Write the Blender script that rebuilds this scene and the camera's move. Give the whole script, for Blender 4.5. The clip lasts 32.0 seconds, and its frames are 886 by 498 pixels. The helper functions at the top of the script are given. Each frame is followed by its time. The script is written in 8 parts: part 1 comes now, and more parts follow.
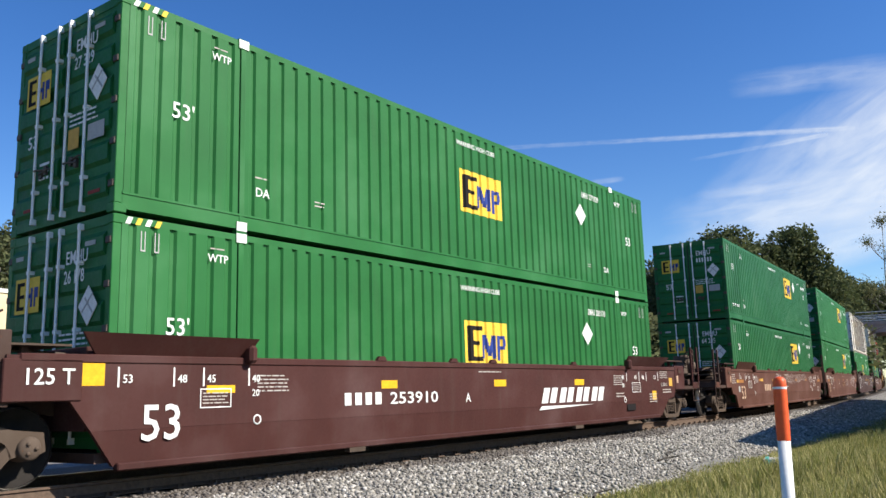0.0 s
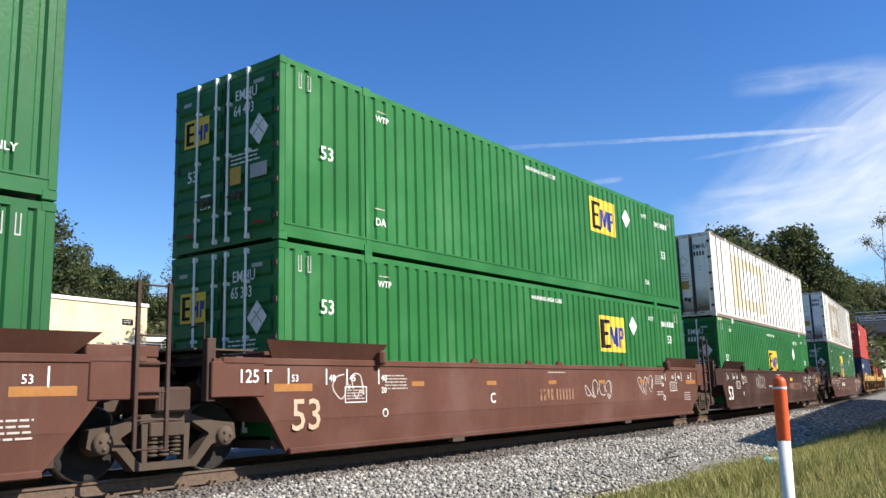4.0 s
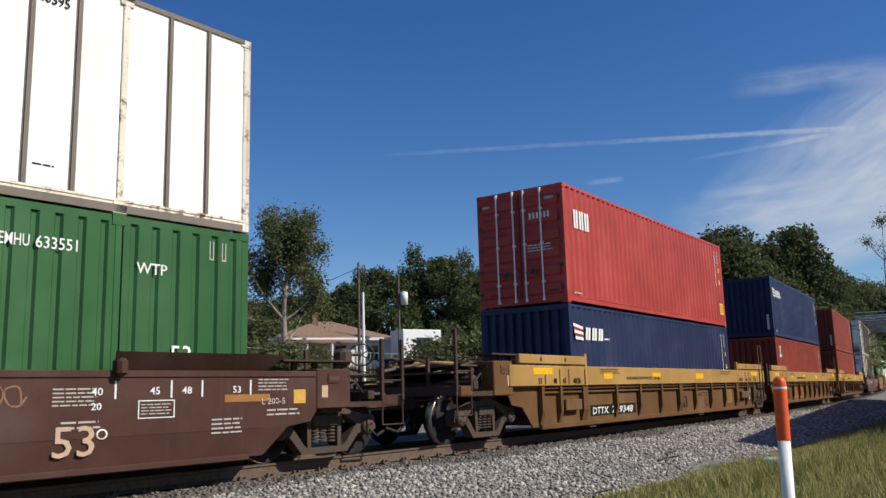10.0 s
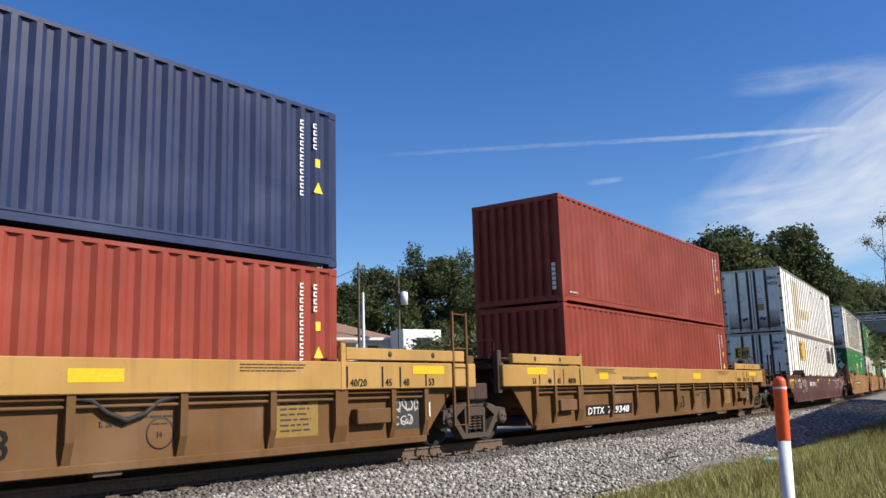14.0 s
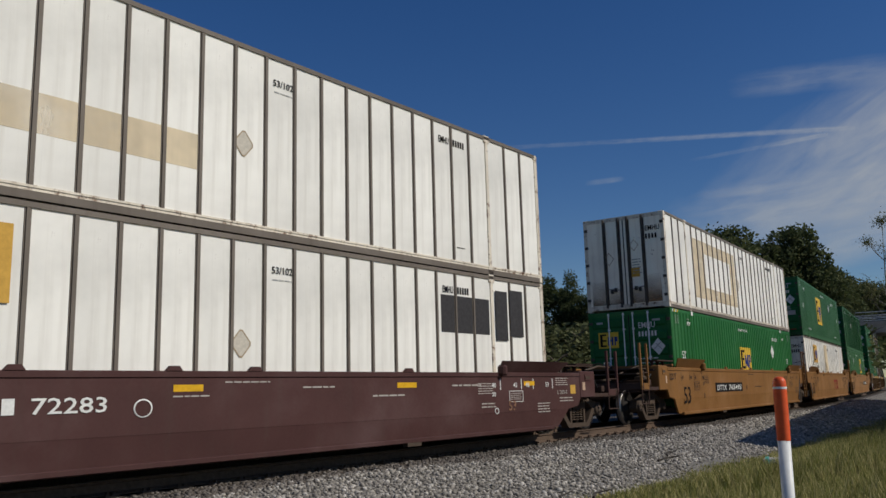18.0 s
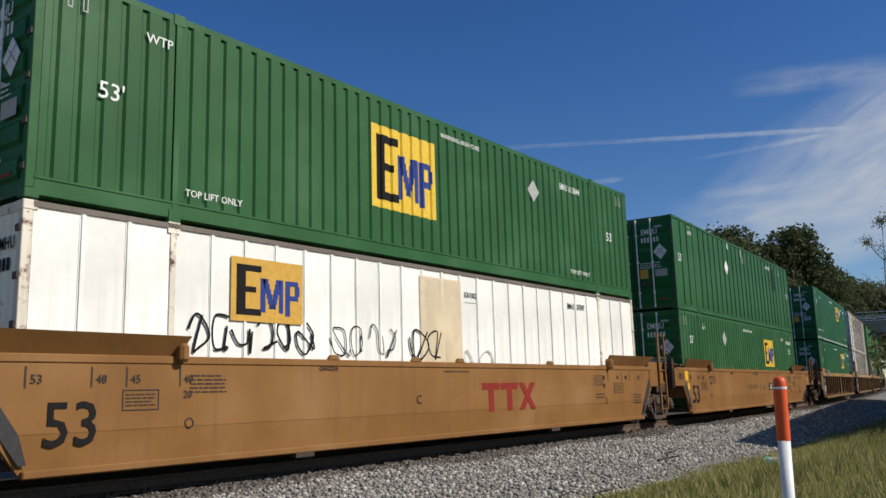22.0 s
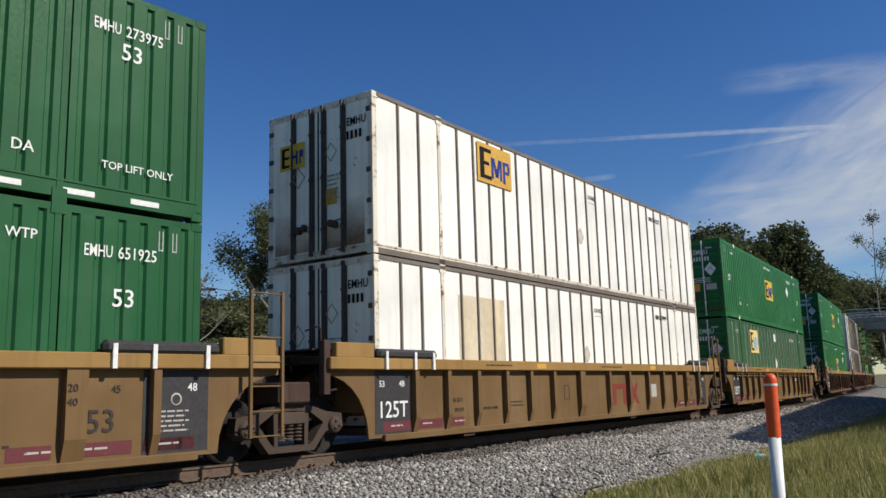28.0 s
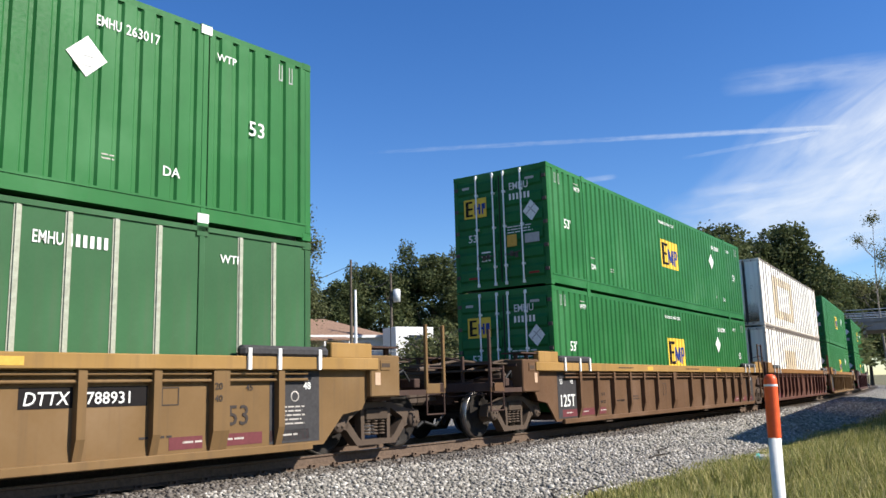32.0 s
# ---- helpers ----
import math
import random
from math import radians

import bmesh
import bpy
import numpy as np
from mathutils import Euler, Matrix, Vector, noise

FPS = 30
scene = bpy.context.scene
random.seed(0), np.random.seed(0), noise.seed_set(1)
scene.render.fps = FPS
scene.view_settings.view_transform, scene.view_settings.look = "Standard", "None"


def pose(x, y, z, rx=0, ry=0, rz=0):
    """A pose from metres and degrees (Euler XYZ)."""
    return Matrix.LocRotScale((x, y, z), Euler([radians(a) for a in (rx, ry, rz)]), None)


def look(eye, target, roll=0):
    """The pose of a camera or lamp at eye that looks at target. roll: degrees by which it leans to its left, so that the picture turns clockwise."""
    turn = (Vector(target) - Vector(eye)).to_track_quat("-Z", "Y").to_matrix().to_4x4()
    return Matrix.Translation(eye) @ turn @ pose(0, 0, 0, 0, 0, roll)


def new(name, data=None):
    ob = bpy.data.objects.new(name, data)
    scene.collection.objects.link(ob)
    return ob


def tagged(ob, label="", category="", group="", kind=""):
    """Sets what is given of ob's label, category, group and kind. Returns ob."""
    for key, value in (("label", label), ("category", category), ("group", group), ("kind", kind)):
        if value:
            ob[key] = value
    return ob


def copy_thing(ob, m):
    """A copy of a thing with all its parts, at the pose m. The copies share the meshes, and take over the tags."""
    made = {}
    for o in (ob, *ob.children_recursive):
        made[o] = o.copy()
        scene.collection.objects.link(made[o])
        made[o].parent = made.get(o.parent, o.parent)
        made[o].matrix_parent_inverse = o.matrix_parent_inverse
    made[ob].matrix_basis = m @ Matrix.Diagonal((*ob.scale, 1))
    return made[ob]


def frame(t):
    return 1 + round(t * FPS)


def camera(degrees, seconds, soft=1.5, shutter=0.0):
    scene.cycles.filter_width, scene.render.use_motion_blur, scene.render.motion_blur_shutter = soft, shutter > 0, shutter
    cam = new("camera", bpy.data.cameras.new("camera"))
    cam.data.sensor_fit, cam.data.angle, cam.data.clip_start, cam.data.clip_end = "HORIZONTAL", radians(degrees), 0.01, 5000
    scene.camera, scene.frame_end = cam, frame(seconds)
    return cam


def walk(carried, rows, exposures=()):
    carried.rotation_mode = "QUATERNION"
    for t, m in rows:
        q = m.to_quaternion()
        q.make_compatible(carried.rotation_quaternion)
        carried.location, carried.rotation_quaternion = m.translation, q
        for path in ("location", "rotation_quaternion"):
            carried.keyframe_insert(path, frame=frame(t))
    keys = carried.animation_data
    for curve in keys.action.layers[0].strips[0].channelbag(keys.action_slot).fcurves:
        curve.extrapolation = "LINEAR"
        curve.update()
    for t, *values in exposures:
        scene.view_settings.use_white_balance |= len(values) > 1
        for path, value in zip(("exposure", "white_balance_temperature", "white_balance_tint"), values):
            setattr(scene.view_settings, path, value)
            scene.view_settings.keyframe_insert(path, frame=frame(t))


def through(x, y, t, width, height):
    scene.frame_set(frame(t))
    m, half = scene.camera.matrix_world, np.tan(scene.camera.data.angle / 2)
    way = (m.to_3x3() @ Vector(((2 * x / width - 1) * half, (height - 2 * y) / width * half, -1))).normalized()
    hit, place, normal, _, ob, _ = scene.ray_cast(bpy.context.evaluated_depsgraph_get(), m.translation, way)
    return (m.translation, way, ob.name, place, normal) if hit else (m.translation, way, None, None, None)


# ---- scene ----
cam = camera(56.13, 32.0)
PITCH_ART, PITCH_COUPLED = 19.561, 23.639
EYE = Vector((0.0, -10.68, 0.93))


def aim(yaw, pitch, roll=-1.63):
    """The camera's pose at its one stand."""
    y, p = radians(yaw), radians(pitch)
    way = Vector((-math.sin(y) * math.cos(p), math.cos(y) * math.cos(p), math.sin(p)))
    return look(EYE, EYE + way, roll)


# it stands still, and is nudged once near the end
walk(cam, [(0.0, aim(-50.77, 9.91)), (24.5, aim(-50.77, 9.91)), (25.0, aim(-50.89, 9.75)), (25.5, aim(-51.10, 9.80)),
           (27.5, aim(-51.34, 9.60)), (28.2, aim(-51.29, 9.70)), (32.0, aim(-51.29, 9.72))],
     exposures=[(0.0, 0.74), (2.0, 0.84), (4.6, 0.88), (6.5, 0.0), (7.0, -0.08), (8.0, 0.18), (9.0, -0.10), (10.0, 0.14), (10.6, 0.38), (13.0, 0.56), (15.0, 0.52), (16.6, 0.05), (17.2, -0.06), (18.0, -0.62), (19.0, -0.22),
                (20.0, -0.14), (21.0, -0.12), (22.0, -0.06), (23.0, -0.20), (24.0, 0.80), (25.5, 0.82), (27.4, 0.45), (28.0, 0.02), (29.0, -0.60), (30.1, -0.34), (30.7, 0.34), (31.1, 0.70), (32.0, 0.78)])

# ---- sky and sun ----
SUN_ELEVATION, SUN_FROM = radians(38.0), radians(-68.0)  # SUN_FROM: heading towards the sun, counted from +x
toward_sun = Vector((math.cos(SUN_FROM) * math.cos(SUN_ELEVATION), math.sin(SUN_FROM) * math.cos(SUN_ELEVATION), math.sin(SUN_ELEVATION)))
world = bpy.data.worlds.new("sky")
scene.world = world
world.use_nodes = True
sky = world.node_tree.nodes.new("ShaderNodeTexSky")
sky.sky_type, sky.sun_disc = "NISHITA", False
sky.sun_elevation, sky.sun_rotation = SUN_ELEVATION, radians(90) - SUN_FROM
sky.air_density, sky.dust_density, sky.ozone_density, sky.altitude = 1.0, 0.15, 3.5, 200.0
backing = world.node_tree.nodes["Background"]
backing.inputs["Strength"].default_value = 0.096
blue = world.node_tree.nodes.new("ShaderNodeHueSaturation")
blue.inputs["Saturation"].default_value, blue.inputs["Hue"].default_value = 1.28, 0.5115
world.node_tree.links.new(sky.outputs["Color"], blue.inputs["Color"])
world.node_tree.links.new(blue.outputs["Color"], backing.inputs["Color"])
sun = new("sun", bpy.data.lights.new("sun", "SUN"))
sun.data.energy, sun.data.angle, sun.data.color = 5.0, radians(0.55), (1.0, 0.94, 0.84)
sun.matrix_world = look((0, 0, 60), Vector((0, 0, 60)) - toward_sun)


# ---- materials ----
def shader(name):
    mat = bpy.data.materials.new(name)
    mat.use_nodes = True
    return mat, mat.node_tree.nodes, mat.node_tree.links, mat.node_tree.nodes["Principled BSDF"]


def coords(nodes, links, scale=(1, 1, 1), kind="Object"):
    tc, mp = nodes.new("ShaderNodeTexCoord"), nodes.new("ShaderNodeMapping")
    mp.inputs["Scale"].default_value = scale
    links.new(tc.outputs[kind], mp.inputs["Vector"])
    return mp.outputs["Vector"]


def noise_of(nodes, links, vector, scale, detail=4.0, rough=0.55):
    n = nodes.new("ShaderNodeTexNoise")
    n.inputs["Scale"].default_value, n.inputs["Detail"].default_value, n.inputs["Roughness"].default_value = scale, detail, rough
    links.new(vector, n.inputs["Vector"])
    return n.outputs["Fac"]


def ramp(nodes, links, fac, stops):
    r = nodes.new("ShaderNodeValToRGB")
    while len(r.color_ramp.elements) < len(stops):
        r.color_ramp.elements.new(0.5)
    for e, (at, c) in zip(r.color_ramp.elements, stops):
        e.position, e.color = at, (*c, 1) if len(c) == 3 else c
    links.new(fac, r.inputs["Fac"])
    return r.outputs["Color"]


def mix(nodes, links, fac, a, b, blend="MIX"):
    m = nodes.new("ShaderNodeMix")
    m.data_type, m.blend_type = "RGBA", blend
    for socket, v in ((m.inputs[0], fac), (m.inputs[6], a), (m.inputs[7], b)):
        if hasattr(v, "is_linked"):
            links.new(v, socket)
        elif isinstance(v, (int, float)):
            socket.default_value = v
        else:
            socket.default_value = (*v, 1)
    return m.outputs[2]


def bump(nodes, links, bsdf, height, strength, distance):
    b = nodes.new("ShaderNodeBump")
    b.inputs["Strength"].default_value, b.inputs["Distance"].default_value = strength, distance
    links.new(height, b.inputs["Height"])
    links.new(b.outputs["Normal"], bsdf.inputs["Normal"])


def paint(name, colour, rough=0.5, fade=0.25, streak=0.25, rust=0.0, dirt=(0.09, 0.07, 0.055), spread=0.12, metallic=0.0):
    """Weathered paint: chalky patches, streaks that run down, rust spots."""
    mat, nodes, links, bsdf = shader(name)
    v = coords(nodes, links)
    pale = tuple(min(1.0, c * 1.12 + 0.02) for c in colour)
    dark = tuple(c * 0.82 for c in colour)
    big = noise_of(nodes, links, v, 0.7, 5)
    col = ramp(nodes, links, big, [(0.3, dark), (0.5, colour), (0.72, pale)])
    info = nodes.new("ShaderNodeObjectInfo")
    shade = ramp(nodes, links, info.outputs["Random"], [(0, (1 - spread,) * 3), (1, (1.0,) * 3)])
    col = mix(nodes, links, 1.0, col, shade, "MULTIPLY")
    run = noise_of(nodes, links, coords(nodes, links, (7, 7, 0.35)), 1.0, 4, 0.6)
    runs = ramp(nodes, links, run, [(0.52, (0, 0, 0)), (0.8, (1, 1, 1))])
    lift = nodes.new("ShaderNodeMath")
    lift.operation = "MULTIPLY"
    lift.inputs[1].default_value = streak
    links.new(runs, lift.inputs[0])
    col = mix(nodes, links, lift.outputs[0], col, dirt)
    fine = noise_of(nodes, links, v, 22.0, 5, 0.65)
    if rust:
        spots = ramp(nodes, links, noise_of(nodes, links, v, 5.0, 7, 0.7), [(0.70 - 0.2 * rust, (0, 0, 0)), (0.78 - 0.16 * rust, (1, 1, 1))])
        rusty = mix(nodes, links, fine, (0.055, 0.022, 0.012), (0.20, 0.075, 0.03))
        col = mix(nodes, links, spots, col, rusty)
    links.new(col, bsdf.inputs["Base Color"])
    gloss = ramp(nodes, links, fine, [(0.3, (rough - 0.1,) * 3), (0.7, (min(1, rough + 0.15),) * 3)])
    links.new(gloss, bsdf.inputs["Roughness"])
    bsdf.inputs["Metallic"].default_value, bsdf.inputs["Specular IOR Level"].default_value = metallic, 0.18
    bump(nodes, links, bsdf, fine, 0.12, 0.004)
    return mat


def plain(name, colour, rough=0.6, metallic=0.0, spread=0.3, scale=18.0):
    mat, nodes, links, bsdf = shader(name)
    n = noise_of(nodes, links, coords(nodes, links), scale, 5, 0.65)
    lo, hi = tuple(c * (1 - spread) for c in colour), tuple(min(1, c * (1 + spread)) for c in colour)
    links.new(ramp(nodes, links, n, [(0.3, lo), (0.7, hi)]), bsdf.inputs["Base Color"])
    bsdf.inputs["Roughness"].default_value, bsdf.inputs["Metallic"].default_value = rough, metallic
    bsdf.inputs["Specular IOR Level"].default_value = 0.3
    bump(nodes, links, bsdf, n, 0.2, 0.004)
    return mat


def worn(name, colour, hold=0.75, rough=0.6):
    """Stencilled paint, chipped away in places to what lies below."""
    mat, nodes, links, bsdf = shader(name)
    v = coords(nodes, links)
    n = noise_of(nodes, links, v, 14.0, 6, 0.7)
    col = ramp(nodes, links, n, [(0.35, tuple(c * 0.8 for c in colour)), (0.65, colour)])
    links.new(col, bsdf.inputs["Base Color"])
    bsdf.inputs["Roughness"].default_value, bsdf.inputs["Specular IOR Level"].default_value = rough, 0.15
    if hold < 1:
        a = ramp(nodes, links, noise_of(nodes, links, v, 6.0, 7, 0.72), [(hold, (1, 1, 1)), (hold + 0.04, (0, 0, 0))])
        links.new(a, bsdf.inputs["Alpha"])
    return mat


GREEN = paint("green_container_paint", (0.021, 0.138, 0.034), 0.5, streak=0.12)
GREEN_MID = paint("duller_green_paint", (0.017, 0.110, 0.034), 0.5, streak=0.15)
GREEN_DEEP = paint("deep_green_paint", (0.013, 0.090, 0.030), 0.5, streak=0.15)
GREEN_OLD = paint("faded_green_paint", (0.028, 0.106, 0.033), 0.5, streak=0.2)
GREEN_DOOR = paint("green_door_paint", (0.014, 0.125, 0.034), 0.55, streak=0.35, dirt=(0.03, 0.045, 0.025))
WHITE = paint("white_trailer_paint", (0.88, 0.86, 0.79), 0.5, streak=0.22, rust=0.12, dirt=(0.30, 0.25, 0.18))
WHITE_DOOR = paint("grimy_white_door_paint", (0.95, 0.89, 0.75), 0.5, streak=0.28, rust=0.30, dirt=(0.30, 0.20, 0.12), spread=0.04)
RED = paint("bright_red_container_paint", (0.43, 0.058, 0.045), 0.42, streak=0.12)
MAROON = paint("brick_red_container_paint", (0.25, 0.046, 0.028), 0.5, streak=0.18)
BLUE = paint("navy_container_paint", (0.024, 0.034, 0.085), 0.42, streak=0.12)
BROWN = paint("mineral_brown_car_paint", (0.058, 0.020, 0.0165), 0.6, streak=0.3, dirt=(0.07, 0.05, 0.04))
BROWN_DARK = paint("dark_brown_car_paint", (0.044, 0.019, 0.0145), 0.65, streak=0.3, dirt=(0.06, 0.045, 0.035))
BROWN_PLUM = paint("plum_brown_car_paint", (0.074, 0.033, 0.030), 0.65, streak=0.3, dirt=(0.07, 0.05, 0.042))
BROWN_MID = paint("dull_brown_car_paint", (0.066, 0.029, 0.021), 0.7, streak=0.35, rust=0.15, dirt=(0.08, 0.06, 0.045))
BROWN_OLD = paint("faded_brown_car_paint", (0.098, 0.040, 0.027), 0.7, streak=0.35, rust=0.2, dirt=(0.10, 0.07, 0.05))
TAN_DIRTY = paint("dirty_ochre_panel_paint", (0.128, 0.063, 0.023), 0.7, streak=0.55, rust=0.3, dirt=(0.07, 0.042, 0.025))
TAN = paint("tan_yellow_car_paint", (0.235, 0.112, 0.034), 0.6, streak=0.35, rust=0.12, dirt=(0.10, 0.065, 0.04))
TAN_OLD = paint("grimy_tan_car_paint", (0.168, 0.100, 0.042), 0.7, streak=0.45, rust=0.3, dirt=(0.08, 0.055, 0.035))
RUSTY = paint("rusty_brown_panel_paint", (0.115, 0.062, 0.032), 0.7, streak=0.45, rust=0.3, dirt=(0.06, 0.038, 0.024))
YELLOW = paint("railway_yellow_paint", (0.385, 0.222, 0.066), 0.6, streak=0.4, rust=0.22, dirt=(0.14, 0.09, 0.05))
STEEL = paint("dusty_cast_steel", (0.085, 0.061, 0.045), 0.85, streak=0.35, rust=0.25, dirt=(0.03, 0.022, 0.018), spread=0.25)
WHEEL_STEEL = paint("oily_wheel_steel", (0.016, 0.013, 0.011), 0.9, streak=0.15, rust=0.25, dirt=(0.07, 0.055, 0.042))
ROD_WHITE = plain("white_rod_paint", (0.80, 0.80, 0.77), 0.45, 0, 0.06)
LOCK_DARK = plain("dark_lock_steel", (0.075, 0.062, 0.052), 0.7, 0.1, 0.4)
STEEL_DECK = paint("rusty_brown_deck_paint", (0.062, 0.037, 0.029), 0.8, streak=0.4, rust=0.2, dirt=(0.05, 0.035, 0.028))
CHARCOAL = plain("charcoal_panel_paint", (0.035, 0.033, 0.034), 0.65, 0, 0.3)
YELLOW_OLD = paint("grimy_yellow_rail_paint", (0.30, 0.175, 0.055), 0.6, streak=0.4, rust=0.15, dirt=(0.10, 0.065, 0.04))
TREAD = plain("polished_wheel_tread", (0.35, 0.33, 0.31), 0.35, 0.9, 0.2)
GALV = plain("galvanised_rod", (0.66, 0.67, 0.67), 0.5, 0.1, 0.10)
RUBBER = plain("black_rubber", (0.02, 0.02, 0.02), 0.7)
POST_GREY = paint("weathered_aluminium_post", (0.175, 0.148, 0.122), 0.6, streak=0.4, rust=0.12, dirt=(0.07, 0.05, 0.035))
WHITE_EDGE = paint("rust_edged_white_paint", (0.74, 0.67, 0.55), 0.55, streak=0.6, rust=0.80, dirt=(0.22, 0.13, 0.07))
POST_PALE = plain("pale_post", (0.31, 0.32, 0.25), 0.6, 0.1, 0.2)
GREEN_PALE = paint("chalky_green_paint", (0.034, 0.108, 0.042), 0.6, streak=0.25)
PLACARD_FADE = worn("faded_placard", (0.60, 0.55, 0.46), 0.80)
STRAW = worn("faded_sticker_yellow", (0.62, 0.36, 0.07), 0.78)
OLD_STRAW = worn("browned_reflector", (0.34, 0.15, 0.045), 0.70)
LOGO_YELLOW = worn("logo_yellow", (0.78, 0.52, 0.06), 1)
def stain(name, colour, low=0.30, high=0.85, rising=False):
    """A thin yellowed film, uneven from place to place."""
    mat, nodes, links, bsdf = shader(name)
    v = coords(nodes, links)
    big, run = noise_of(nodes, links, v, 1.1, 3, 0.5), noise_of(nodes, links, coords(nodes, links, (5, 5, 0.3)), 1.0, 4)
    links.new(ramp(nodes, links, run, [(0.35, tuple(c * 0.88 for c in colour)), (0.65, colour)]), bsdf.inputs["Base Color"])
    film = ramp(nodes, links, big, [(0.28, (low,) * 3), (0.66, (high,) * 3)])
    if rising:
        sep = nodes.new("ShaderNodeSeparateXYZ")
        tc = nodes.new("ShaderNodeTexCoord")
        links.new(tc.outputs["Generated"], sep.inputs["Vector"])
        film = mix(nodes, links, 1.0, film, ramp(nodes, links, sep.outputs["Z"], [(0.0, (1.0,) * 3), (0.35, (0.55,) * 3), (1.0, (0.0,) * 3)]), "MULTIPLY")
    links.new(film, bsdf.inputs["Alpha"])
    bsdf.inputs["Roughness"].default_value = 0.6
    return mat


GHOST = stain("ghost_of_removed_sticker", (0.80, 0.66, 0.44))
RUST_FILM = stain("brown_rust_film", (0.30, 0.17, 0.08), 0.15, 0.9, True)
TAN_LINE = worn("browned_placard_edge", (0.40, 0.31, 0.20), 0.85)
INK_WHITE = worn("white_lettering", (0.78, 0.78, 0.74), 0.80)
INK_BLACK = worn("black_lettering", (0.014, 0.012, 0.012), 0.95, 0.85)
INK_BLUE = worn("blue_lettering", (0.03, 0.055, 0.24), 1)
INK_RED = worn("red_lettering", (0.25, 0.03, 0.022), 0.70)
INK_DARK = worn("dark_stencil", (0.05, 0.04, 0.035), 0.75)
CHALK = worn("chalk_scrawl", (0.50, 0.46, 0.43), 0.56)
SAFETY = worn("safety_yellow_patch", (0.75, 0.42, 0.02), 0.80)
CREAM_INK = worn("cream_stencil", (0.52, 0.36, 0.25), 0.80)
DIM_INK = worn("dim_stencil", (0.46, 0.42, 0.38), 0.60)
FADED_INK = worn("faded_stencil", (0.27, 0.145, 0.09), 0.55)
TEAL_FADE = worn("faded_teal_paint", (0.030, 0.150, 0.085), 0.62)
DARK_GREEN_PATCH = worn("dark_green_repaint", (0.010, 0.032, 0.021), 1)
CREAM_YELLOW = worn("pale_yellow_sticker", (0.80, 0.62, 0.22), 1)
SKY_MARK = worn("pale_blue_sticker", (0.30, 0.50, 0.68), 1)
RED_GHOST = worn("faded_red_mark", (0.22, 0.045, 0.035), 0.70)
MAROON_MARK = worn("maroon_primer", (0.14, 0.04, 0.045), 0.85)
DULL_YELLOW = worn("dull_yellow_panel", (0.25, 0.155, 0.045), 0.70)
GREY_TAG = worn("grey_placard", (0.42, 0.42, 0.40), 1)


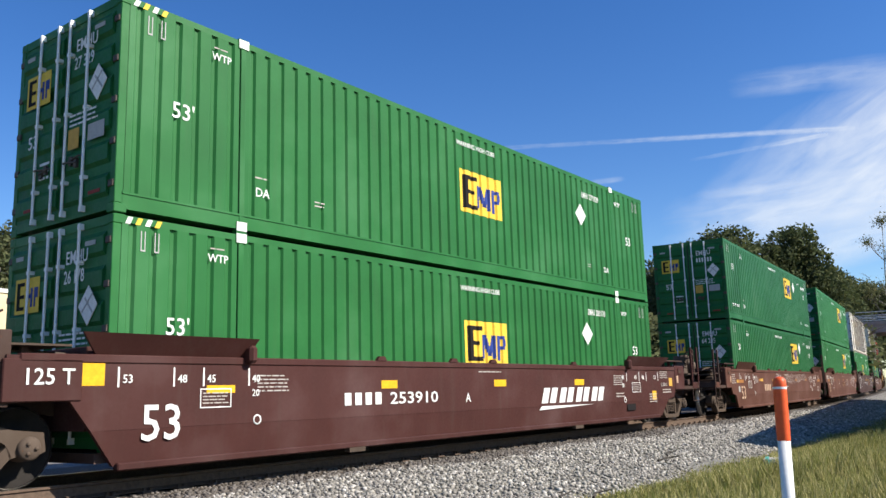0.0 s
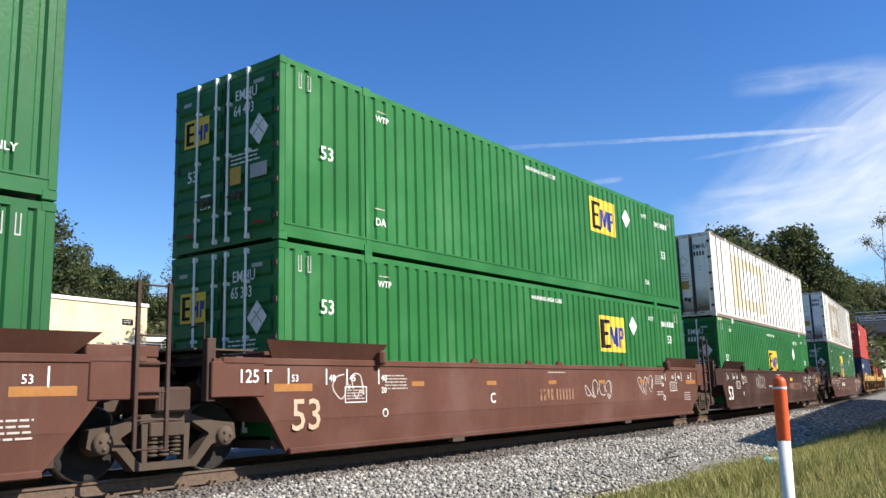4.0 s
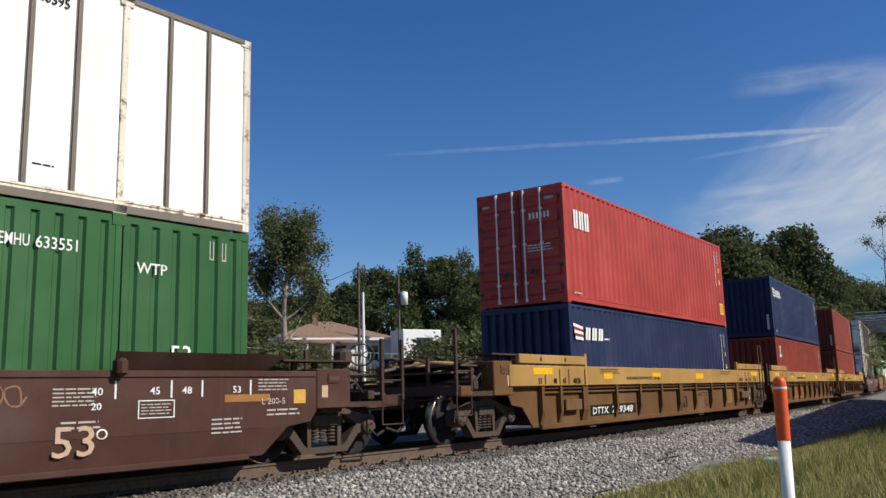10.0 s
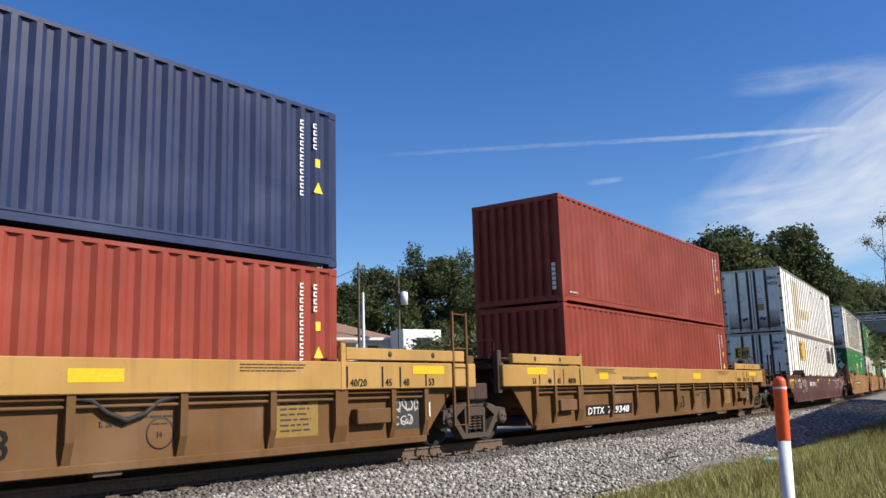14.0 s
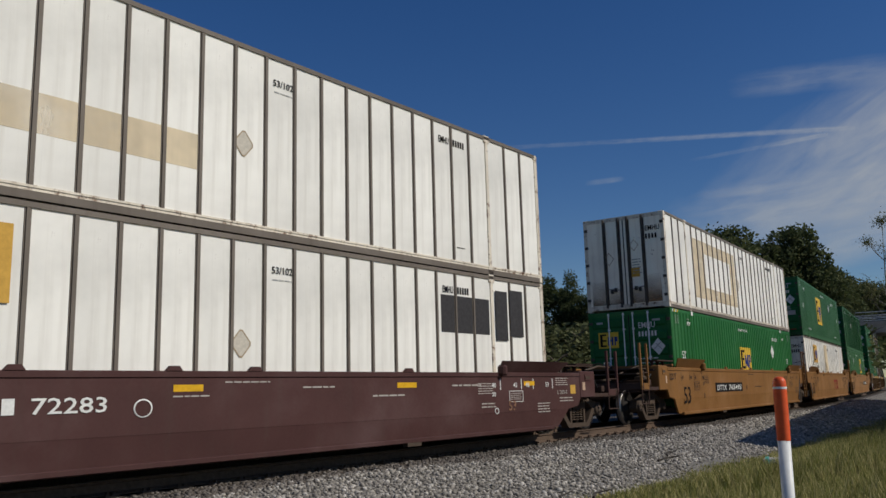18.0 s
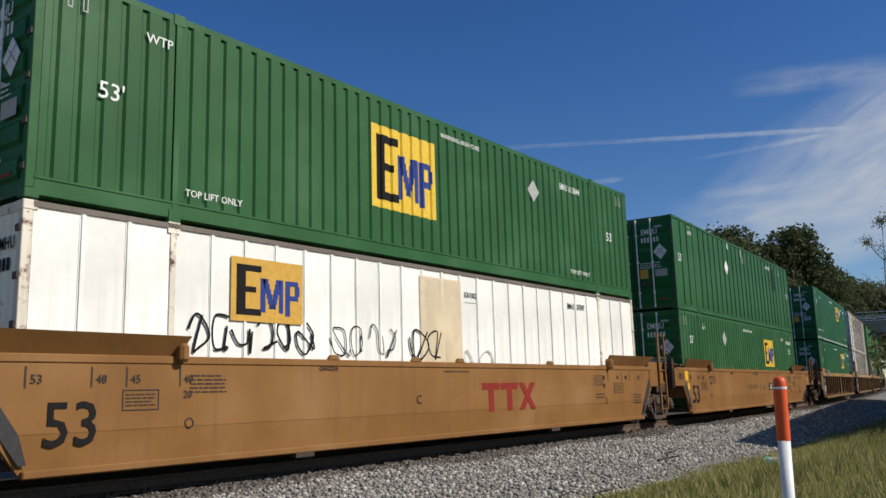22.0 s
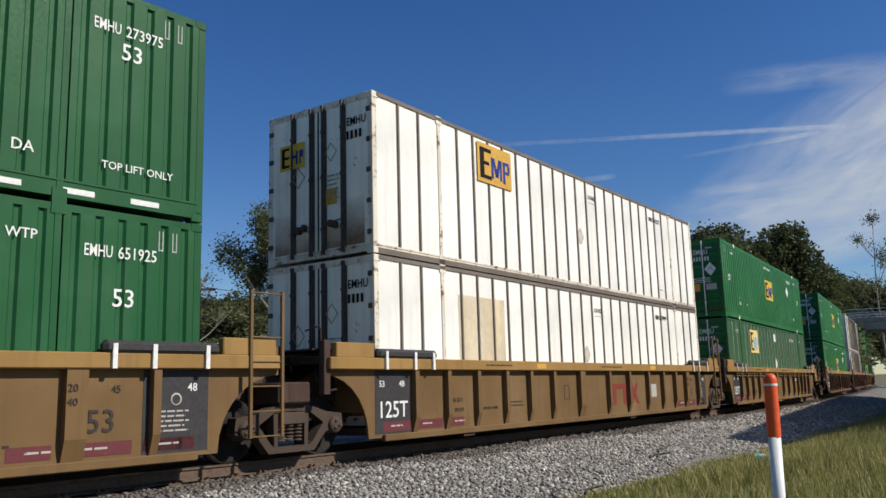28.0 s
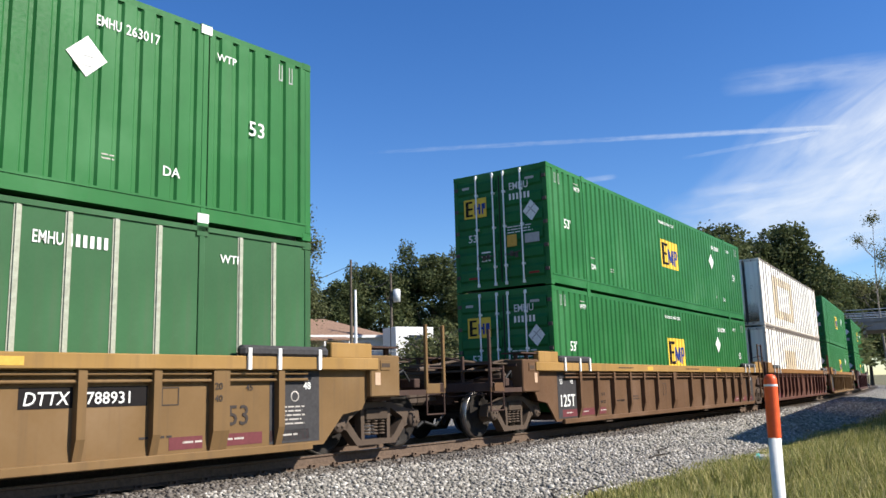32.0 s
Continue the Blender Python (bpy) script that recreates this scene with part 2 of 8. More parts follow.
# ---- mesh kit ----
class Geo:
    """Gathers corners and faces of one mesh."""

    def __init__(self):
        self.v, self.f, self.smooth = [], [], []

    def add(self, verts, faces, smooth=False):
        n = len(self.v)
        self.v.extend(verts)
        self.f.extend([tuple(i + n for i in f) for f in faces])
        self.smooth.extend([smooth] * len(faces))
        return self

    def box(self, x0, y0, z0, x1, y1, z1, c=0.0):
        """A box; c cuts its twelve edges to a small chamfer."""
        if c <= 0:
            v = [(x, y, z) for z in (z0, z1) for y in (y0, y1) for x in (x0, x1)]
            return self.add(v, [(0, 2, 3, 1), (4, 5, 7, 6), (0, 1, 5, 4), (2, 6, 7, 3), (0, 4, 6, 2), (1, 3, 7, 5)])
        bm = bmesh.new()
        bmesh.ops.create_cube(bm, size=1, matrix=Matrix.Translation(((x0 + x1) / 2, (y0 + y1) / 2, (z0 + z1) / 2)) @ Matrix.Diagonal((x1 - x0, y1 - y0, z1 - z0, 1)))
        bmesh.ops.bevel(bm, geom=bm.edges[:], offset=c, segments=1, affect="EDGES")
        return self.take(bm)

    def take(self, bm, smooth=False):
        bm.verts.index_update()
        self.add([tuple(v.co) for v in bm.verts], [tuple(v.index for v in f.verts) for f in bm.faces], smooth)
        bm.free()
        return self

    def prism(self, outline, a, b, axis="y"):
        """A flat outline drawn out from a to b along an axis. The outline is (x, z) for y, (y, z) for x, (x, y) for z."""
        put = {"y": lambda p, d: (p[0], d, p[1]), "x": lambda p, d: (d, p[0], p[1]), "z": lambda p, d: (p[0], p[1], d)}[axis]
        n = len(outline)
        v = [put(p, a) for p in outline] + [put(p, b) for p in outline]
        f = [tuple(range(n)), tuple(reversed(range(n, 2 * n)))] + [(i, n + i, n + (i + 1) % n, (i + 1) % n) for i in range(n)]
        return self.add(v, f)

    def tube(self, points, r, sides=8, cap=True):
        """A round bar through points."""
        pts = [Vector(p) for p in points]
        v, f = [], []
        for i, p in enumerate(pts):
            way = (pts[min(i + 1, len(pts) - 1)] - pts[max(i - 1, 0)]).normalized()
            side = way.cross(Vector((0, 0, 1)) if abs(way.z) < 0.9 else Vector((1, 0, 0))).normalized()
            up = side.cross(way)
            rr = r[i] if isinstance(r, (list, tuple)) else r
            v += [tuple(p + rr * (math.cos(2 * math.pi * k / sides) * side + math.sin(2 * math.pi * k / sides) * up)) for k in range(sides)]
        for i in range(len(pts) - 1):
            f += [(i * sides + k, i * sides + (k + 1) % sides, (i + 1) * sides + (k + 1) % sides, (i + 1) * sides + k) for k in range(sides)]
        self.add(v, f, True)
        if cap:
            n = len(pts) - 1
            self.add([v[k] for k in range(sides)], [tuple(reversed(range(sides)))])
            self.add([v[n * sides + k] for k in range(sides)], [tuple(range(sides))])
        return self

    def lathe(self, profile, sides=24, axis="y", at=(0, 0, 0)):
        """A profile of (radius, along) turned round an axis."""
        v, f = [], []
        for r, d in profile:
            for k in range(sides):
                c, s = r * math.cos(2 * math.pi * k / sides), r * math.sin(2 * math.pi * k / sides)
                p = {"y": (c, d, s), "z": (c, s, d), "x": (d, c, s)}[axis]
                v.append((p[0] + at[0], p[1] + at[1], p[2] + at[2]))
        n = len(profile)
        for i in range(n - 1):
            f += [(i * sides + k, i * sides + (k + 1) % sides, (i + 1) * sides + (k + 1) % sides, (i + 1) * sides + k) for k in range(sides)]
        return self.add(v, f, True)

    def mesh(self, name):
        me = bpy.data.meshes.new(name)
        me.from_pydata(self.v, [], self.f)
        if any(self.smooth):
            me.polygons.foreach_set("use_smooth", self.smooth)
        me.update()
        return me


MESHES = {}


def cached(key, make):
    """One mesh for all alike parts."""
    if key not in MESHES:
        g = make()
        MESHES[key] = g.mesh(key if isinstance(key, str) else "_".join(str(k) for k in key)[:50])
    return MESHES[key]


DISTANT = []  # filled while the last cars, always far off, are built without their smallest parts
SMALL = {"hinge", "handle", "lettering", "number", "small_print", "rung", "prop", "drain_bracket", "hatch", "hatch_slot", "placard_print", "gusset", "slot", "placard_frame", "ring_mark", "gauge_mark", "brake_pipe", "stirrup_leg", "brake_shoe", "bearing_cap", "tread", "scrawl", "reflector"}


def part(name, mesh, material, parent, label="", at=None):
    """Links a mesh as one part under a thing or a part."""
    if DISTANT and name in SMALL:
        return None
    if isinstance(mesh, Geo):
        mesh = mesh.mesh(name)
    ob = new(name, mesh)
    if not mesh.materials:
        mesh.materials.append(material)
    elif mesh.materials[0] is not material:
        ob.material_slots[0].link = "OBJECT"
        ob.material_slots[0].material = material
    ob.parent = parent
    if at is not None:
        ob.matrix_basis = at
    if label:
        ob["label"] = label
    return ob


def thing(name, label, category, group="", kind=""):
    return tagged(new(name), label, category, group, kind)


def lone(name, mesh, material, label, category, group="", kind=""):
    if isinstance(mesh, Geo):
        mesh = mesh.mesh(name)
    mesh.materials.append(material)
    return tagged(new(name, mesh), label, category, group, kind)


def words(text, size, slant=0.0):
    """Letters of the built-in font as a flat mesh, thickened a little, lying in x and z, facing -y, start at the origin."""
    key = ("letters", text, size, slant)
    if key not in MESHES:
        cu = bpy.data.curves.new("letters", "FONT")
        cu.body, cu.size, cu.extrude, cu.resolution_u, cu.offset = text, size, 0.0015, 2, 0.007 * size
        ob = bpy.data.objects.new("letters", cu)
        scene.collection.objects.link(ob)
        me = bpy.data.meshes.new_from_object(ob.evaluated_get(bpy.context.evaluated_depsgraph_get()))
        bpy.data.objects.remove(ob)
        if slant:
            me.transform(Matrix(((1, slant, 0, 0), (0, 1, 0, 0), (0, 0, 1, 0), (0, 0, 0, 1))))
        me.transform(Matrix.Rotation(radians(90), 4, "X"))
        me.materials.clear()
        MESHES[key] = me
    return MESHES[key]


def plate(x0, z0, x1, z1, y, t=0.004):
    """A thin sheet standing on a side that faces -y."""
    return Geo().box(x0, y - t, z0, x1, y, z1)


def bars(x, z, h, count, y, w=0.55, gap=0.25, breaks=()):
    """Writing that is not spelt out: one upright bar for each sign."""
    g, cur = Geo(), x
    for i in range(count):
        if i in breaks:
            cur += h * 0.5
        g.box(cur, y - 0.004, z, cur + h * w, y, z + h)
        cur += h * (w + gap)
    return g


def lines(x0, z0, w, h, n, y, seed=1):
    """A block of small print: n rows of bars."""
    rnd, g = random.Random(seed), Geo()
    step = h / n
    for i in range(n):
        cur, end = x0, x0 + w * rnd.uniform(0.8, 1.0)
        while cur < end:
            ln = min(rnd.uniform(1.0, 3.0) * step, end - cur)
            g.box(cur, y - 0.004, z0 + h - (i + 1) * step + 0.36 * step, cur + ln, y, z0 + h - i * step - 0.28 * step)
            cur += ln + 0.4 * step
    return g


# ---- the line of the track: s counts metres along it from abreast of the camera, the rail tops are at z = 0 ----
STEPS = np.arange(-420.0, 620.0, 1.0)
near = np.clip(STEPS, -30, 250)
bend = np.maximum(0.00307 + 0.0000257 * near - 0.000001029 * near ** 2, 0.0006)
HEADING = np.concatenate([[0.0], np.cumsum((bend[1:] + bend[:-1]) / 2)])
HEADING -= np.interp(0.0, STEPS, HEADING)
between = (HEADING[1:] + HEADING[:-1]) / 2
LINE_X = np.concatenate([[0.0], np.cumsum(np.cos(between))])
LINE_Y = np.concatenate([[0.0], np.cumsum(np.sin(between))])
LINE_X -= np.interp(0.0, STEPS, LINE_X)
LINE_Y -= np.interp(0.0, STEPS, LINE_Y)


def on_line(s, side=0.0, z=0.0):
    """The place s metres along the line and side metres to its left."""
    a = np.interp(s, STEPS, HEADING)
    return Vector((np.interp(s, STEPS, LINE_X) - side * math.sin(a), np.interp(s, STEPS, LINE_Y) + side * math.cos(a), z))


def line_pose(s, z=0.0):
    """The pose of a vehicle whose middle is at s: it hangs a little inside the curve."""
    sag = 48.0 * np.interp(s, STEPS, bend)
    p = on_line(s, sag, z)
    return pose(p.x, p.y, z, 0, 0, math.degrees(np.interp(s, STEPS, HEADING)))


# how far the train has come by t seconds
RUN_T = (0, 1, 2, 3, 4, 4.5, 5.5, 7, 8, 9, 10, 11, 12, 13, 14, 14.5, 15.5, 17, 18.5, 20, 21, 22, 24, 25.5, 27.5, 28.4, 30, 32)
RUN_S = (-0.02, 10.28, 20.43, 30.49, 40.55, 45.56, 55.58, 70.57, 80.6, 90.44, 100.4, 110.34, 120.26, 129.86, 139.76, 144.6, 154.4, 168.99, 183.48, 197.82, 207.6, 217.07, 236.13, 250.37, 269.24, 277.54, 292.46, 310.97)


def run_poly(t):
    return ((-1.42193e-4 * t - 7.49113e-3) * t + 10.102) * t + 0.1129


RUN_REST = [s - run_poly(t) for t, s in zip(RUN_T, RUN_S)]


def gone(t):
    return run_poly(t) + float(np.interp(t, RUN_T, RUN_REST))


# ---- containers: middle of the underside at the origin, long along x, the near side faces -y, the doors face -x ----
L53, W53, L40, W40, TALL, LOW = 16.154, 2.591, 12.192, 2.438, 2.896, 2.591


def corrugated(x0, x1, z0, z1, pitch, flat, slope, depth):
    """An upright ribbed sheet on y = 0 whose grooves lie depth behind (+y), with a back 3 cm behind them."""
    n = max(1, round((x1 - x0) / pitch))
    p = (x1 - x0) / n
    k = p / pitch
    prof = [(x0, 0.0)]
    for i in range(n):
        a = x0 + i * p
        prof += [(a + flat * k / 2, 0.0), (a + (flat / 2 + slope) * k, depth), (a + p - (flat / 2 + slope) * k, depth), (a + p - flat * k / 2, 0.0)]
    prof.append((x1, 0.0))
    m = len(prof)
    g = Geo()
    v = [(x, y, z0) for x, y in prof] + [(x, y, z1) for x, y in prof]
    g.add(v, [(i, i + 1, m + i + 1, m + i) for i in range(m - 1)])
    b = depth + 0.03
    g.add([(x0, b, z0), (x1, b, z0), (x1, b, z1), (x0, b, z1)], [(1, 0, 3, 2)])
    g.add([(x, y, z1) for x, y in prof] + [(x1, b, z1), (x0, b, z1)], [tuple(range(m + 2))])
    return g


TURN = pose(0, 0, 0, 0, 0, 180)
END_TURN = pose(0, 0, 0, 0, 0, -90)


def side_places(half_w):
    """Near and far side: what is drawn on y = 0 goes to either."""
    return pose(0, -half_w, 0), pose(0, half_w, 0, 0, 0, 180)


def door_end(root, L, W, H, door, rods, style):
    """Two doors with lock rods, handles, hinges and gaskets at the -x end."""
    x = -L / 2
    w = W / 2 - 0.10
    z0, z1 = 0.17, H - 0.13

    def leaf():
        g = Geo()
        g.box(x + 0.012, 0.014, z0, x + 0.05, w, z1)
        return g

    for sign, name in ((1, "far"), (-1, "near")):
        turn = pose(0, 0, 0) if sign > 0 else Matrix.Diagonal((1, -1, 1, 1))
        key = ("door", L, W, H, style, sign)

        def made(sign=sign):
            g = leaf()
            if sign < 0:
                g.v = [(a, -b, c) for a, b, c in g.v]
                g.f = [tuple(reversed(f)) for f in g.f]
            return g
        d = part("door", cached(key, made), door, root)
        if style == "ribbed":
            step = (z1 - z0) / 6
            y0, y1 = sorted((sign * 0.06, sign * (w - 0.05)))
            swell = cached(("door_panel", L, W, H, sign), lambda: Geo().prism([(x + 0.013, 0.05), (x - 0.032, 0.10), (x - 0.032, step - 0.14), (x + 0.013, step - 0.07)], y0, y1))
            for i in range(6):
                part("door_panel", swell, door, d, at=pose(0, 0, z0 + i * step))
        flush = style == "flat"
        for k, yy in enumerate((0.15, 0.62)):
            y = sign * yy

            def rod(y=y):
                g = Geo().tube([(x - 0.055, y, z0 - 0.06), (x - 0.055, y, z1 + 0.07)], 0.020, 7)
                for q in (z0 + 0.35, (z0 + z1) / 2, z1 - 0.45):
                    g.box(x - 0.075, y - 0.03, q, x + 0.012, y + 0.03, q + 0.05)
                for q in (z0 - 0.08, z1 + 0.0):
                    g.prism([(y - 0.022, q), (y + 0.028, q), (y + 0.022, q + 0.07), (y - 0.016, q + 0.08)], x - 0.072, x + 0.012, "x")
                if flush:
                    g.box(x - 0.002, y - 0.055, z0, x + 0.0125, y + 0.055, z1)
                return g
            part("lock_rod", cached(("rod", style, L, H, y), rod), rods, d)

            def handle(y=y, sign=sign, k=k):
                z = (0.62 if flush else 0.80) + 0.04 * k
                a = -sign if k else sign
                g = Geo().tube([(x - 0.06, y, z), (x - 0.085, y + a * 0.06, z), (x - 0.07, y + a * 0.34, z - 0.03)], 0.013, 6)
                return g.box(x - 0.07, y + a * 0.26, z - 0.09, x + 0.01, y + a * 0.33, z + 0.03)
            part("handle", cached(("handle", style, L, H, y), handle), LOCK_DARK, d)
        for q in range(5):
            z = z0 + 0.16 + q * (z1 - z0 - 0.4) / 4

            def hinge(z=z, sign=sign):
                a, b = sorted((sign * (w - 0.03), sign * (w + 0.075)))
                return Geo().box(x - 0.022, a, z, x + 0.012, b, z + 0.085, 0.006)
            part("hinge", cached(("hinge", L, W, H, sign, q), hinge), LOCK_DARK, d)
    part("gasket", cached(("gasket", L, H), lambda: Geo().box(x + 0.0, -0.013, z0, x + 0.04, 0.013, z1)), RUBBER, root)


def frame_of(root, L, W, H, steel, posts, bottom=0.24, top=0.10, casting=None):
    """Rails, corner posts, castings, floor and roof of a container."""
    hx, hy = L / 2, W / 2
    for s in (-1, 1):
        y0, y1 = (-hy, -hy + 0.06) if s < 0 else (hy - 0.06, hy)
        part("bottom_rail", cached(("bottom_rail", L, W, bottom, s), lambda: Geo().box(-hx + 0.1, y0, 0.05, hx - 0.1, y1, bottom).box(-hx + 0.1, y0 - 0.012 if s < 0 else y0, bottom, hx - 0.1, y1 if s < 0 else y1 + 0.012, bottom + 0.03)), steel, root)
        part("top_rail", cached(("top_rail", L, W, H, top, s), lambda: Geo().box(-hx + 0.1, y0, H - top, hx - 0.1, y1, H - 0.012)), steel, root)
        for e in (-1, 1):
            x0, x1 = (-hx, -hx + 0.12) if e < 0 else (hx - 0.12, hx)
            q0, q1 = (-hy, -hy + 0.11) if s < 0 else (hy - 0.11, hy)
            part("corner_post", cached(("corner_post", L, W, H, s, e), lambda: Geo().box(x0, q0, 0.12, x1, q1, H - 0.12, 0.008)), steel, root)
            for z in (0.0, H - 0.12):
                cx = x0 - 0.004 if e < 0 else x1 - 0.175
                cy = q0 - 0.004 if s < 0 else q1 - 0.16
                part("corner_casting", cached(("casting", L, W, s, e, z), lambda: Geo().box(cx, cy, z, cx + 0.179, cy + 0.164, z + 0.12, 0.01)), casting or steel, root)
    part("roof", cached(("roof", L, W, H), lambda: Geo().box(-hx + 0.05, -hy + 0.05, H - 0.06, hx - 0.05, hy - 0.05, H - 0.02)), steel, root)
    part("floor", cached(("floor", L, W), lambda: Geo().box(-hx + 0.06, -hy + 0.06, 0.06, hx - 0.06, hy - 0.06, 0.16)), steel, root)
    part("header", cached(("header", L, W, H), lambda: Geo().box(-hx + 0.0, -hy + 0.1, H - 0.13, -hx + 0.08, hy - 0.1, H - 0.01)), steel, root)
    part("sill", cached(("sill", L, W), lambda: Geo().box(-hx + 0.0, -hy + 0.1, 0.04, -hx + 0.08, hy - 0.1, 0.17)), steel, root)
    for px in posts:
        for s in (-1, 1):
            y0, y1 = (-hy - 0.008, -hy + 0.08) if s < 0 else (hy - 0.08, hy + 0.008)
            part("lift_post", cached(("lift_post", px, W, H, s), lambda: Geo().box(px - 0.045, y0, 0.03, px + 0.045, y1, H - 0.005, 0.006).box(px - 0.09, y0 - 0.004 if s < 0 else y0, H - 0.14, px + 0.09, y1 if s < 0 else y1 + 0.004, H + 0.012).box(px - 0.09, y0 - 0.004 if s < 0 else y0, -0.01, px + 0.09, y1 if s < 0 else y1 + 0.004, 0.15)), casting or steel, root)


WALL_X = [-6.051 + 0.28144 * i + k for i in range(43) for k in (0.0855, 0.1156, 0.1658, 0.1960)]
WALL_Y = [v for i in range(43) for v in (0.0, 0.035, 0.035, 0.0)]


def wavy(g, x0, z0, x1, z1, y, lift=0.004):
    """A thin coat that follows the grooves of a green side wall."""
    xs = [x0] + [x for x in WALL_X if x0 < x < x1] + [x1]
    ys = [y - lift + float(np.interp(x, WALL_X, WALL_Y)) for x in xs]
    n = len(xs)
    return g.add([(a, b, z0) for a, b in zip(xs, ys)] + [(a, b, z1) for a, b in zip(xs, ys)], [(i, i + 1, n + i + 1, n + i) for i in range(n - 1)])


def flat(g, x0, z0, x1, z1, y, lift=0.004):
    return g.box(x0, y - lift, z0, x1, y, z1)


def emblem(root, x0, z0, x1, z1, y, frame=LOGO_YELLOW, dark=INK_BLACK, light=INK_BLUE, lay=flat, half=False):
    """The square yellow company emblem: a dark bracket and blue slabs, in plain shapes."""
    w, h = x1 - x0, z1 - z0
    part("emblem", lay(Geo(), x0, z0, x1, z1, y, 0.004), frame, root, "square yellow emblem")

    def patch(rects, mat, slants=()):
        g = Geo()
        for a, b, c, d in rects:
            lay(g, x0 + a * w, z0 + b * h, x0 + c * w, z0 + d * h, y, 0.008)
        for a, c, wide, b, d in slants:
            for k in range(6):
                e = a + (c - a) * k / 6
                lay(g, x0 + min(e, e + (c - a) / 6) * w, z0 + (b + (d - b) * k / 6) * h, x0 + (max(e, e + (c - a) / 6) + wide) * w, z0 + (b + (d - b) * (k + 1) / 6) * h, y, 0.008)
        part("emblem_stroke", g, mat, root)
    patch(((0.07, 0.10, 0.19, 0.89), (0.19, 0.10, 0.40, 0.20), (0.19, 0.79, 0.40, 0.89), (0.19, 0.46, 0.33, 0.55)), dark)
    if not half:
        patch(((0.39, 0.16, 0.46, 0.70), (0.65, 0.16, 0.71, 0.70), (0.74, 0.12, 0.81, 0.70), (0.81, 0.62, 0.93, 0.70), (0.81, 0.38, 0.93, 0.46), (0.88, 0.46, 0.95, 0.62)), light, ((0.53, 0.42, 0.06, 0.22, 0.70), (0.53, 0.62, 0.06, 0.22, 0.70)))


def diamond(root, x, z, r, y, mat=INK_WHITE):
    part("placard", Geo().prism([(x - r, z), (x, z - r), (x + r, z), (x, z + r)], y - 0.012, y), mat, root, "diamond placard")
    part("placard_print", Geo().box(x - r * 0.3, y - 0.014, z - r * 0.5, x + r * 0.3, y - 0.012, z - r * 0.44).box(x - r * 0.22, y - 0.014, z - 0.03 * r, x + r * 0.3, y - 0.012, z + 0.03 * r), GREY_TAG, root)


def write(root, text, x, z, size, y, mat=INK_WHITE):
    part("lettering", words(text, size), mat, root, at=pose(x, y - 0.003, z))


def scrawl(root, x0, z0, x1, z1, y, seed, mat=CHALK, thick=0.010):
    """Loose jagged paint strokes that spell nothing."""
    rnd = random.Random(seed)
    w, h = x1 - x0, z1 - z0
    count = max(2, int(w / (0.62 * h)))
    for k in range(count):
        a, cell = x0 + k * w / count, w / count
        turn, way = rnd.uniform(0, 6.28), rnd.choice((-1, 1))
        key = [(a + cell * (0.5 + 0.52 * rnd.uniform(0.5, 1.1) * math.cos(turn + way * i * 1.15)), z0 + h * (0.5 + 0.5 * rnd.uniform(0.55, 1.1) * math.sin(turn + way * i * 1.15))) for i in range(rnd.choice((4, 5, 6)))]
        key += [(a + cell * rnd.uniform(0.3, 1.2), z0 + h * rnd.uniform(0.0, 0.4)), (a + cell * rnd.uniform(0.7, 1.2), z0 + h * rnd.uniform(0.2, 1.0))]
        pts = []
        for i in range(len(key) - 1):
            p0, p1, p2, p3 = key[max(i - 1, 0)], key[i], key[i + 1], key[min(i + 2, len(key) - 1)]
            for q in range(5):
                t = q / 5
                pts.append(tuple(0.5 * (2 * p1[d] + (p2[d] - p0[d]) * t + (2 * p0[d] - 5 * p1[d] + 4 * p2[d] - p3[d]) * t * t + (3 * p1[d] - p0[d] - 3 * p2[d] + p3[d]) * t ** 3) for d in (0, 1)))
        pts.append(key[-1])
        g = Geo()
        for (ax, az), (bx, bz) in zip(pts, pts[1:]):
            ln = math.hypot(bx - ax, bz - az) or 1
            nx, nz = -(bz - az) / ln * thick, (bx - ax) / ln * thick
            g.add([(ax + nx, y - 0.003, az + nz), (bx + nx, y - 0.003, bz + nz), (bx - nx, y - 0.003, bz - nz), (ax - nx, y - 0.003, az - nz)], [(0, 1, 2, 3)])
        part("scrawl", g, mat, root, "loose painted scrawl")


def figures(x, z, h, count, y):
    """Signs that are not spelt out: one plain bar each."""
    g = Geo()
    for i in range(count):
        a = x + i * 0.66 * h
        g.box(a, y - 0.003, z, a + h * 0.36, y, z + h)
    return g


def code(root, x, z, h, letters, digits, y, mat, end=None):
    """A fleet number: the code letters, or bars for an owner's name, then figures where they can be read; end stretches it to a length."""
    signs = len(letters) if isinstance(letters, str) else letters
    long = end - x if end else (signs + 6) * 0.62 * h + 0.3 * h
    slant = 0.18 if letters == "DTTX" else 0.0

    def fitted(text, at, wide):
        me = words(text, h / 0.7, slant)
        part("lettering", me, mat, root, at=pose(at, y - 0.003, z) @ Matrix.Diagonal((wide / max(v.co.x for v in me.vertices), 1, 1, 1)))
    if isinstance(letters, str):
        fitted(letters, x, 0.38 * long)
    elif letters:
        step = 0.40 * long / letters
        g = Geo()
        for i in range(letters):
            g.box(x + i * step, y - 0.003, z, x + i * step + 0.62 * step, y, z + h)
        part("number", g, mat, root)
    if isinstance(digits, str):
        fitted(digits, x + 0.45 * long, 0.55 * long)
    elif digits:
        g = Geo()
        step = 0.55 * long / digits
        for i in range(digits):
            g.box(x + 0.45 * long + i * step, y - 0.003, z, x + 0.45 * long + (i + 0.55) * step, y, z + h)
        part("number", g, mat, root)


